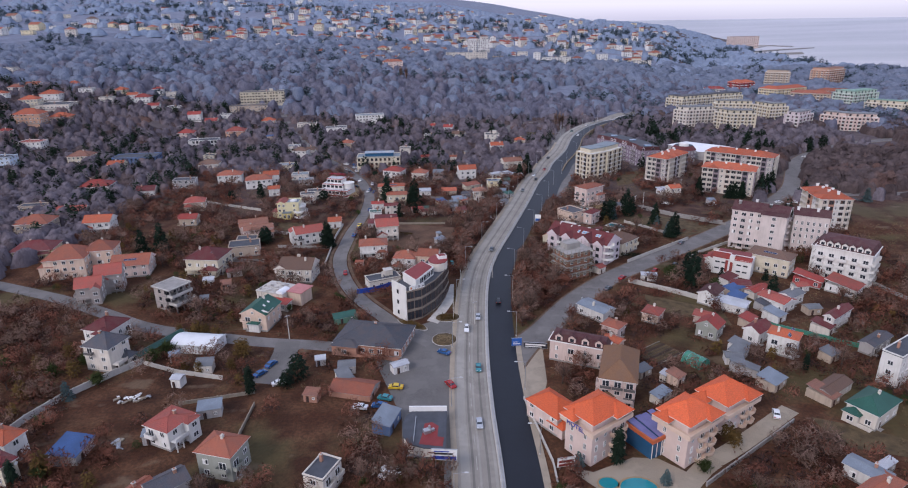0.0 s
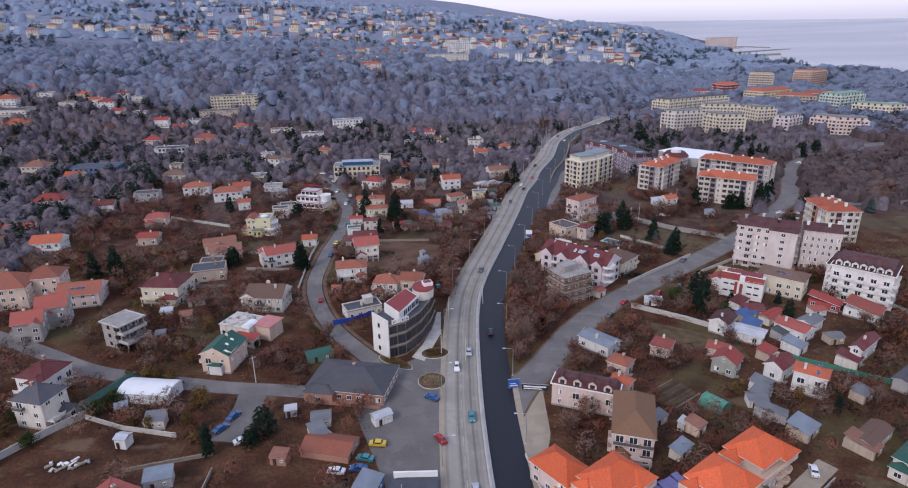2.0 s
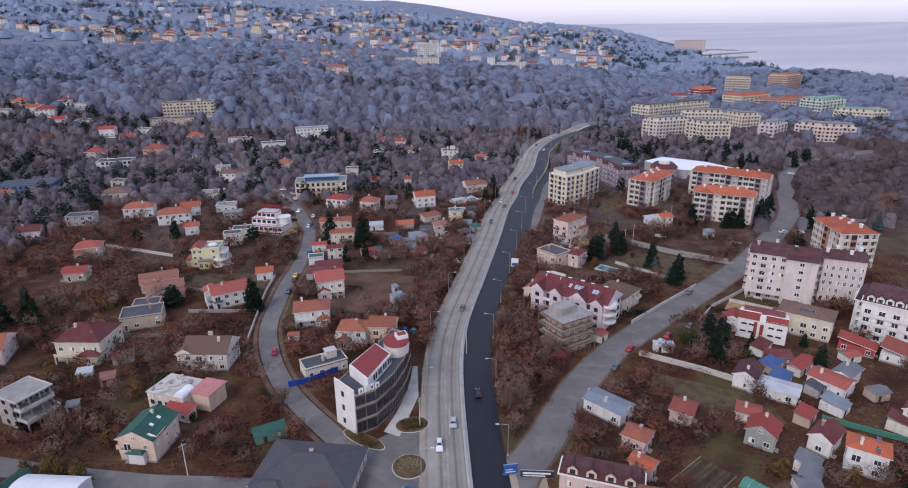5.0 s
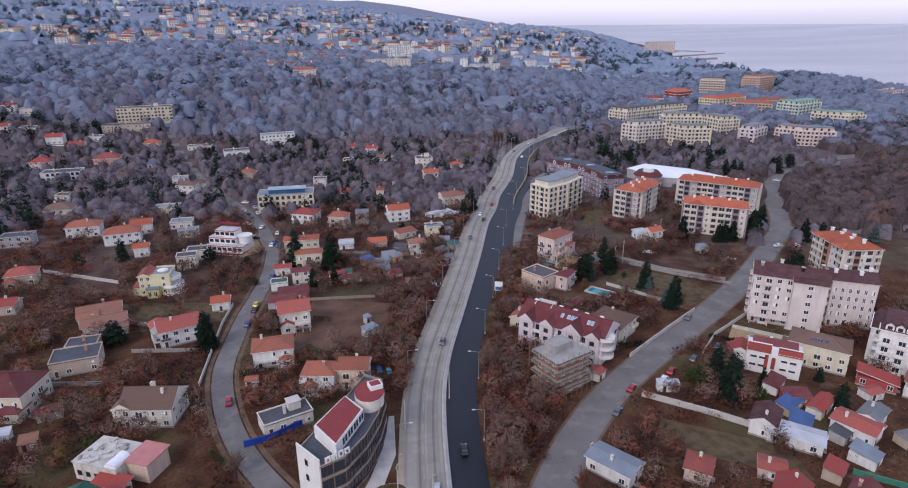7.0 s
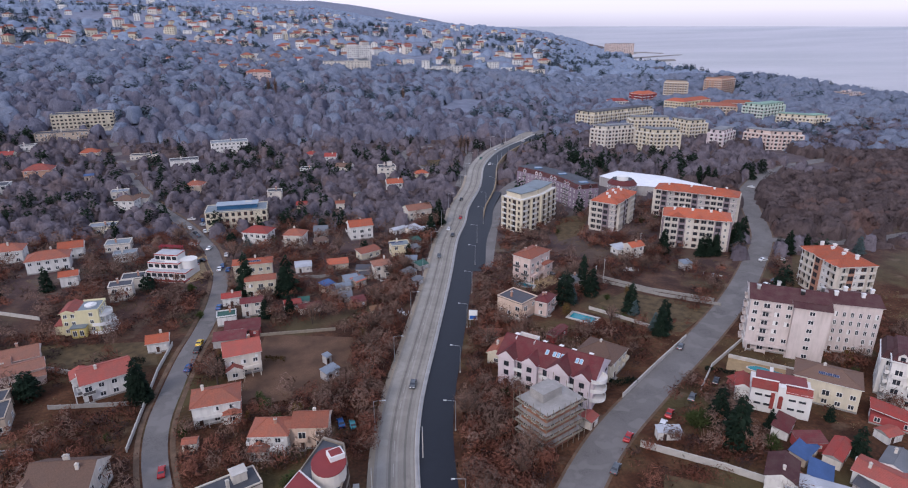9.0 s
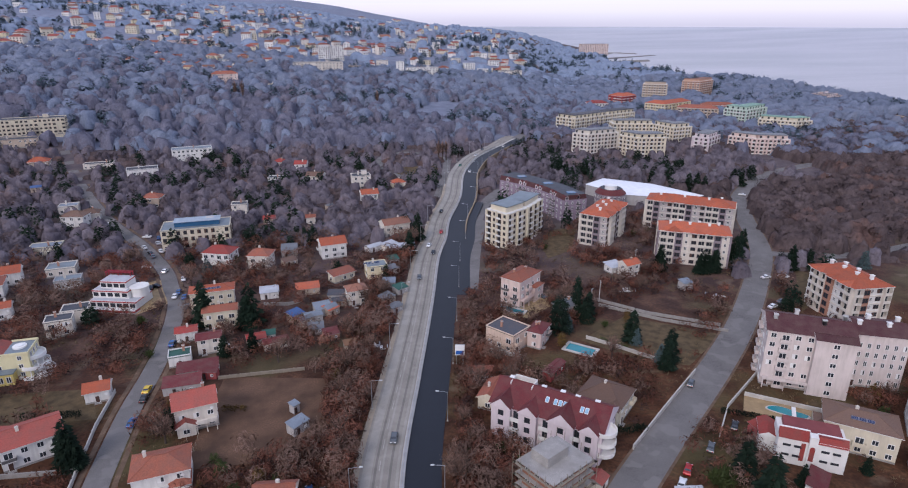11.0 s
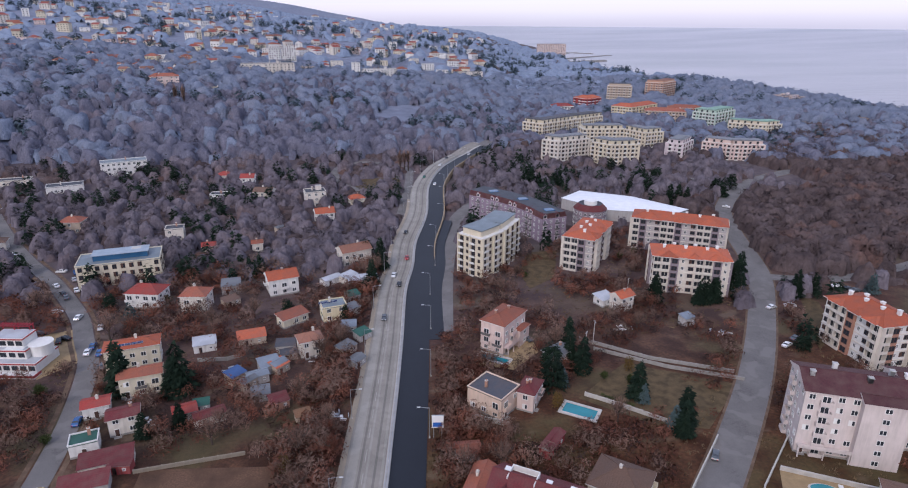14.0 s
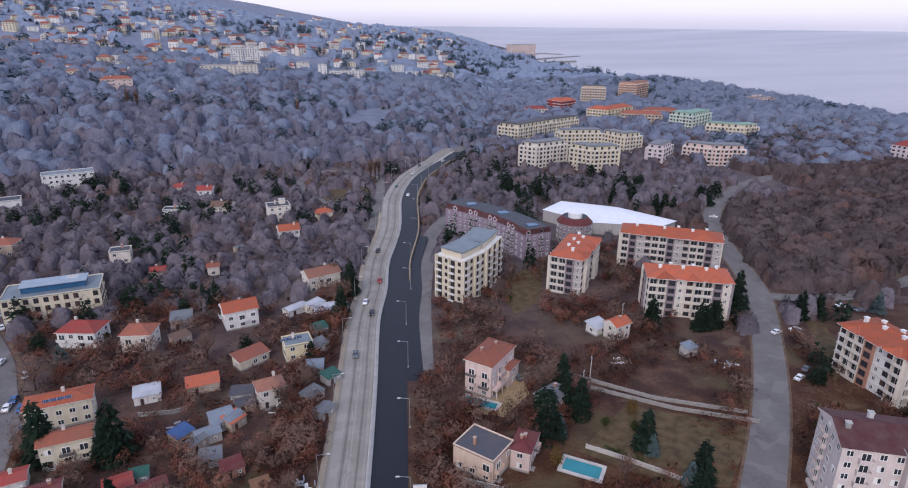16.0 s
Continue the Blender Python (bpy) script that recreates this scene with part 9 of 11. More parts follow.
house(-318.0, 988.4, 30, 11.1, 7.5, 3, 'flat', 'white', 'bitumen', gap=4.5, chimneys=0, sides=(0, 1, 3), far=True)
house(-286.8, 940.2, -10, 7.9, 6.4, 2, 'flat', 'white', 'bitumen', gap=4.5, chimneys=0, sides=(0, 1, 3), far=True)
house(-296.5, 1005.5, 15, 15.0, 12.5, 2, 'flat', 'cream', 'bitumen', gap=4.5, chimneys=0, sides=(0, 1, 3), far=True)
house(-268.0, 964.5, 0, 12.5, 9.6, 3, 'flat', 'white', 'bitumen', gap=4.5, chimneys=0, sides=(0, 1, 3), far=True)
house(-245.0, 917.0, 30, 13.4, 8.8, 2, 'gable', 'white', 'pinkred', gap=4.5, chimneys=0, sides=(0, 1, 3), far=True)
house(-267.4, 1015.8, 15, 9.4, 6.5, 2, 'gable', 'white', 'terracotta', gap=4.5, chimneys=0, sides=(0, 1, 3), far=True)
house(-280.3, 1108.7, -20, 12.4, 9.6, 2, 'flat', 'pink', 'bitumen', gap=4.5, chimneys=0, sides=(0, 1, 3), far=True)
house(-235.0, 1013.4, 0, 8.4, 5.9, 2, 'flat', 'yellow', 'bitumen', gap=4.5, chimneys=0, sides=(0, 1, 3), far=True)
house(-209.9, 953.6, 8, 8.7, 6.9, 2, 'hip', 'pink', 'rust', gap=4.5, chimneys=0, sides=(0, 1, 3), far=True)
house(-228.4, 1077.8, -10, 15.9, 10.3, 3, 'hip', 'pink', 'rust', gap=4.5, chimneys=0, sides=(0, 1, 3), far=True)
house(-204.7, 1038.3, 30, 15.1, 11.8, 3, 'flat', 'white', 'bitumen', gap=4.5, chimneys=0, sides=(0, 1, 3), far=True)
house(-182.1, 990.0, 15, 8.1, 6.3, 3, 'hip', 'white', 'pinkred', gap=4.5, chimneys=0, sides=(0, 1, 3), far=True)
house(-185.5, 1075.9, 30, 8.8, 5.5, 2, 'gable', 'pink', 'brown', gap=4.5, chimneys=0, sides=(0, 1, 3), far=True)
house(-158.9, 986.9, -20, 14.2, 12.1, 2, 'gable', 'ivory', 'terracotta', gap=4.5, chimneys=0, sides=(0, 1, 3), far=True)
house(-154.0, 1074.0, 8, 11.7, 9.3, 2, 'gable', 'white', 'pinkred', gap=4.5, chimneys=0, sides=(0, 1, 3), far=True)
house(-129.2, 951.6, -10, 8.5, 6.3, 2, 'hip', 'pink', 'terracotta', gap=4.5, chimneys=0, sides=(0, 1, 3), far=True)
house(-109.8, 918.1, 8, 11.4, 7.3, 2, 'gable', 'white', 'rust', gap=4.5, chimneys=0, sides=(0, 1, 3), far=True)
house(-109.2, 1003.8, -10, 8.1, 6.2, 3, 'flat', 'white', 'bitumen', gap=4.5, chimneys=0, sides=(0, 1, 3), far=True)
house(-105.4, 1069.4, 15, 19.2, 13.3, 2, 'flat', 'white', 'bitumen', gap=4.5, chimneys=0, sides=(0, 1, 3), far=True)
house(-82.6, 1003.1, 30, 10.8, 8.0, 3, 'hip', 'yellow', 'terracotta', gap=4.5, chimneys=0, sides=(0, 1, 3), far=True)
house(-68.1, 960.1, 15, 17.0, 13.4, 2, 'hip', 'yellow', 'brown', gap=4.5, chimneys=0, sides=(0, 1, 3), far=True)
house(-58.7, 1021.6, 0, 12.7, 8.0, 2, 'flat', 'ivory', 'bitumen', gap=4.5, chimneys=0, sides=(0, 1, 3), far=True)
house(-54.9, 1130.8, -20, 9.2, 6.6, 2, 'hip', 'white', 'terracotta', gap=4.5, chimneys=0, sides=(0, 1, 3), far=True)
house(-345.8, 1166.9, 8, 10.0, 6.2, 2, 'hip', 'cream', 'terracotta', gap=4.5, chimneys=0, sides=(0, 1, 3), far=True)
house(-340.4, 1219.8, 0, 18.4, 12.9, 2, 'gable', 'cream', 'terracotta', gap=4.5, chimneys=0, sides=(0, 1, 3), far=True)
house(-338.1, 1283.8, 30, 12.1, 7.6, 3, 'gable', 'cream', 'terracotta', gap=4.5, chimneys=0, sides=(0, 1, 3), far=True)
house(-325.5, 1342.0, 15, 15.2, 9.3, 2, 'gable', 'pink', 'pinkred', gap=4.5, chimneys=0, sides=(0, 1, 3), far=True)
house(-394.9, 1108.3, -10, 10.6, 8.1, 2, 'hip', 'yellow', 'pinkred', gap=4.5, chimneys=0, sides=(0, 1, 3), far=True)
house(-385.9, 1147.0, 0, 15.3, 12.1, 2, 'hip', 'pink', 'pinkred', gap=4.5, chimneys=0, sides=(0, 1, 3), far=True)
house(-443.7, 1165.4, 15, 13.5, 8.6, 2, 'gable', 'pink', 'pinkred', gap=4.5, chimneys=0, sides=(0, 1, 3), far=True)
house(-485.5, 1194.2, 30, 10.6, 8.4, 2, 'gable', 'white', 'terracotta', gap=4.5, chimneys=0, sides=(0, 1, 3), far=True)
house(-486.1, 681.5, 0, 14.5, 11.2, 3, 'flat', 'ivory', 'bitumen', gap=4.5, chimneys=0, sides=(0, 1, 3), far=True)
house(-834.3, 1140.5, 0, 25.8, 21.4, 3, 'flat', 'white', 'bitumen', gap=4.5, chimneys=0, sides=(0, 1, 3), far=True)
house(-806.6, 1174.9, 0, 18.3, 16.0, 3, 'gable', 'white', 'rust', gap=4.5, chimneys=0, sides=(0, 1, 3), far=True)
house(-825.4, 1272.6, 0, 14.0, 11.6, 3, 'hip', 'yellow', 'pinkred', gap=4.5, chimneys=0, sides=(0, 1, 3), far=True)
house(-766.9, 1271.3, 30, 12.3, 10.6, 2, 'flat', 'cream', 'bitumen', gap=4.5, chimneys=0, sides=(0, 1, 3), far=True)
house(-672.7, 1190.9, 30, 20.0, 15.0, 3, 'hip', 'white', 'brown', gap=4.5, chimneys=0, sides=(0, 1, 3), far=True)
house(-913.4, 1209.1, 0, 19.4, 14.5, 2, 'hip', 'white', 'terracotta', gap=4.5, chimneys=0, sides=(0, 1, 3), far=True)


def hillside_villas(count):
    """Hundreds of small villas far up the slope, joined: walls, windows and roofs."""
    rnd, b = random.Random(23), Build()
    for _ in range(count):
        a, r = radians(rnd.uniform(-28, 20)), 900 + 1350 * rnd.random() ** 1.2
        x, y = r * math.sin(a), 200 + r * math.cos(a)
        w, d, H = rnd.uniform(10, 18), rnd.uniform(8, 12), rnd.choice((5.5, 6, 8.5, 9, 12))
        m = pose(x, y, ground_z(x, y), 0, 0, rnd.choice((-20, -10, 0, 8, 15, 30)))
        wall, cover = rnd.choice((0, 0, 1, 2)), rnd.choice((4, 5, 6, 3))
        placed(b, Build().box(-w / 2, w / 2, -d / 2, d / 2, -5, H, wall), m)
        k, _h = roof_build(w, d, "flat" if cover == 3 else rnd.choice(("hip", "gable")), 0 if cover == 3 else 0.5, 0.5)
        k.s = [cover if v == 0 else wall for v in k.s]
        placed(b, k, m @ pose(0, 0, H))
        for f in range(int(H / 2.9)):
            n = int(w / 3.6)
            for i in range(n):
                u = -w / 2 + w * (i + 0.5) / n
                placed(b, Build().box(u - 0.8, u + 0.8, -d / 2 - 0.06, -d / 2 + 0.02, f * 2.9 + 0.9, f * 2.9 + 2.3, 7), m)
    me = b.mesh("hillside_villas", plaster(WALLS["white"]), plaster(WALLS["ivory"]), plaster(WALLS["cream"]), BITUMEN, roof_material("terracotta"), roof_material("rust"), roof_material("pinkred"), GLASS)
    tagged(new("hillside_villas", me), "small white villas with tiled roofs on a distant slope", "houses", kind="stuff")


hillside_villas(230)


# ---- street things ----
CAR_PAINTS = {"black": (0.012, 0.013, 0.016), "white": (0.72, 0.72, 0.72), "silver": (0.42, 0.44, 0.47), "blue": (0.03, 0.10, 0.26), "red": (0.33, 0.02, 0.02), "teal": (0.05, 0.22, 0.25), "grey": (0.10, 0.11, 0.12),
              "yellow": (0.62, 0.42, 0.04), "green": (0.03, 0.13, 0.09)}
CAR_PROFILE = [(-2.12, 0.32), (-2.18, 0.72), (-2.02, 0.96), (-1.35, 1.02), (-0.85, 1.42), (0.0, 1.48), (0.62, 1.44), (1.18, 1.02), (1.98, 0.86), (2.16, 0.66), (2.14, 0.32)]


def car_meshes(paint, van):
    key = ("car", paint, van)
    if key in SHARED:
        return SHARED[key]
    k = 1.3 if van else 1.0
    prof = [(x * (1.15 if van else 1), z * (k if z > 1 else 1)) for x, z in CAR_PROFILE]
    m = simple("car_paint_" + paint, CAR_PAINTS[paint], 0.25, 0.2, vary=0.05, spec=0.6)
    b = Build()
    n = len(prof)

    def half(z):
        return 0.86 - max(0, z - 0.95) * 0.34
    b.v = [(half(z) * s, x, z) for s in (-1, 1) for x, z in prof]
    b.f = [tuple(range(n)), tuple(range(2 * n - 1, n - 1, -1))] + [(i, n + i, n + (i + 1) % n, (i + 1) % n) for i in range(n)]
    b.s = [0] * len(b.f)
    body = b.mesh("body", m)
    g = Build()
    P = prof

    def strip(i, j, t0, t1, inset):
        a = [(P[i][0] + (P[j][0] - P[i][0]) * t, P[i][1] + (P[j][1] - P[i][1]) * t) for t in (t0, t1)]
        g.face([((half(z) - inset) * s, x * 1.005, z + 0.015) for s, (x, z) in ((-1, a[0]), (1, a[0]), (1, a[1]), (-1, a[1]))])
    strip(3, 4, 0.1, 0.92, 0.08)
    glass = g.mesh("windscreen", GLASS)
    g = Build()
    strip(7, 6, 0.1, 0.92, 0.08)
    rear = g.mesh("rear_window", GLASS)
    sd = Build()
    for s in (1,):
        sd.face([(s * (half(z) + 0.012), x, z) for x, z in ((-1.15 * (1.1 if van else 1), 1.06), (1.0, 1.06), (0.58, 1.36 * k * 0.98), (-0.78, 1.36 * k * 0.98))])
    side = sd.mesh("side_window", GLASS)
    w = Build()
    w.tube((-0.1, 0, 0), (0.1, 0, 0), 0.32, 0.32, 12)
    wheel = w.mesh("wheel", simple("tyre_rubber", (0.012, 0.012, 0.012), 0.85))
    r = Build()
    r.tube((-0.11, 0, 0), (0.11, 0, 0), 0.2, 0.2, 10)
    rim = r.mesh("rim", STEEL)
    hl = Build().box(-0.2, 0.2, -0.05, 0.03, 0, 0.16).mesh("headlight", simple("lamp_glass", (0.7, 0.7, 0.72), 0.2, spec=0.6))
    tl = Build().box(-0.16, 0.16, -0.03, 0.05, 0, 0.18).mesh("tail_light", simple("tail_lamp", (0.35, 0.02, 0.02), 0.3))
    SHARED[key] = body, glass, rear, side, wheel, rim, hl, tl
    return SHARED[key]


def car(x, y, rot, paint="grey", van=False, z=None, where="parked by the roadside"):
    body, glass, rear, side, wheel, rim, hl, tl = car_meshes(paint, van)
    ob = thing("van" if van else "car", x, y, rot, "%s %s %s" % (paint, "delivery van" if van else "passenger car", where), "van" if van else "car", "cars in the streets", (ground_z(x, y) if z is None else z) + 0.07)
    part("body", body, ob)
    part("windscreen", glass, ob)
    part("rear_window", rear, ob)
    part("side_window", side, ob)
    part("side_window", side, ob, Matrix.Diagonal((-1, 1, 1, 1)))
    for u in (-0.78, 0.78):
        for v in (-1.3, 1.32):
            wh = part("wheel", wheel, ob, pose(u, v, 0.32))
            part("rim", rim, wh)
    for u in (-0.55, 0.55):
        part("headlight", hl, ob, pose(u, 2.13 * (1.15 if van else 1), 0.62))
        part("tail_light", tl, ob, pose(u, -2.17 * (1.15 if van else 1), 0.68))
    take(x, y, 2)
    return ob


def street_lamp(x, y, rot, z, h=9.0, arm=2.4):
    if ("lamp", h) not in SHARED:
        SHARED[("lamp", h)] = (Build().tube((0, 0, -0.3), (0, 0, h), 0.11, 0.06, 8).mesh("pole", STEEL), Build().tube((0, 0, h - 0.05), (-arm, 0, h + 0.25), 0.05, 0.04, 6).mesh("arm", STEEL),
                               Build().box(-arm - 0.75, -arm + 0.1, -0.16, 0.16, h + 0.18, h + 0.32).mesh("lamp_head", simple("lamp_housing", (0.62, 0.62, 0.62), 0.5)),
                               Build().box(-0.22, 0.22, -0.22, 0.22, -0.1, 0.25).mesh("base_plate", PALE_CONC))
    pole, arm_m, head, base = SHARED[("lamp", h)]
    ob = thing("street_lamp", x, y, rot, "tall steel street lamp with a single arm", "street lamp", "highway lamps", z)
    part("pole", pole, ob)
    part("arm", arm_m, ob)
    part("lamp_head", head, ob)
    part("base_plate", base, ob)
    return ob


hn_ = normals(HWY)
run_ = np.concatenate([[0], np.cumsum(np.linalg.norm(np.diff(HWY, axis=0), axis=1))])
next_r, next_l = 150.0, 165.0
for i_ in range(len(HWY)):
    x_, y_ = HWY[i_]
    turn_ = math.degrees(math.atan2(hn_[i_][1], hn_[i_][0]))
    if y_ > 640:
        break
    if run_[i_] >= next_r:
        p_ = HWY[i_] + hn_[i_] * 9.9
        street_lamp(p_[0], p_[1], turn_, hwy_z(p_[0], p_[1]) + 0.1)
        next_r += 30
    if run_[i_] >= next_l:
        p_ = HWY[i_] - hn_[i_] * 11.2
        street_lamp(p_[0], p_[1], turn_ + 180, hwy_z(p_[0], p_[1]) + 0.1)
        next_l += 34


def along(y, off):
    """A place on the highway at that y, off metres to the right of its median, and the road's heading."""
    i = int(np.argmin(np.abs(HWY[:, 1] - y)))
    p = HWY[i] + hn_[i] * off
    return p[0], p[1], math.degrees(math.atan2(hn_[i][1], hn_[i][0]))


for y_, off_, paint_, back_ in ((208, 4.5, "black", 0), (197, -3, "silver", 1), (262, -3.4, "grey", 1), (366, -6.8, "grey", 1), (392, -3, "black", 1), (404, -6.5, "white", 1), (424, -3, "red", 1),
                                (455, -6.5, "black", 1), (540, 3.5, "white", 0), (556, -6, "green", 1), (590, -3, "white", 1), (610, -7, "grey", 1), (160, -3, "teal", 1), (134, -4, "silver", 1), (628, 4, "white", 0)):
    x_, yy_, h_ = along(y_, off_)
    car(x_, yy_, h_ + (180 if back_ else 0), paint_, z=hwy_z(x_, yy_), where="driving on the highway")
x_, yy_, h_ = along(186, -6.8)
car(x_, yy_, h_ + 180, "white", True, hwy_z(x_, yy_), "driving on the pale carriageway")

# guard rail on the median and lane marks
for name_, off_, lab_ in (("guard_rail", -0.25, "galvanised guard rail on the median"), ("guard_rail", 0.3, "galvanised guard rail beside fresh asphalt")):
    b_ = ribbon(HWY[:170], off_ - 0.05, off_ + 0.05, hwy_z, 0.95, 0.32)
    g_ = thing(name_, 0, 0, 0, lab_, "guard rail", z=0)
    part("rail", b_.mesh("rail", STEEL), g_)
    pb_ = Build()
    for i_ in range(0, 170):
        p_ = HWY[i_] + hn_[i_] * off_
        z_ = hwy_z(*p_)
        pb_.box(p_[0] - 0.05, p_[0] + 0.05, p_[1] - 0.05, p_[1] + 0.05, z_, z_ + 0.8)
    tagged(part("rail_post", pb_.mesh("rail_post", STEEL), g_), kind="stuff")
PALE_STRIP = asphalt("scraped_pale_asphalt", (0.285, 0.265, 0.235))
DARK_STRIP = asphalt("rubbed_dark_asphalt", (0.165, 0.152, 0.135))
for o0_, o1_, m_ in ((-9.6, -7.4, PALE_STRIP), (-6.9, -6.3, DARK_STRIP), (-5.2, -4.7, PALE_STRIP), (-3.3, -2.7, DARK_STRIP), (-1.6, -0.9, PALE_STRIP)):
    tagged(new("road", ribbon(HWY[:185], o0_, o1_, hwy_z, 0.085, 0.05).mesh("road", m_)), "worn lengthwise strip of milled asphalt", "road", kind="structure")
mk_ = Build()
for off_ in (-5.7,):
    for i_ in range(20, 170, 2):
        a_, c_ = HWY[i_] + hn_[i_] * off_, HWY[i_ + 1] + hn_[i_ + 1] * off_
        n_ = hn_[i_] * 0.09
        q_ = [a_ - n_, a_ + n_, c_ + n_, c_ - n_]
        mk_.face([(p[0], p[1], hwy_z(p[0], p[1]) + 0.093) for p in q_])
tagged(new("lane_marking", mk_.mesh("lane_marking", MARK)), "worn broken white lane lines", "road marking", kind="stuff")
b_ = Build().prism([(-1, 158), (3.4, 158), (3.4, 166), (-1, 166)], 0.08, 0.095)
tagged(new("road", b_.mesh("road", YARD_ASPHALT)), "dark patch of newer asphalt", "road", kind="structure")
tagged(new("road", ribbon(HWY[100:132], 9.3, 14.5, hwy_z, 0.075, 3).mesh("road", NEW_ASPHALT)), "black asphalt slip lane joining the highway", "road", kind="structure")

# retaining wall panels under the highway's edge
ret = thing("retaining_wall", 0, 0, 0, "tan concrete retaining wall beside the highway", "wall", z=0)
TAN = simple("tan_concrete", (0.36, 0.27, 0.17), 0.9, vary=0.25)
for i_ in range(118, 166):
    p_, q_ = HWY[i_] + hn_[i_] * 9.5, HWY[i_ + 1] + hn_[i_ + 1] * 9.5
    ln_ = math.hypot(*(q_ - p_))
    z_ = hwy_z(*p_)
    part("panel", SHARED.setdefault(("retpanel", round(ln_, 1)), Build().box(0.03, round(ln_, 1) - 0.03, -0.15, 0.15, -4.5, 0.7).box(0, round(ln_, 1), -0.2, 0.2, 0.7, 0.82).mesh("panel", TAN)), ret,
         pose(p_[0], p_[1], z_, 0, 0, math.degrees(math.atan2(q_[1] - p_[1], q_[0] - p_[0]))))


def garden_wall(pts, h=1.4, mat=None, label="weathered concrete garden wall", name="garden_wall", step=3.0, thick=0.22):
    """A wall or fence in panels between posts."""
    mat = mat or CONCRETE
    ob = thing(name, pts[0][0], pts[0][1], 0, label, name.split("_")[-1], "walls and fences", ground_z(*pts[0]))
    x0, y0 = pts[0]
    for a, b in zip(pts, pts[1:]):
        ln = math.hypot(b[0] - a[0], b[1] - a[1])
        n = max(1, int(ln / step))
        w = round(ln / n, 1)
        turn = math.degrees(math.atan2(b[1] - a[1], b[0] - a[0]))
        pm = SHARED.setdefault(("panel", w, h, mat.name), Build().box(0.1, w, -thick / 2, thick / 2, -0.3, h).box(0.05, w + 0.05, -thick * 0.7, thick * 0.7, h, h + 0.08).mesh("panel", mat))
        po = SHARED.setdefault(("post", h, mat.name), Build().box(-0.16, 0.16, -0.16, 0.16, -0.3, h + 0.2).mesh("post", mat))
        for i in range(n):
            m = pose(a[0] + (b[0] - a[0]) * i / n - x0, a[1] + (b[1] - a[1]) * i / n - y0, 0, 0, 0, turn)
            part("panel", pm, ob, m)
            part("post", po, ob, m)
            take(a[0] + (b[0] - a[0]) * i / n, a[1] + (b[1] - a[1]) * i / n, 0.8)
    return ob


def billboard(x, y, rot, w, h, z, mat, label, bars=()):
    ob = thing("billboard", x, y, rot, label, "billboard")
    part("panel", Build().box(-w / 2, w / 2, -0.12, 0.12, z, z + h).mesh("panel", mat), ob)
    part("frame", Build().box(-w / 2 - 0.1, w / 2 + 0.1, -0.05, 0.16, z - 0.1, z).box(-w / 2 - 0.1, w / 2 + 0.1, -0.05, 0.16, z + h, z + h + 0.1).mesh("frame", STEEL), ob)
    for u in (-w * 0.35, w * 0.35):
        part("post", Build().tube((u, 0.05, -0.3), (u, 0.05, z), 0.1, 0.1, 6).mesh("post", STEEL), ob)
    for x0, x1, z0, z1, m in bars:
        part("print_bar", Build().box(x0, x1, -0.15, -0.12, z0, z1).mesh("print_bar", m), ob)
    return ob


INK = simple("dark_print", (0.03, 0.03, 0.04), 0.7)
billboard(-4.5, 117.5, -4, 6.0, 3.0, 3.0, WHITE, "blue and white roadside billboard on steel posts", ((-2.8, 2.8, 3.2, 4.2, BLUE_SIGN), (-2.4, 2.0, 4.6, 5.1, INK), (-2.4, 1.2, 5.3, 5.6, BLUE_SIGN)))
billboard(17.6, 175.5, 5, 3.2, 2.6, 0.5, TARP_BLUE, "bright blue information board beside the road", ((-1.2, 1.2, 1.0, 1.3, WHITE), (-1.2, 0.6, 1.7, 1.9, WHITE)))
billboard(23.5, 174.0, -8, 7.5, 1.8, 0.4, INK, "long dark banner with pale print on a fence", ((-3.2, 3.2, 1.3, 1.8, WHITE), (-3.2, 2.0, 0.7, 1.0, WHITE)))
billboard(24.3, 117.8, 12, 4.6, 2.4, 0.8, WHITE, "white and red hotel notice board", ((-2.0, 2.0, 1.0, 1.6, RED_ROOFING), (-2.0, 1.4, 2.0, 2.6, RED_ROOFING)))
x_, yy_, h_ = along(300, 12)
billboard(x_, yy_, h_, 3.0, 3.6, 3.2, WHITE, "white and turquoise direction sign by the road", ((-1.2, 1.2, 3.5, 4.8, TARP_BLUE),))


def utility_pole(x, y, h=9.0):
    ob = thing("utility_pole", x, y, (x * 7) % 90, "grey concrete utility pole with crossarm", "pole", "utility poles")
    if "upole" not in SHARED:
        SHARED["upole"] = (Build().tube((0, 0, -0.3), (0, 0, h), 0.16, 0.1, 8).mesh("pole", PALE_CONC), Build().box(-0.9, 0.9, -0.06, 0.06, h - 0.6, h - 0.45).mesh("crossarm", STEEL))
    part("pole", SHARED["upole"][0], ob)
    part("crossarm", SHARED["upole"][1], ob)
    return ob


def lawn(pts, mat, label):
    b = Build().prism(pts, -0.2, 0.035)
    ob = tagged(new("ground", b.mesh("ground", mat)), label, "ground", kind="structure")
    cx, cy = sum(p[0] for p in pts) / len(pts), sum(p[1] for p in pts) / len(pts)
    r = min(math.hypot(p[0] - cx, p[1] - cy) for p in pts) * 0.6
    take(cx, cy, r)
    return ob


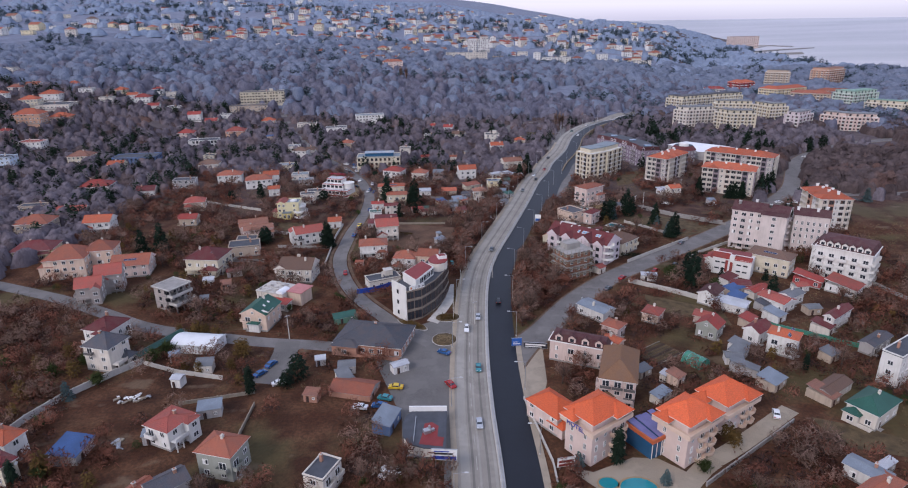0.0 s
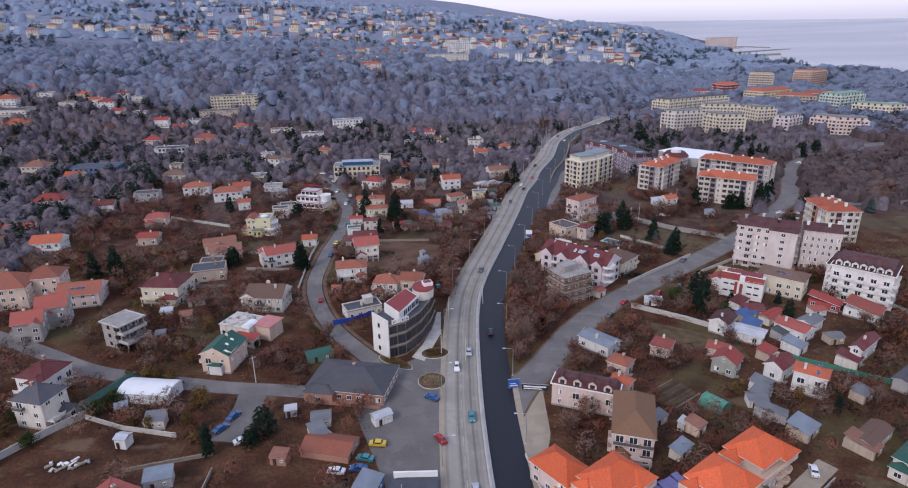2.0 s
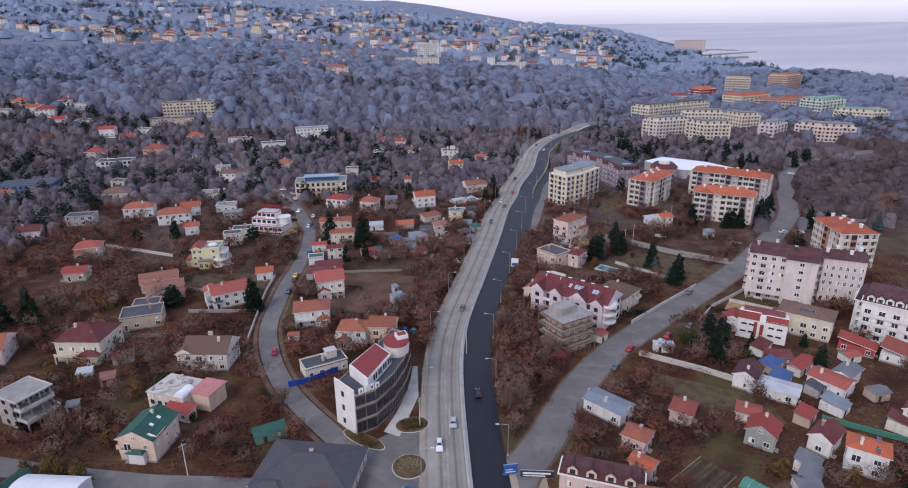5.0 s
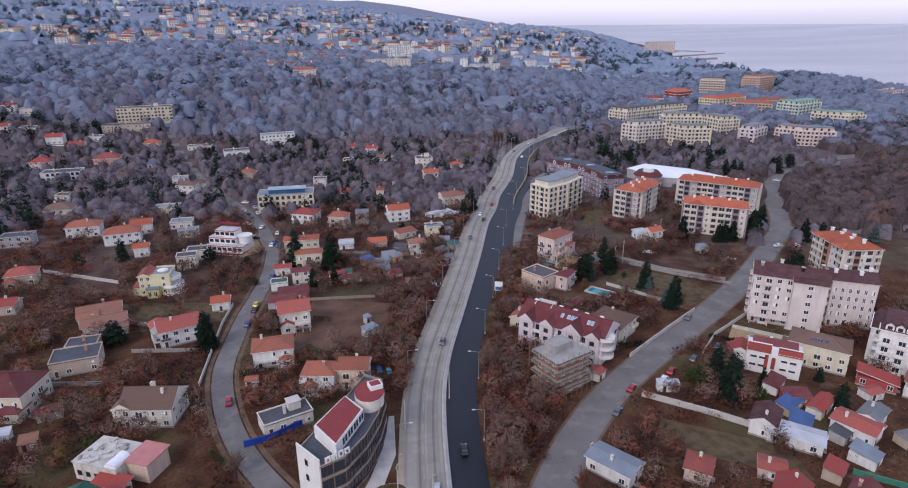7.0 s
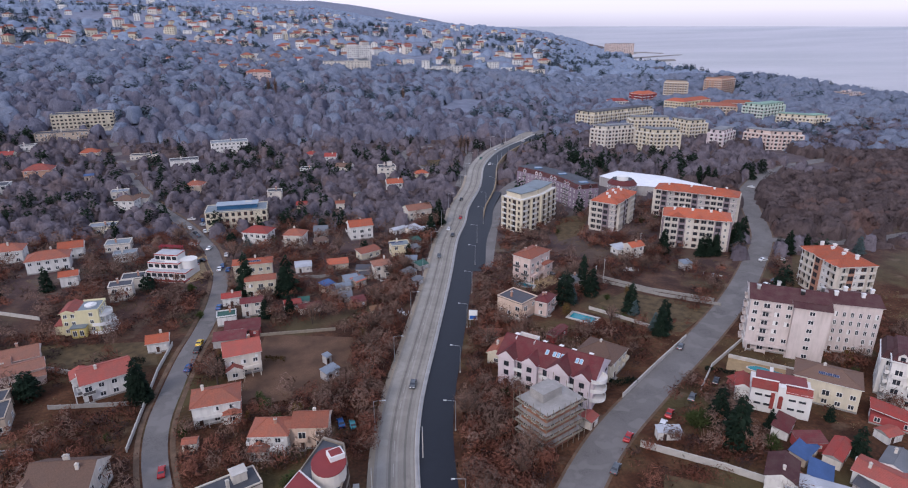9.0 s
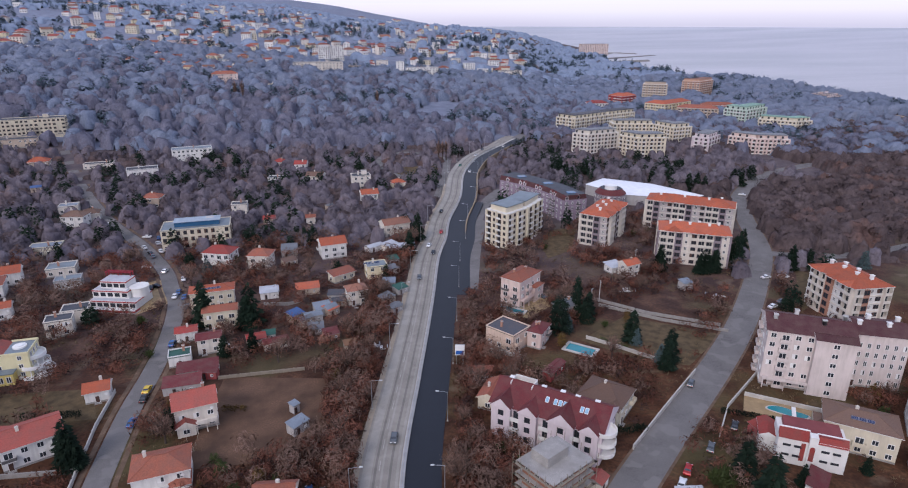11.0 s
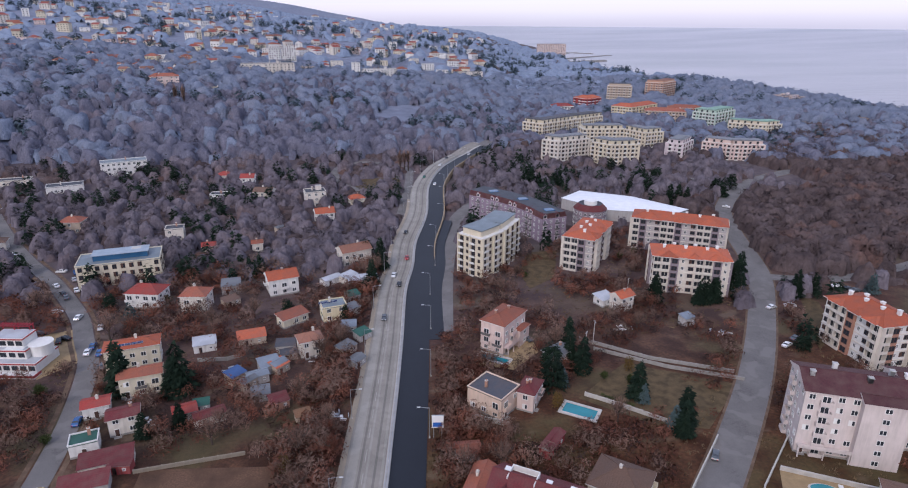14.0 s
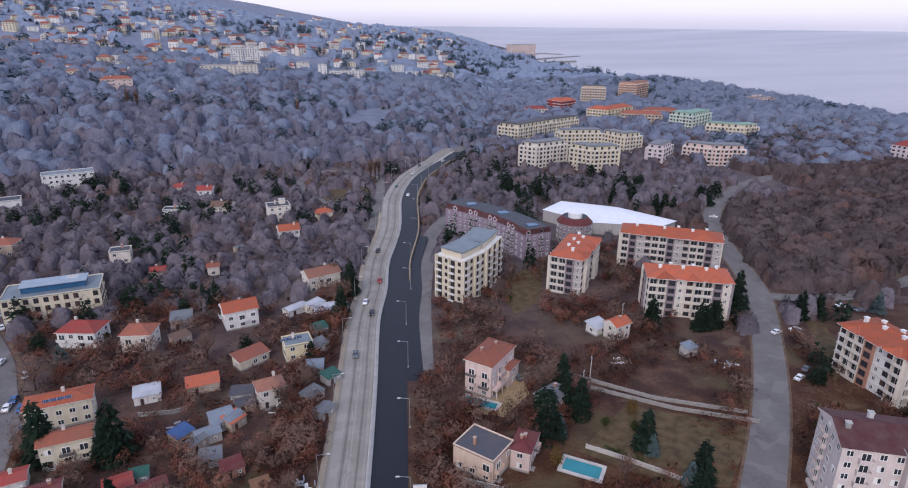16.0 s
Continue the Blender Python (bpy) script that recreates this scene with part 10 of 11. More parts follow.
def rubble(x, y, n, mats, label, seed=0):
    """A loose heap of boards and scrap."""
    rnd = random.Random(seed + int(x * 3 + y))
    ob = thing("scrap_heap", x, y, rnd.uniform(0, 180), label, "scrap", "")
    for i in range(n):
        l, w = rnd.uniform(0.6, 2.4), rnd.uniform(0.15, 0.9)
        part("board", Build().box(-l / 2, l / 2, -w / 2, w / 2, 0, rnd.uniform(0.05, 0.4)).mesh("board", rnd.choice(mats)), ob, pose(rnd.gauss(0, 1.3), rnd.gauss(0, 1.3), 0.03 * i, rnd.uniform(-12, 12), rnd.uniform(-12, 12), rnd.uniform(0, 180)))
    take(x, y, 2)
    return ob


def hedge(pts, h, w, mat, label):
    """A clipped hedge: dense short twigs filling a long box."""
    x0, y0 = pts[0]
    ob = thing("hedge", x0, y0, 0, label, "hedge", "garden hedges")
    rnd = np.random.default_rng(int(abs(x0) * 10 + abs(y0)))
    soup = []
    for (ax, ay), (bx, by) in zip(pts, pts[1:]):
        ln = math.hypot(bx - ax, by - ay)
        n = int(ln * h * 26)
        t = twig_soup(rnd, n, 0.3, 0.3, 0, 0.7, 0.22, 0.4, 0.2)
        u, v = rnd.random(n), (rnd.random(n) - 0.5) * w
        nx, ny = -(by - ay) / ln, (bx - ax) / ln
        c = np.stack([ax - x0 + (bx - ax) * u + nx * v, ay - y0 + (by - ay) * u + ny * v, h * np.sqrt(rnd.random(n)) * (0.92 + 0.1 * np.sin(u * ln * 1.7))], 1)
        soup.append(t + c[:, None, :])
        for k in range(int(ln / 2) + 1):
            take(ax + (bx - ax) * k * 2 / max(ln, 2), ay + (by - ay) * k * 2 / max(ln, 2), w / 2)
    part("foliage", soup_mesh("foliage", np.concatenate(soup), mat), ob)
    return ob


def canopy_strip(ax, ay, bx, by, w):
    """A long low garden canopy: a green sheet on timber posts."""
    ln = math.hypot(bx - ax, by - ay)
    ob = thing("garden_canopy", (ax + bx) / 2, (ay + by) / 2, math.degrees(math.atan2(by - ay, bx - ax)), "long low dark green sheet canopy on timber posts", "canopy")
    take_box((ax + bx) / 2, (ay + by) / 2, math.degrees(math.atan2(by - ay, bx - ax)), ln, w)
    sheet = simple("dark_green_sheet", (0.018, 0.062, 0.05), 0.5, vary=0.35)
    for s_ in (-1, 1):
        b = Build()
        b.face([(-ln / 2, s_ * w / 2, 2.3), (ln / 2, s_ * w / 2, 2.3), (ln / 2, 0, 3.1), (-ln / 2, 0, 3.1)][::-s_])
        b.face([(-ln / 2, s_ * w / 2, 2.22), (ln / 2, s_ * w / 2, 2.22), (ln / 2, 0, 3.02), (-ln / 2, 0, 3.02)][::s_])
        part("roof_sheet", b.mesh("roof_sheet", sheet), ob)
    n = max(2, int(ln / 4))
    for i in range(n + 1):
        for s_ in (-1, 1):
            part("post", Build().box(-0.08, 0.08, -0.08, 0.08, -0.2, 2.3).mesh("post", SCAFF), ob, pose(-ln / 2 + ln * i / n, s_ * (w / 2 - 0.15), 0))
    return ob


def vegetable_plot(x, y, rot, w, d, rows):
    ob = thing("vegetable_plot", x, y, rot, "dug garden plot with dark soil rows", "garden plot")
    take_box(x, y, rot, w, d, 0.5)
    part("soil", Build().box(-w / 2, w / 2, -d / 2, d / 2, -0.1, 0.06).mesh("soil", simple("dug_soil", (0.07, 0.045, 0.03), 0.95, vary=0.5, bump=0.5)), ob)
    for i in range(rows):
        yy = -d / 2 + d * (i + 0.5) / rows
        b = Build()
        b.v = [(-w / 2, yy - 0.4, 0.06), (w / 2, yy - 0.4, 0.06), (w / 2, yy, 0.34), (-w / 2, yy, 0.34), (-w / 2, yy + 0.4, 0.06), (w / 2, yy + 0.4, 0.06)]
        b.f, b.s = [(0, 1, 2, 3), (3, 2, 5, 4), (0, 3, 4), (1, 5, 2)], [0, 0, 0, 0]
        part("soil_ridge", b.mesh("soil_ridge", LAWN if i % 3 else simple("dug_soil", (0.07, 0.045, 0.03))), ob)
    for s_ in (-1, 1):
        part("edge_board", Build().box(-w / 2, w / 2, -0.08, 0.08, 0, 0.4).mesh("edge_board", SCAFF), ob, pose(0, s_ * d / 2, 0))
    return ob


# dusty shoulders beside the streets
VERGE = simple("dusty_verge", (0.16, 0.105, 0.07), 0.95, vary=0.5, bump=0.4)
for line_, half_ in ((LR, 3.5), (RR, 4.1)):
    for s_ in (-1, 1):
        a_, c_ = sorted((s_ * half_, s_ * (half_ + 1.3)))
        tagged(new("pavement", ribbon(line_, a_, c_, on_ground, 0.045, 0.3).mesh("pavement", VERGE)), "bare dusty shoulder of trodden earth", "verge", kind="structure")


# ---- plants, cars and garden things ----
plant('spruce', -148.7, 265.6, 1.05)
plant('spruce', -63.3, 270.8, 0.95)
plant('pine', -49.4, 158.2, 1.00)
plant('cypress', -61.0, 149.9, 1.25)
plant('cypress', 36.7, 119.6, 1.35)
plant('pine', -51.4, 153.3, 0.70)
plant('evergreen', -97.7, 167.9, 1.60)
plant('thuja', -80.2, 160.9, 1.10)
plant('thuja', -71.2, 171.0, 1.50)
plant('thuja', -70.9, 162.4, 1.10)
plant('thuja', -85.3, 162.6, 1.00)
plant('thuja', -117.8, 159.8, 1.50)
plant('thuja', -125.7, 147.8, 1.50)
plant('thuja', -130.7, 163.3, 1.40)
plant('bluespruce', -112.7, 147.7, 0.90)
plant('evergreen', -124.1, 159.9, 1.50)
plant('evergreen', -108.0, 155.0, 1.50)
plant('evergreen', -118.1, 166.5, 1.40)
plant('thuja', -124.8, 170.1, 1.50)
plant('evergreen', -99.9, 115.8, 1.30)
plant('thuja', -99.9, 116.8, 1.60)
plant('cypress', -104.2, 113.0, 1.00)
plant('evergreen', 77.7, 142.5, 0.80)
plant('thuja', 67.1, 125.6, 1.20)
plant('thuja', 66.2, 127.9, 1.30)
plant('evergreen', 56.1, 116.4, 1.20)
plant('bluespruce', 27.1, 118.1, 0.70)
plant('bluespruce', 46.1, 112.7, 0.60)
plant('cypress', 102.5, 159.8, 0.80)
plant('evergreen', 107.8, 168.1, 1.00)
plant('thuja', -69.7, 171.0, 1.60)
plant('thuja', -90.3, 184.3, 1.50)
plant('thuja', -87.1, 183.6, 1.40)
plant('thuja', -82.7, 181.9, 1.40)
plant('thuja', -96.9, 186.0, 1.00)
plant('evergreen', -94.8, 171.8, 1.80)
plant('evergreen', -63.9, 203.2, 1.00)
plant('spruce', -140.1, 266.8, 1.10)
plant('evergreen', -130.5, 256.4, 1.00)
plant('spruce', -62.0, 270.8, 0.90)
plant('pine', -94.7, 279.1, 1.00)
plant('spruce', -63.5, 272.3, 1.10)
plant('pine', -94.3, 277.2, 1.05)
plant('spruce', -27.8, 337.3, 1.35)
plant('pine', -81.4, 350.4, 1.00)
plant('spruce', -115.3, 421.2, 1.00)
plant('spruce', -121.6, 358.8, 0.90)
plant('pine', -136.8, 351.9, 0.90)
plant('evergreen', -47.2, 251.3, 0.90)
plant('pine', -42.8, 281.6, 0.80)
plant('evergreen', -56.6, 322.0, 1.00)
plant('spruce', -33.4, 318.3, 0.80)
plant('spruce', -24.8, 319.5, 0.70)
plant('evergreen', -64.6, 346.4, 1.30)
plant('cypress', -6.2, 418.4, 0.80)
plant('spruce', -122.7, 478.9, 0.80)
plant('spruce', -132.4, 550.1, 1.00)
plant('pine', -31.3, 563.4, 1.00)
plant('pine', -52.4, 536.6, 1.00)
plant('spruce', 45.8, 415.1, 1.10)
plant('pine', 36.2, 391.5, 0.90)
plant('spruce', 24.6, 367.4, 0.60)
plant('evergreen', 85.6, 230.2, 2.00)
plant('evergreen', 84.3, 231.8, 1.50)
plant('spruce', 92.2, 232.0, 1.15)
plant('spruce', 91.2, 222.6, 1.25)
plant('evergreen', 98.3, 218.9, 1.60)
plant('spruce', 118.2, 213.3, 0.90)
plant('spruce', 122.1, 227.2, 0.50)
plant('cypress', 116.3, 231.0, 0.40)
plant('spruce', 104.2, 227.2, 0.50)
plant('spruce', 197.2, 341.2, 1.00)
plant('spruce', 206.6, 341.5, 0.80)
plant('bluespruce', 229.9, 335.9, 1.30)
plant('spruce', 141.1, 352.7, 0.90)
plant('spruce', 158.8, 348.5, 1.00)
plant('spruce', 165.5, 350.1, 0.90)
plant('spruce', 178.0, 353.6, 1.00)
plant('spruce', 187.8, 361.7, 1.00)
plant('bluespruce', 100.8, 283.7, 1.00)
plant('spruce', 100.9, 279.9, 0.90)
plant('evergreen', 100.7, 305.2, 1.00)
plant('pine', 81.9, 320.0, 1.10)
plant('spruce', 92.8, 319.6, 1.00)
plant('bluespruce', 80.7, 310.0, 1.00)
plant('spruce', 93.4, 331.0, 0.80)
plant('pine', 166.0, 306.5, 0.80)
plant('cypress', 168.0, 306.0, 0.60)
plant('spruce', -26.7, 337.7, 1.70)
plant('spruce', -42.7, 342.1, 1.25)
plant('pine', -57.6, 403.3, 0.80)
plant('bluespruce', -47.8, 387.0, 1.30)
plant('evergreen', -38.3, 402.9, 1.20)
plant('cypress', -8.7, 426.5, 1.00)
plant('cypress', -4.4, 425.0, 1.10)
plant('pine', 41.4, 427.4, 1.25)
plant('spruce', 39.1, 397.5, 0.90)
plant('evergreen', 25.3, 371.5, 0.90)
plant('pine', 5.2, 382.2, 0.70)
plant('evergreen', 9.8, 320.8, 1.00)
plant('spruce', 98.8, 298.2, 0.90)
plant('bluespruce', 99.1, 295.8, 0.90)
plant('spruce', 104.3, 284.2, 1.00)
plant('evergreen', 94.6, 309.7, 0.90)
plant('thuja', 104.3, 311.8, 1.20)
plant('thuja', 74.8, 300.7, 1.20)
plant('pine', 77.0, 309.3, 1.30)
plant('spruce', 89.9, 315.3, 1.10)
plant('spruce', 88.8, 321.4, 0.90)
plant('spruce', 142.2, 355.7, 0.80)
plant('spruce', 156.0, 346.3, 0.90)
plant('spruce', 159.6, 346.1, 0.85)
plant('spruce', 163.5, 346.2, 0.80)
plant('spruce', 173.7, 345.1, 1.00)
plant('spruce', 182.9, 357.2, 0.90)
plant('evergreen', 152.6, 397.0, 1.20)
plant('evergreen', 161.8, 400.7, 1.10)
plant('spruce', 160.7, 526.8, 1.00)
plant('spruce', 163.2, 521.9, 1.10)
plant('spruce', 167.6, 520.5, 1.00)
plant('spruce', 169.9, 515.7, 1.00)
plant('spruce', 183.2, 522.5, 0.90)
plant('spruce', 186.2, 514.6, 1.00)
plant('spruce', 219.8, 497.2, 1.10)
plant('pine', 240.1, 511.7, 1.20)
plant('pine', 249.0, 516.4, 1.20)
plant('spruce', 227.9, 467.2, 1.00)
plant('spruce', 232.7, 465.7, 1.00)
plant('spruce', 236.0, 462.3, 0.90)
plant('spruce', 271.2, 474.2, 1.30)
plant('pine', 289.7, 488.7, 1.30)
plant('pine', 276.2, 486.0, 1.20)
plant('spruce', 200.2, 547.5, 0.80)
plant('pine', 241.9, 542.7, 1.10)
plant('pine', 243.3, 559.8, 1.10)
plant('pine', 318.7, 619.8, 1.20)
plant('pine', 230.4, 695.2, 1.10)
plant('pine', 215.4, 679.2, 1.10)
plant('spruce', 135.7, 393.0, 0.70)
plant('evergreen', 102.8, 389.3, 0.80)
plant('spruce', 124.8, 514.6, 0.70)
plant('poplar', 95.0, 590.2, 1.30)
plant('poplar', 90.7, 584.9, 1.40)
plant('poplar', 98.6, 593.7, 1.20)
plant('poplar', -71.6, 771.4, 1.60)
plant('poplar', -64.9, 770.3, 1.60)
plant('poplar', 64.6, 767.3, 1.50)
car(-59.5, 164.9, -25, 'blue')
car(-54.1, 154.5, -60, 'white')
car(-61.2, 159.6, -35, 'blue')
car(-28.3, 142.2, 80, 'white')
car(-21.9, 146.5, 75, 'teal')
car(-23.1, 142.9, 85, 'blue')
car(-19.4, 151.9, 85, 'yellow')
car(-3.6, 152.9, 30, 'red')
car(-5.9, 171.4, 60, 'blue')
car(83.2, 137.7, -20, 'white')
car(91.2, 243.1, -42, 'grey')
car(102.7, 249.5, -42, 'black')
car(80.9, 237.1, -42, 'red')
car(76.7, 233.0, -42, 'white')
car(65.4, 229.7, -42, 'red')
car(57.2, 219.3, -42, 'grey')
car(-52.9, 301.9, -5, 'yellow')
car(-52.7, 297.4, -5, 'black')
car(-53.1, 286.0, -5, 'blue')
car(-49.1, 237.9, 10, 'red')
car(103.1, 270.3, -42, 'grey')
car(-7.1, 249.2, 10, 'blue')
car(-4.1, 247.9, 10, 'teal')
car(180.4, 335.4, -80, 'white')
car(-68.5, 380.0, 5, 'black')
car(-76.4, 387.2, 60, 'black')
car(-75.7, 404.6, 75, 'white')
car(-85.1, 447.5, 75, 'white')
car(-67.2, 381.3, 60, 'black')
car(-75.9, 417.7, 20, 'grey')
car(-73.9, 424.2, 20, 'white')
car(-77.6, 436.2, 25, 'silver')
car(-51.3, 358.2, 0, 'grey')
car(-53.9, 367.7, 0, 'blue')
car(-57.6, 386.9, 5, 'white')
car(-71.6, 425.0, 15, 'white')
car(-75.5, 435.8, 15, 'silver')
car(-79.1, 444.6, 20, 'blue')
car(-66.9, 397.5, -10, 'white')
car(-57.7, 369.2, 0, 'white')
car(-57.0, 372.9, 0, 'blue')
car(-68.4, 418.4, 25, 'silver')
car(-82.7, 431.0, 30, 'white')
car(-78.0, 422.0, 30, 'black')
car(-51.3, 329.4, -3, 'blue')
car(-36.1, 296.6, -5, 'yellow')
car(163.5, 310.3, -70, 'white')
car(169.8, 313.4, -70, 'grey')
car(221.3, 344.3, 80, 'white')
car(223.2, 341.0, 80, 'black')
car(225.0, 338.9, 80, 'grey')
car(188.3, 334.6, 70, 'white')
car(141.3, 273.9, -50, 'white')
car(-142.1, 557.3, 30, 'white')
car(-135.8, 520.2, 30, 'blue')
car(-126.1, 500.3, 30, 'white')
car(-117.5, 478.1, 30, 'silver')
car(-146.8, 552.6, 30, 'grey')
car(81.7, 338.0, 30, 'grey')
car(-111.9, 475.4, 60, 'white')
car(-87.7, 467.6, 60, 'black')
car(233.0, 461.0, 40, 'white')
car(257.0, 453.2, 40, 'white')
garden_wall([(-119.2, 129.3), (-117.9, 137.5), (-113.9, 147.7), (-105.6, 160.3), (-100.3, 166.9)], 2.0, PALE_CONC, label='long pale stone garden wall with pillars')
garden_wall([(-99.6, 166.2), (-87.3, 161.0), (-71.7, 157.2)], 1.3, PALE_CONC, label='pale concrete wall beside a field')
garden_wall([(67.2, 226.3), (83.0, 214.7), (101.9, 198.1)], 1.8, PALE_CONC, label='long white concrete boundary wall')
garden_wall([(-40.9, 217.7), (-34.7, 219.6), (-27.4, 224.9)], 1.9, BLUE_FENCE, label='blue corrugated sheet site fence', name='site_fence')
garden_wall([(-111.5, 294.5), (-94.7, 292.6), (-82.8, 286.9)], 1.5, PALE_CONC, label='pale garden wall beside a lawn')
garden_wall([(-103.5, 253.5), (-82.3, 251.4)], 1.4)
garden_wall([(-86.7, 271.1), (-61.2, 268.6)], 1.2)
garden_wall([(-59.8, 247.9), (-62.1, 286.6), (-61.7, 303.3)], 1.2, PALE_CONC, label='low pale roadside garden wall')
garden_wall([(-150.2, 348.2), (-113.2, 331.1)], 1.3, PALE_CONC, label='pale balustrade garden wall')
garden_wall([(72.2, 247.4), (90.6, 262.2), (108.3, 276.0)], 1.4, PALE_CONC, label='white pillared wall beside the street')
garden_wall([(96.3, 246.8), (106.5, 257.7), (128.5, 272.7)], 1.2, PALE_CONC, label='low white wall along the hotel street')
garden_wall([(84.8, 303.2), (91.3, 296.2), (100.0, 285.5)], 1.2, PALE_CONC, label='white garden wall between lawns')
garden_wall([(100.2, 326.0), (116.9, 309.5), (134.9, 296.9)], 1.1, label='grey concrete boundary wall across gardens')
garden_wall([(49.2, 303.1), (58.7, 295.8)], 1.4, PALE_CONC, label='pale garden wall below a villa')
garden_wall([(98.0, 334.2), (114.7, 315.6), (134.8, 301.4)], 1.1, label='grey stone boundary wall across gardens')
garden_wall([(158.6, 234.6), (165.2, 206.7)], 1.4)
garden_wall([(103.3, 189.5), (121.0, 177.0), (128.7, 171.3)], 1.4, GREEN_SHEET, label='green mesh garden fence', name='mesh_fence')
garden_wall([(55.0, 111.7), (86.3, 134.7)], 1.2, CONCRETE, label='concrete wall along the hotel lane')
garden_wall([(17.1, 146.0), (21.4, 119.7), (21.5, 111.4)], 0.9, PALE_CONC, label='low white posts fence beside the highway', name='picket_fence')
garden_wall([(-79.3, 144.5), (-59.8, 149.8)], 1.0, SCAFF, label='weathered timber plot fence', name='plot_fence')
garden_wall([(-57.7, 122.5), (-58.1, 144.2)], 1.0, SCAFF, label='weathered timber plot fence', name='plot_fence')
garden_wall([(-33.5, 304.1), (-21.1, 304.0), (-8.4, 303.8)], 1.0, SCAFF, label='weathered timber plot fence', name='plot_fence')
garden_wall([(-23.3, 354.0), (-14.6, 352.3), (-10.2, 353.7)], 1.2)
lawn([(115.0, 416.2), (129.7, 414.8), (114.5, 385.4), (99.6, 377.2), (102.4, 395.1)], LAWN, 'dull green winter lawn below the apartments')
lawn([(-37, 264), (-4, 262), (4, 296), (-32, 305)], simple("dry_stubble", (0.128, 0.072, 0.045), 0.95, vary=0.55, scale=0.6, bump=0.4), 'dry yellow-brown vineyard plot')
lawn([(82.4, 302.6), (95.9, 286.0), (109.2, 280.1), (131.4, 295.8), (120.2, 305.0), (105.2, 315.9)], LAWN, 'yellowed garden lawn')
lawn([(71.4, 341.5), (83.7, 339.0), (82.1, 329.8), (70.4, 322.0), (60.6, 327.6)], SAND, 'dry sandy yard round a pool')
lawn([(-115.3, 311.9), (-68.8, 306.7), (-63.1, 290.7), (-83.6, 292.0), (-111.4, 298.5)], LAWN, 'yellow-green villa lawn')
lawn([(200.1, 341.8), (172.1, 305.0), (189.5, 315.5), (202.5, 334.9)], LAWN, 'dry lawn beside the branch street')
lawn([(58.2, 584.2), (91.7, 589.7), (82.5, 547.6), (54.1, 543.5)], LAWN, 'dry lawn inside the ramp loop')
lawn([(68.3, 215.9), (94.2, 200.3), (92.9, 188.5), (61.2, 206.1)], LAWN, 'yellowed grass field')
lawn([(92.1, 137.1), (104.2, 132.1), (111.0, 127.4), (106.6, 121.0), (92.9, 125.4)], LAWN, 'green garden lawn')
lawn([(18.5, 178.8), (26.1, 178.7), (24.7, 154.6), (20.2, 138.0), (17.1, 146.0)], PAVING, 'dusty gravel lay-by beside the highway')
lawn([(-79.9, 385.4), (-63.4, 389.7), (-55.9, 366.9), (-68.6, 356.3)], SAND, 'sandy parking yard by the street')
lawn([(-144.4, 581.1), (-120.0, 628.8), (-88.2, 604.1), (-117.9, 538.8)], SAND, 'sandy building yard')
lawn([(361.5, 488.7), (445.3, 506.3), (473.9, 497.4), (423.2, 461.4), (372.6, 469.8)], SAND, 'bare sandy clearing in the woods')
shed(29.6, 386.5, 15, 5, 4, 2.6, 'green', 'grey', 'shed')
shed(27.5, 374.6, 30, 6, 4, 2.8, 'grey', 'ivory', 'shed')
shed(25.0, 362.4, -10, 5, 4, 2.2, 'paleblue', 'grey', 'shed')
shed(22.1, 347.1, 40, 6, 4, 2.4, 'grey', 'tan', 'shed')
shed(-1.9, 342.6, 15, 6, 5, 2.9, 'paleblue', 'grey', 'shed')
shed(3.5, 353.4, -10, 6, 4, 2.8, 'slate', 'grey', 'shed')
shed(1.0, 341.6, 40, 5, 4, 2.6, 'orange', 'tan', 'shed')
shed(-5.4, 337.5, 15, 6, 4, 2.6, 'paleblue', 'grey', 'gable')
shed(-8.1, 334.8, 40, 5, 3, 2.7, 'grey', 'tan', 'gable')
shed(4.1, 348.8, 8, 5, 4, 2.3, 'slate', 'tan', 'gable')
shed(18.9, 371.7, 8, 4, 3, 2.4, 'green', 'tan', 'shed')
shed(23.3, 405.2, 30, 8, 4, 2.5, 'white', 'white', 'gable')
shed(30.7, 405.3, 40, 7, 4, 2.7, 'white', 'ivory', 'shed')
shed(0.6, 342.3, 40, 5, 4, 2.7, 'paleblue', 'tan', 'gable')
shed(-11.6, 339.1, 40, 5, 4, 2.9, 'blue', 'tan', 'shed')
shed(28.6, 355.2, 30, 5, 4, 2.3, 'green', 'grey', 'shed')
shed(24.0, 338.5, 40, 5, 4, 2.4, 'grey', 'grey', 'gable')
shed(-10.0, 273.7, 40, 5, 3, 2.7, 'paleblue', 'grey', 'shed')
shed(-11.0, 282.4, 40, 2, 2, 2.6, 'paleblue', 'grey', 'shed')
shed(83.1, 165.0, -10, 5, 4, 2.4, 'grey', 'white', 'gable')
shed(98.4, 189.6, 40, 6, 4, 2.6, 'red', 'tan', 'shed')
shed(-78.8, 129.4, 8, 5, 4, 2.8, 'paleblue', 'grey', 'gable')
shed(-68.8, 140.3, 15, 6, 4, 2.7, 'paleblue', 'grey', 'shed')
shed(-83.7, 154.6, -10, 3, 3, 2.8, 'white', 'white', 'gable')
shed(-79.0, 162.5, 8, 5, 4, 2.7, 'grey', 'ivory', 'shed')
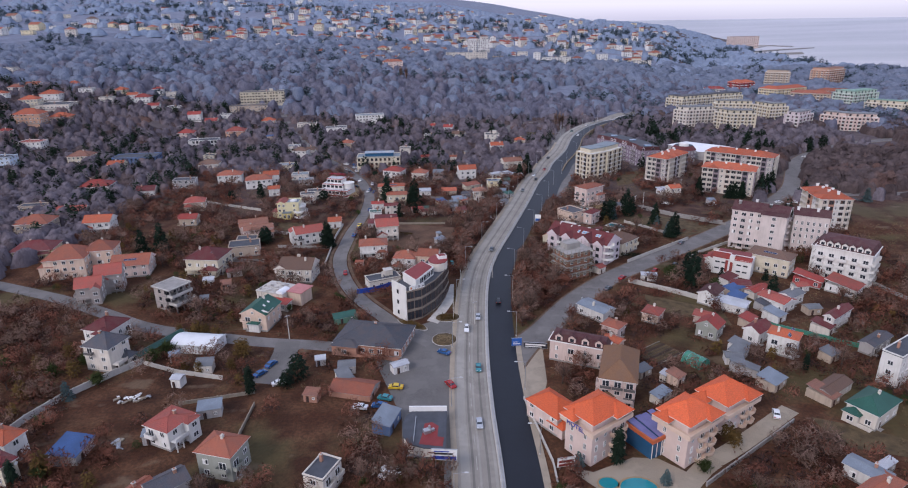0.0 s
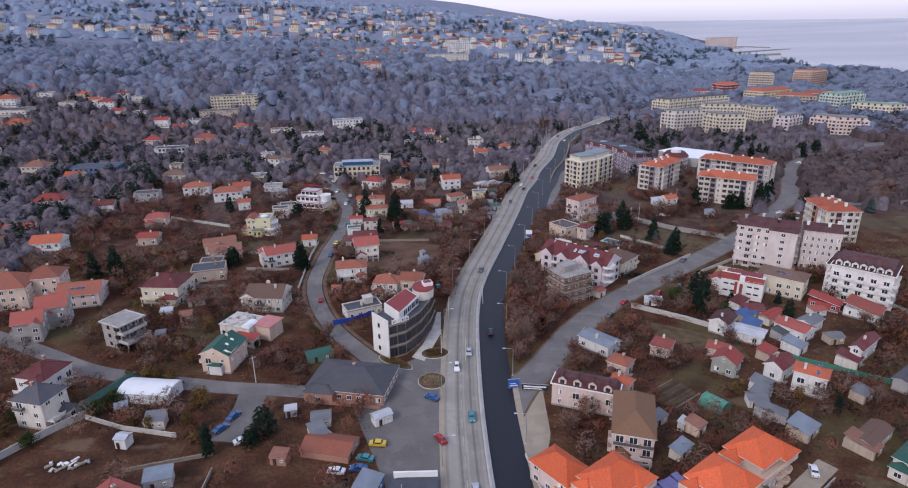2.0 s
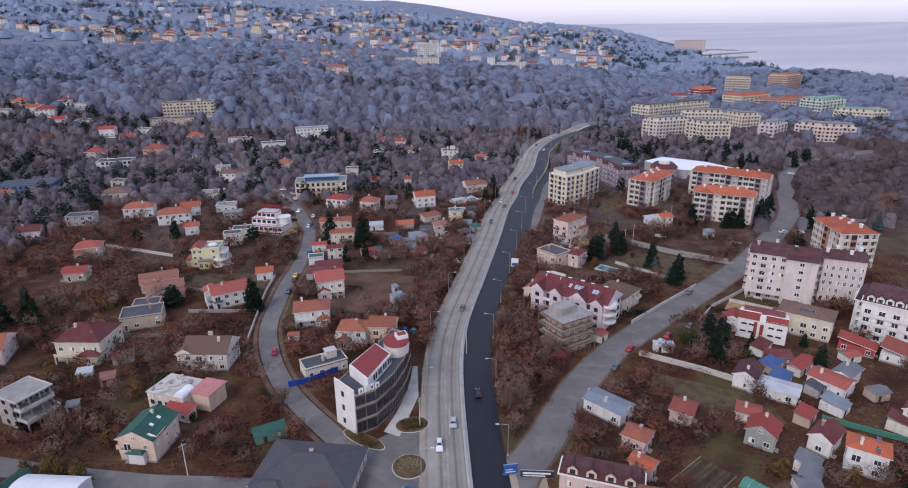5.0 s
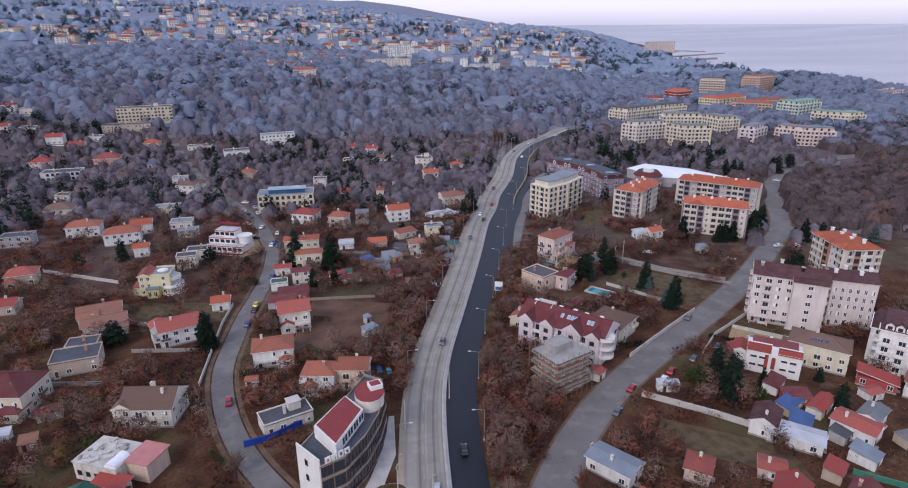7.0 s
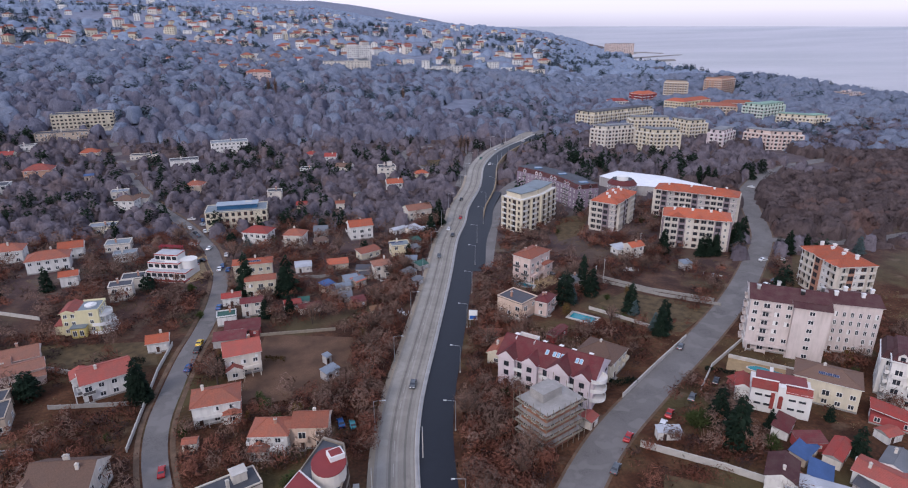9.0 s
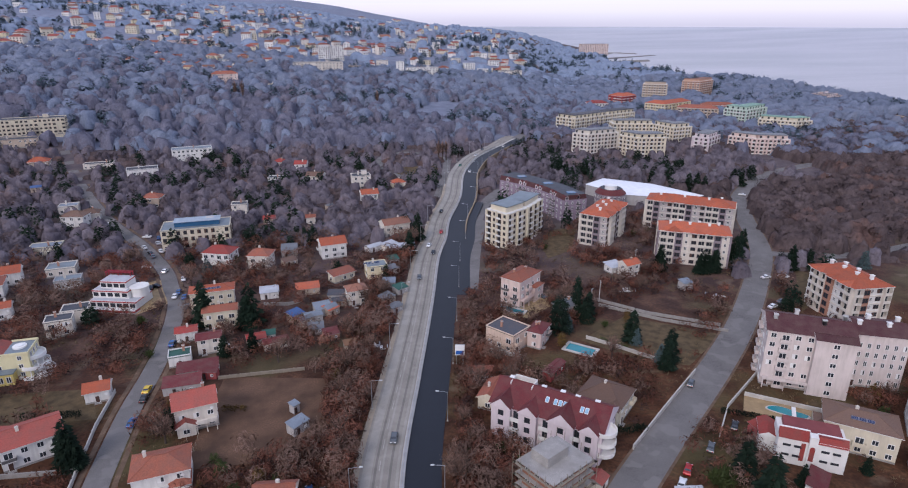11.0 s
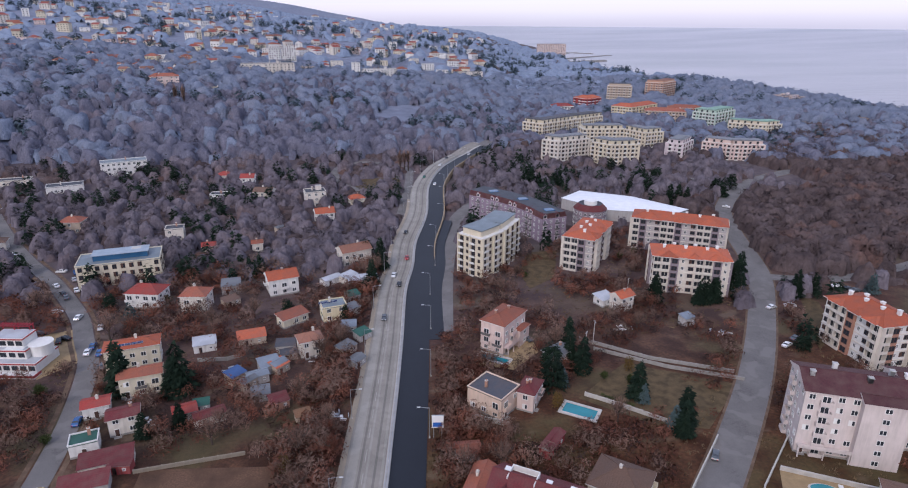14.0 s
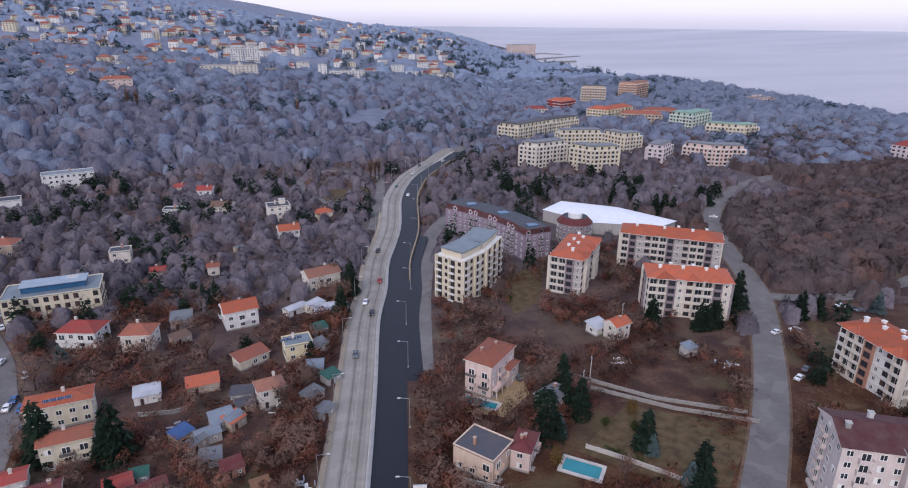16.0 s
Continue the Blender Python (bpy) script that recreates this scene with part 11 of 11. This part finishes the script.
shed(-42.5, 146.8, -10, 4, 3, 2.4, 'rust', 'brick', 'shed')
shed(-35.2, 161.8, 8, 5, 4, 2.5, 'grey', 'ivory', 'gable')
shed(54.9, 145.5, 40, 6, 3, 2.3, 'paleblue', 'ivory', 'shed')
shed(61.8, 154.1, 40, 4, 4, 2.8, 'rust', 'peach', 'shed')
shed(94.8, 205.7, 30, 6, 4, 2.5, 'rust', 'ivory', 'shed')
shed(130.9, 217.8, 8, 5, 4, 2.2, 'pinkred', 'white', 'gable')
shed(124.7, 197.9, 8, 5, 4, 2.5, 'grey', 'tan', 'gable')
shed(113.1, 166.3, 30, 5, 4, 2.6, 'grey', 'tan', 'shed')
shed(75.7, 228.5, -10, 6, 2.5, 2.4, 'white', 'white', 'shed')
shed(104.5, 215.5, 30, 8, 4, 2.2, 'blue', 'tan', 'shed')
shed(108.5, 218.6, -10, 7, 4, 2.6, 'maroon', 'red', 'shed')
shed(106.5, 225.5, 40, 8, 4, 2.4, 'maroon', 'white', 'shed')
shed(107.6, 245.0, 15, 6, 5, 2.7, 'red', 'red', 'shed')
shed(110.1, 202.2, 30, 7, 4, 2.5, 'slate', 'grey', 'shed')
shed(57.5, 237.5, 40, 4, 4, 2.5, 'pinkred', 'ivory', 'gable')
shed(65.6, 284.7, 40, 9, 3, 2.7, 'maroon', 'red', 'gable')
shed(44.4, 288.1, -10, 6, 5, 2.3, 'terracotta', 'white', 'gable')
shed(-19.2, 161.6, 30, 5, 3, 2.5, 'white', 'white', 'gable')
shed(-173.6, 557.1, 15, 6, 4, 2.9, 'blue', 'tan', 'shed')
shed(5.2, 478.3, 30, 4, 3, 2.6, 'grey', 'tan', 'gable')
shed(-15.1, 395.3, 30, 6, 4, 2.2, 'brown', 'tan', 'shed')
shed(-36.4, 306.2, -10, 5, 3, 2.4, 'maroon', 'red', 'shed')
utility_pole(-0.4, 219.6)
utility_pole(-3.1, 195.7)
utility_pole(12.6, 232.2)
utility_pole(95.5, 323.4)
utility_pole(49.8, 254.3)
utility_pole(-58.2, 182.0)
utility_pole(4.4, 191.4)
utility_pole(-318.9, 879.3)
utility_pole(101.8, 329.5)
utility_pole(132.1, 358.0)
rubble(-92.4, 148.0, 16, [PALE_CONC, SCAFF, STEEL, WHITE], 'loose heap of pale boards and scrap')
rubble(-18.6, 117.1, 18, [PALE_CONC, SCAFF, STEEL, WHITE], 'heap of rubble and white scrap')
rubble(-96.3, 147.5, 10, [PALE_CONC, SCAFF, STEEL, WHITE], 'stacked timber offcuts in a field')
rubble(15.1, 312.8, 14, [PALE_CONC, SCAFF, STEEL, WHITE], 'woodpile and pale scrap in a garden')
rubble(148.6, 324.2, 18, [PALE_CONC, SCAFF, STEEL, WHITE], 'heap of scrap metal by the gardens')
rubble(117.2, 336.7, 12, [PALE_CONC, SCAFF, STEEL, WHITE], 'scattered pale rubble among gardens')
rubble(-87.3, 127.2, 8, [PALE_CONC, SCAFF, STEEL, WHITE], 'garden scrap beside a hut')
rubble(-12.7, 345.0, 12, [PALE_CONC, SCAFF, STEEL, WHITE], 'garden junk and boards')
rubble(11.1, 347.9, 10, [PALE_CONC, SCAFF, STEEL, WHITE], 'garden junk and boards')
rubble(-34.4, 323.0, 10, [PALE_CONC, SCAFF, STEEL, WHITE], 'garden junk and boards')
rubble(-34.4, 157.0, 10, [PALE_CONC, SCAFF, STEEL, WHITE], 'junk beside low sheds')
hedge([(-94.3, 185.1), (-78.7, 179.4)], 3.0, 2.2, HEDGE, 'thick browned thuja hedge behind a storage hall')
hedge([(-82.8, 294.2), (-74.5, 293.2), (-67.3, 292.5)], 2.2, 1.6, NEEDLE, 'dark green clipped hedge beside a lawn')
hedge([(-30.4, 287.1), (-24.1, 285.7)], 1.8, 1.2, HEDGE, 'short brown hedge behind a villa')
hedge([(70.8, 253.8), (79.2, 253.5)], 2.2, 2.2, NEEDLE, 'dark green hedge beside a paved yard')
hedge([(103.2, 256.2), (113.5, 250.3), (121.3, 243.1)], 1.6, 1.2, NEEDLE, 'dark green hedge along the pool terrace')
hedge([(89.0, 301.6), (95.3, 294.1)], 1.2, 1.2, IVY, 'low green hedge along a white wall')
hedge([(-49.3, 216.3), (-43.9, 210.9)], 1.6, 1.2, IVY, 'green clipped roadside garden hedge')
canopy_strip(-102.8, 167.6, -95.3, 184.2, 3.6)
vegetable_plot(61.9, 170.4, 35, 13, 9, 8)


# ---- woods and undergrowth ----
def stuff(name, tri, mat, label, cat):
    tri, nrm = tri if isinstance(tri, tuple) else (tri, None)
    return tagged(new(name, soup_mesh(name, tri, mat, nrm)), label, cat, kind="stuff")


rng = np.random.default_rng(11)
clear_ground()


def scatter(count, x0, x1, y0, y1, keep):
    out = []
    tries = 0
    while len(out) < count and tries < count * 12:
        tries += 1
        x, y = rng.uniform(x0, x1), rng.uniform(y0, y1)
        if is_free(x, y) and keep(x, y):
            out.append((x, y))
    return out


def in_view(x, y):
    """Within the wedge that lies before the walk, with a margin."""
    a = math.degrees(math.atan2(x, y + 20))
    return -46 < a < 62 or (y > 60 and abs(x) < 160)


def forest(x, y):
    r, az = math.hypot(x, y - 200), math.degrees(math.atan2(x, y - 200))
    if not in_view(x, y) or (az > 24 and r > lerp_table(COAST, az) + 15):
        return False
    if x > 195 + max(0, 400 - y) * 0.35 and 345 < y < 560 and x < 620 and y < 640 - 0.25 * x + 60:
        return not (x < 360 and y > 470)
    patch = noise.noise((x * 0.012, y * 0.012, 7))
    if x > 330 and 470 < y < 660 and r < 900:
        return patch > -0.5
    if y > 640 and r < 900:
        return (patch > -0.45 or x < 100)
    if r >= 900:
        return patch > -0.25
    return False


def tree_soup(spots, n, h, r, length, width, up=0.6, spray=False, low=0.7, high=1.3, shell=0.7, loose=0.45):
    """Crowns of loose twigs on the given spots; spray normals follow the round crown, bent upward to brighten it."""
    out, nrm = [], []
    for x, y in spots:
        s = low + (high - low) * rng.random()
        t = twig_soup(rng, n, r * s, h * 0.38 * s, h * 0.6 * s, length * s, width, up, shell if spray else 0.5, spray, loose)
        if spray:
            q = (t - np.array([0, 0, h * 0.5 * s])) / np.array([r * s, r * s, h * 0.45 * s])
            # normals leant towards the sky, so crowns shade brighter and more evenly
            q = 0.45 * q + np.array([0, 0, 0.8]) + 0.08 * rng.normal(size=q.shape)
            q /= np.linalg.norm(q, axis=2)[:, :, None]
            away = np.einsum("ij,ij->i", np.cross(t[:, 1] - t[:, 0], t[:, 2] - t[:, 0]), q.mean(axis=1)) < 0
            t[away] = t[away][:, ::-1]
            q[away] = q[away][:, ::-1]
            nrm.append(q)
        out.append(t + np.array([x, y, ground_z(x, y)]))
    return (np.concatenate(out), np.concatenate(nrm)) if spray else np.concatenate(out)


def canopy(spots, h, r, step, mat, label, low=0.7, high=1.3, twigs=14, name="bare_woodland", cat="woodland"):
    """Massed leafless crowns: one uneven skin over all the trees' domes, open where no tree stands, with loose twig sprays on it."""
    p = np.array(spots)
    x0, y0 = p[:, 0].min() - 3 * r, p[:, 1].min() - 3 * r
    nx, ny = int((p[:, 0].max() + 3 * r - x0) / step) + 1, int((p[:, 1].max() + 3 * r - y0) / step) + 1
    top, base = np.full((nx, ny), -99.0), np.full((nx, ny), -99.0)
    for x, y in spots:
        s = low + (high - low) * rng.random()
        R, H, z, turn = r * s, h * s, ground_z(x, y), 6.3 * rng.random()
        i0, i1 = max(0, int((x - 1.6 * R - x0) / step)), int((x + 1.6 * R - x0) / step) + 2
        j0, j1 = max(0, int((y - 1.6 * R - y0) / step)), int((y + 1.6 * R - y0) / step) + 2
        gx, gy = np.meshgrid(x0 + np.arange(i0, min(i1, nx)) * step - x, y0 + np.arange(j0, min(j1, ny)) * step - y, indexing="ij")
        q = np.hypot(gx, gy) / (0.93 * R) * (1 + 0.16 * np.sin(3 * np.arctan2(gy, gx) + turn))
        dome = z + H * (0.22 + 0.70 * np.sqrt(np.clip(1 - q * q, 0, 1)))
        part_top, part_base = top[i0:i1, j0:j1], base[i0:i1, j0:j1]
        np.maximum(part_top, np.where(q < 1, dome, -99), out=part_top)
        np.maximum(part_base, np.where(q < 1.6, z - 1.0, -99), out=part_base)
    z = np.where(top > -90, top + 0.08 * h * rng.normal(size=top.shape), base)
    hit = top > -90
    ok = base > -90
    cell = (hit[:-1, :-1] | hit[1:, :-1] | hit[:-1, 1:] | hit[1:, 1:]) & ok[:-1, :-1] & ok[1:, :-1] & ok[:-1, 1:] & ok[1:, 1:]
    ci, cj = np.nonzero(cell)
    quad = np.stack([ci * ny + cj, (ci + 1) * ny + cj, (ci + 1) * ny + cj + 1, ci * ny + cj + 1], 1)
    used, quad = np.unique(quad, return_inverse=True)
    jit = 0.3 * step * rng.normal(size=(len(used), 2))
    co = np.stack([x0 + (used // ny) * step + jit[:, 0], y0 + (used % ny) * step + jit[:, 1], z.ravel()[used]], 1).astype(np.float32)
    me = bpy.data.meshes.new(name)
    me.vertices.add(len(co))
    me.vertices.foreach_set("co", co.ravel())
    me.loops.add(4 * len(ci))
    me.loops.foreach_set("vertex_index", quad.ravel().astype(np.int32))
    me.polygons.add(len(ci))
    me.polygons.foreach_set("loop_start", np.arange(0, 4 * len(ci), 4, dtype=np.int32))
    me.materials.append(mat)
    me.update(calc_edges=True)
    me.shade_smooth()
    tagged(new(name, me), label, cat, kind="stuff")
    stuff(name, tree_soup(spots, twigs, h * 1.06, r, 0.24 * h + 0.5, 0.034 * h + 0.1, spray=True, low=low, high=high, shell=0.8, loose=0.7), mat, label + ", loose twigs", cat)


def hill_town(x, y):
    """The old villa quarter on the far slope, where houses stand thick and trees are low."""
    r, az = math.hypot(x, y - 200), math.degrees(math.atan2(x, y - 200))
    return 880 < r < 2300 and az < 21


far_all = scatter(9000, -900, 900, 520, 1180, lambda x, y: forest(x, y) and not hill_town(x, y))
# two strengths of painted haze, mixed at random along their border
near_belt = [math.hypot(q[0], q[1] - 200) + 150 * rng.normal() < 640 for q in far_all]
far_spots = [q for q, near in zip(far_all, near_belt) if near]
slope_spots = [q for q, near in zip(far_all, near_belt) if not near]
canopy(far_spots, 9.5, 4.9, 2.2, TWIG_FAR_HAZE, "dense leafless woodland with distance haze painted into its crowns", twigs=44)
canopy(slope_spots, 10.0, 6.0, 3.0, TWIG_SLOPE_HAZE, "leafless woodland rising up a slope, paled by painted haze", 0.6, 1.4, 32)
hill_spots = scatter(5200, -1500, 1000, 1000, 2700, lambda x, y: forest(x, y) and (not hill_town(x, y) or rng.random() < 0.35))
canopy(hill_spots, 8.0, 8.5, 4.4, TWIG_HILL_HAZE, "leafless woods on a distant hillside", 0.5, 1.4, 16)
mid_spots = scatter(5000, 180, 640, 330, 660, forest)
canopy(mid_spots, 7.0, 3.6, 1.3, TWIG_PARK, "thick leafless park woodland with rusty crowns", twigs=44)


def pines(x, y):
    return forest(x, y) and noise.noise((x * 0.008 + 30, y * 0.016, 2)) > 0.17


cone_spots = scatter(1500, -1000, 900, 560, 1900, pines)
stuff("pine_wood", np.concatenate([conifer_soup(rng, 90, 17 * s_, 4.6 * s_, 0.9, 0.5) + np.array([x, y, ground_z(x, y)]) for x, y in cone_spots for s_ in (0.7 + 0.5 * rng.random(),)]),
      NEEDLE_FAR_HAZE, "pine groves among leafless woods, needles blued by painted haze", "woodland")


def gardens(x, y):
    return in_view(x, y) and not forest(x, y) and noise.noise((x * 0.03, y * 0.03, 9)) > -0.5


def verge(x, y):
    """The overgrown strips on both sides of the highway."""
    i = int(np.argmin(np.abs(HWY[:, 1] - y)))
    d = x - HWY[i][0]
    return (11 < d < 32 and 185 < y < 330) or (-26 < d < -12 and 215 < y < 420)


def conifer_stand(spots, n, h, r, thick, blunt):
    out = []
    for x, y in spots:
        s = 0.6 + 0.7 * rng.random()
        out.append(conifer_soup(rng, n, h * s, r * s, thick, blunt) + np.array([x, y, ground_z(x, y)]))
    return np.concatenate(out)


def thicket(x, y):
    return gardens(x, y) and noise.noise((x * 0.035 + 5, y * 0.035, 14)) > -0.12


near_brush = scatter(7600, -190, 185, 75, 430, thicket) + scatter(1300, -30, 90, 180, 430, verge)
stuff("brushwood", tree_soup(near_brush[::3], 48, 3.0, 2.9, 0.9, 0.24, spray=True), TWIG_RED, "tangled leafless reddish-brown garden brushwood", "brushwood")
stuff("brushwood", tree_soup(near_brush[1::3], 44, 1.7, 3.2, 0.8, 0.22, 0.3, spray=True), TWIG_RED, "low matted reddish-brown brambles and dead stalks", "brushwood")
stuff("brushwood", tree_soup(near_brush[2::3], 48, 2.4, 2.6, 0.9, 0.22, spray=True), TWIG_DARK, "dark leafless garden scrub", "brushwood")
near_trees = scatter(1750, -190, 185, 75, 430, lambda x, y: gardens(x, y) and noise.noise((x * 0.035 + 5, y * 0.035, 14)) > -0.22) + scatter(330, -30, 90, 180, 430, verge)
for x_, y_ in near_trees[:100] + near_trees[1750:1790]:
    plant("bare", x_, y_, 0.6 + 0.4 * rng.random())
rest_ = near_trees[100:1750] + near_trees[1790:]
stuff("bare_garden_trees", tree_soup(rest_[::2], 160, 7.0, 3.2, 1.1, 0.2, spray=True), TWIG, "leafless brown garden and orchard trees", "trees")
stuff("bare_garden_trees", tree_soup(rest_[1::2], 140, 5.6, 2.9, 1.1, 0.2, spray=True), TWIG_RED, "leafless reddish garden and orchard trees", "trees")


def old_town(x, y):
    return gardens(x, y) and (y > 415 or not -185 < x < 170)


mid_brush = scatter(3600, -520, 330, 340, 660, old_town)
canopy(mid_brush, 2.6, 3.2, 1.6, TWIG_PARK, "leafless brown scrub between the houses", twigs=26, name="brushwood", cat="brushwood")
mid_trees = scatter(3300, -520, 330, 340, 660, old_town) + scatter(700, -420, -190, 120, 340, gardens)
canopy(mid_trees, 6.2, 3.0, 1.25, TWIG_MID_HAZE, "leafless trees between the houses, greyed with painted haze", twigs=74, name="bare_garden_trees", cat="trees")
green_spots = scatter(760, -520, 260, 280, 660, lambda x, y: old_town(x, y) and noise.noise((x * 0.02, y * 0.02, 21)) > (0.02 if x > -60 else -0.12))
stuff("garden_conifers", conifer_stand(green_spots, 110, 11.0, 2.8, 0.85, 0.35), NEEDLE, "dark green conifers scattered among the houses", "trees")
ever_spots = scatter(170, -190, 175, 90, 300, lambda x, y: gardens(x, y) and noise.noise((x * 0.03, y * 0.03, 33)) > 0.1)
stuff("evergreen_shrubs", conifer_stand(ever_spots[::2], 150, 3.6, 1.7, 1.0, 0.75), IVY, "dull green evergreen shrubs in winter gardens", "shrubs")
stuff("evergreen_shrubs", conifer_stand(ever_spots[1::2], 150, 5.0, 1.5, 0.9, 0.65), HEDGE, "browned thuja shrubs in winter gardens", "shrubs")
tufts = scatter(8000, -260, 230, 70, 420, lambda x, y: in_view(x, y) and noise.noise((x * 0.02, y * 0.02, 5)) > 0.0)
stuff("dry_grass", tree_soup(tufts, 10, 0.5, 1.0, 0.5, 0.16, 1.4), GRASS, "tufts of dry yellow-brown winter grass", "grass")

# rows of vine stakes in the plot between the street and the highway
vine = Build()
for i_ in range(14):
    for j_ in range(16):
        x_, y_ = -38 + i_ * 2.6 + 0.12 * j_, 268 + j_ * 2.4 + 0.2 * i_
        if is_free(x_, y_):
            hh_ = 1.0 + 0.5 * rng.random()
            vine.box(x_ - 0.06, x_ + 0.06, y_ - 0.06, y_ + 0.06, -0.2, hh_)
tagged(new("vine_stakes", vine.mesh("vine_stakes", SCAFF)), "rows of weathered timber vine stakes", "stakes", kind="stuff")
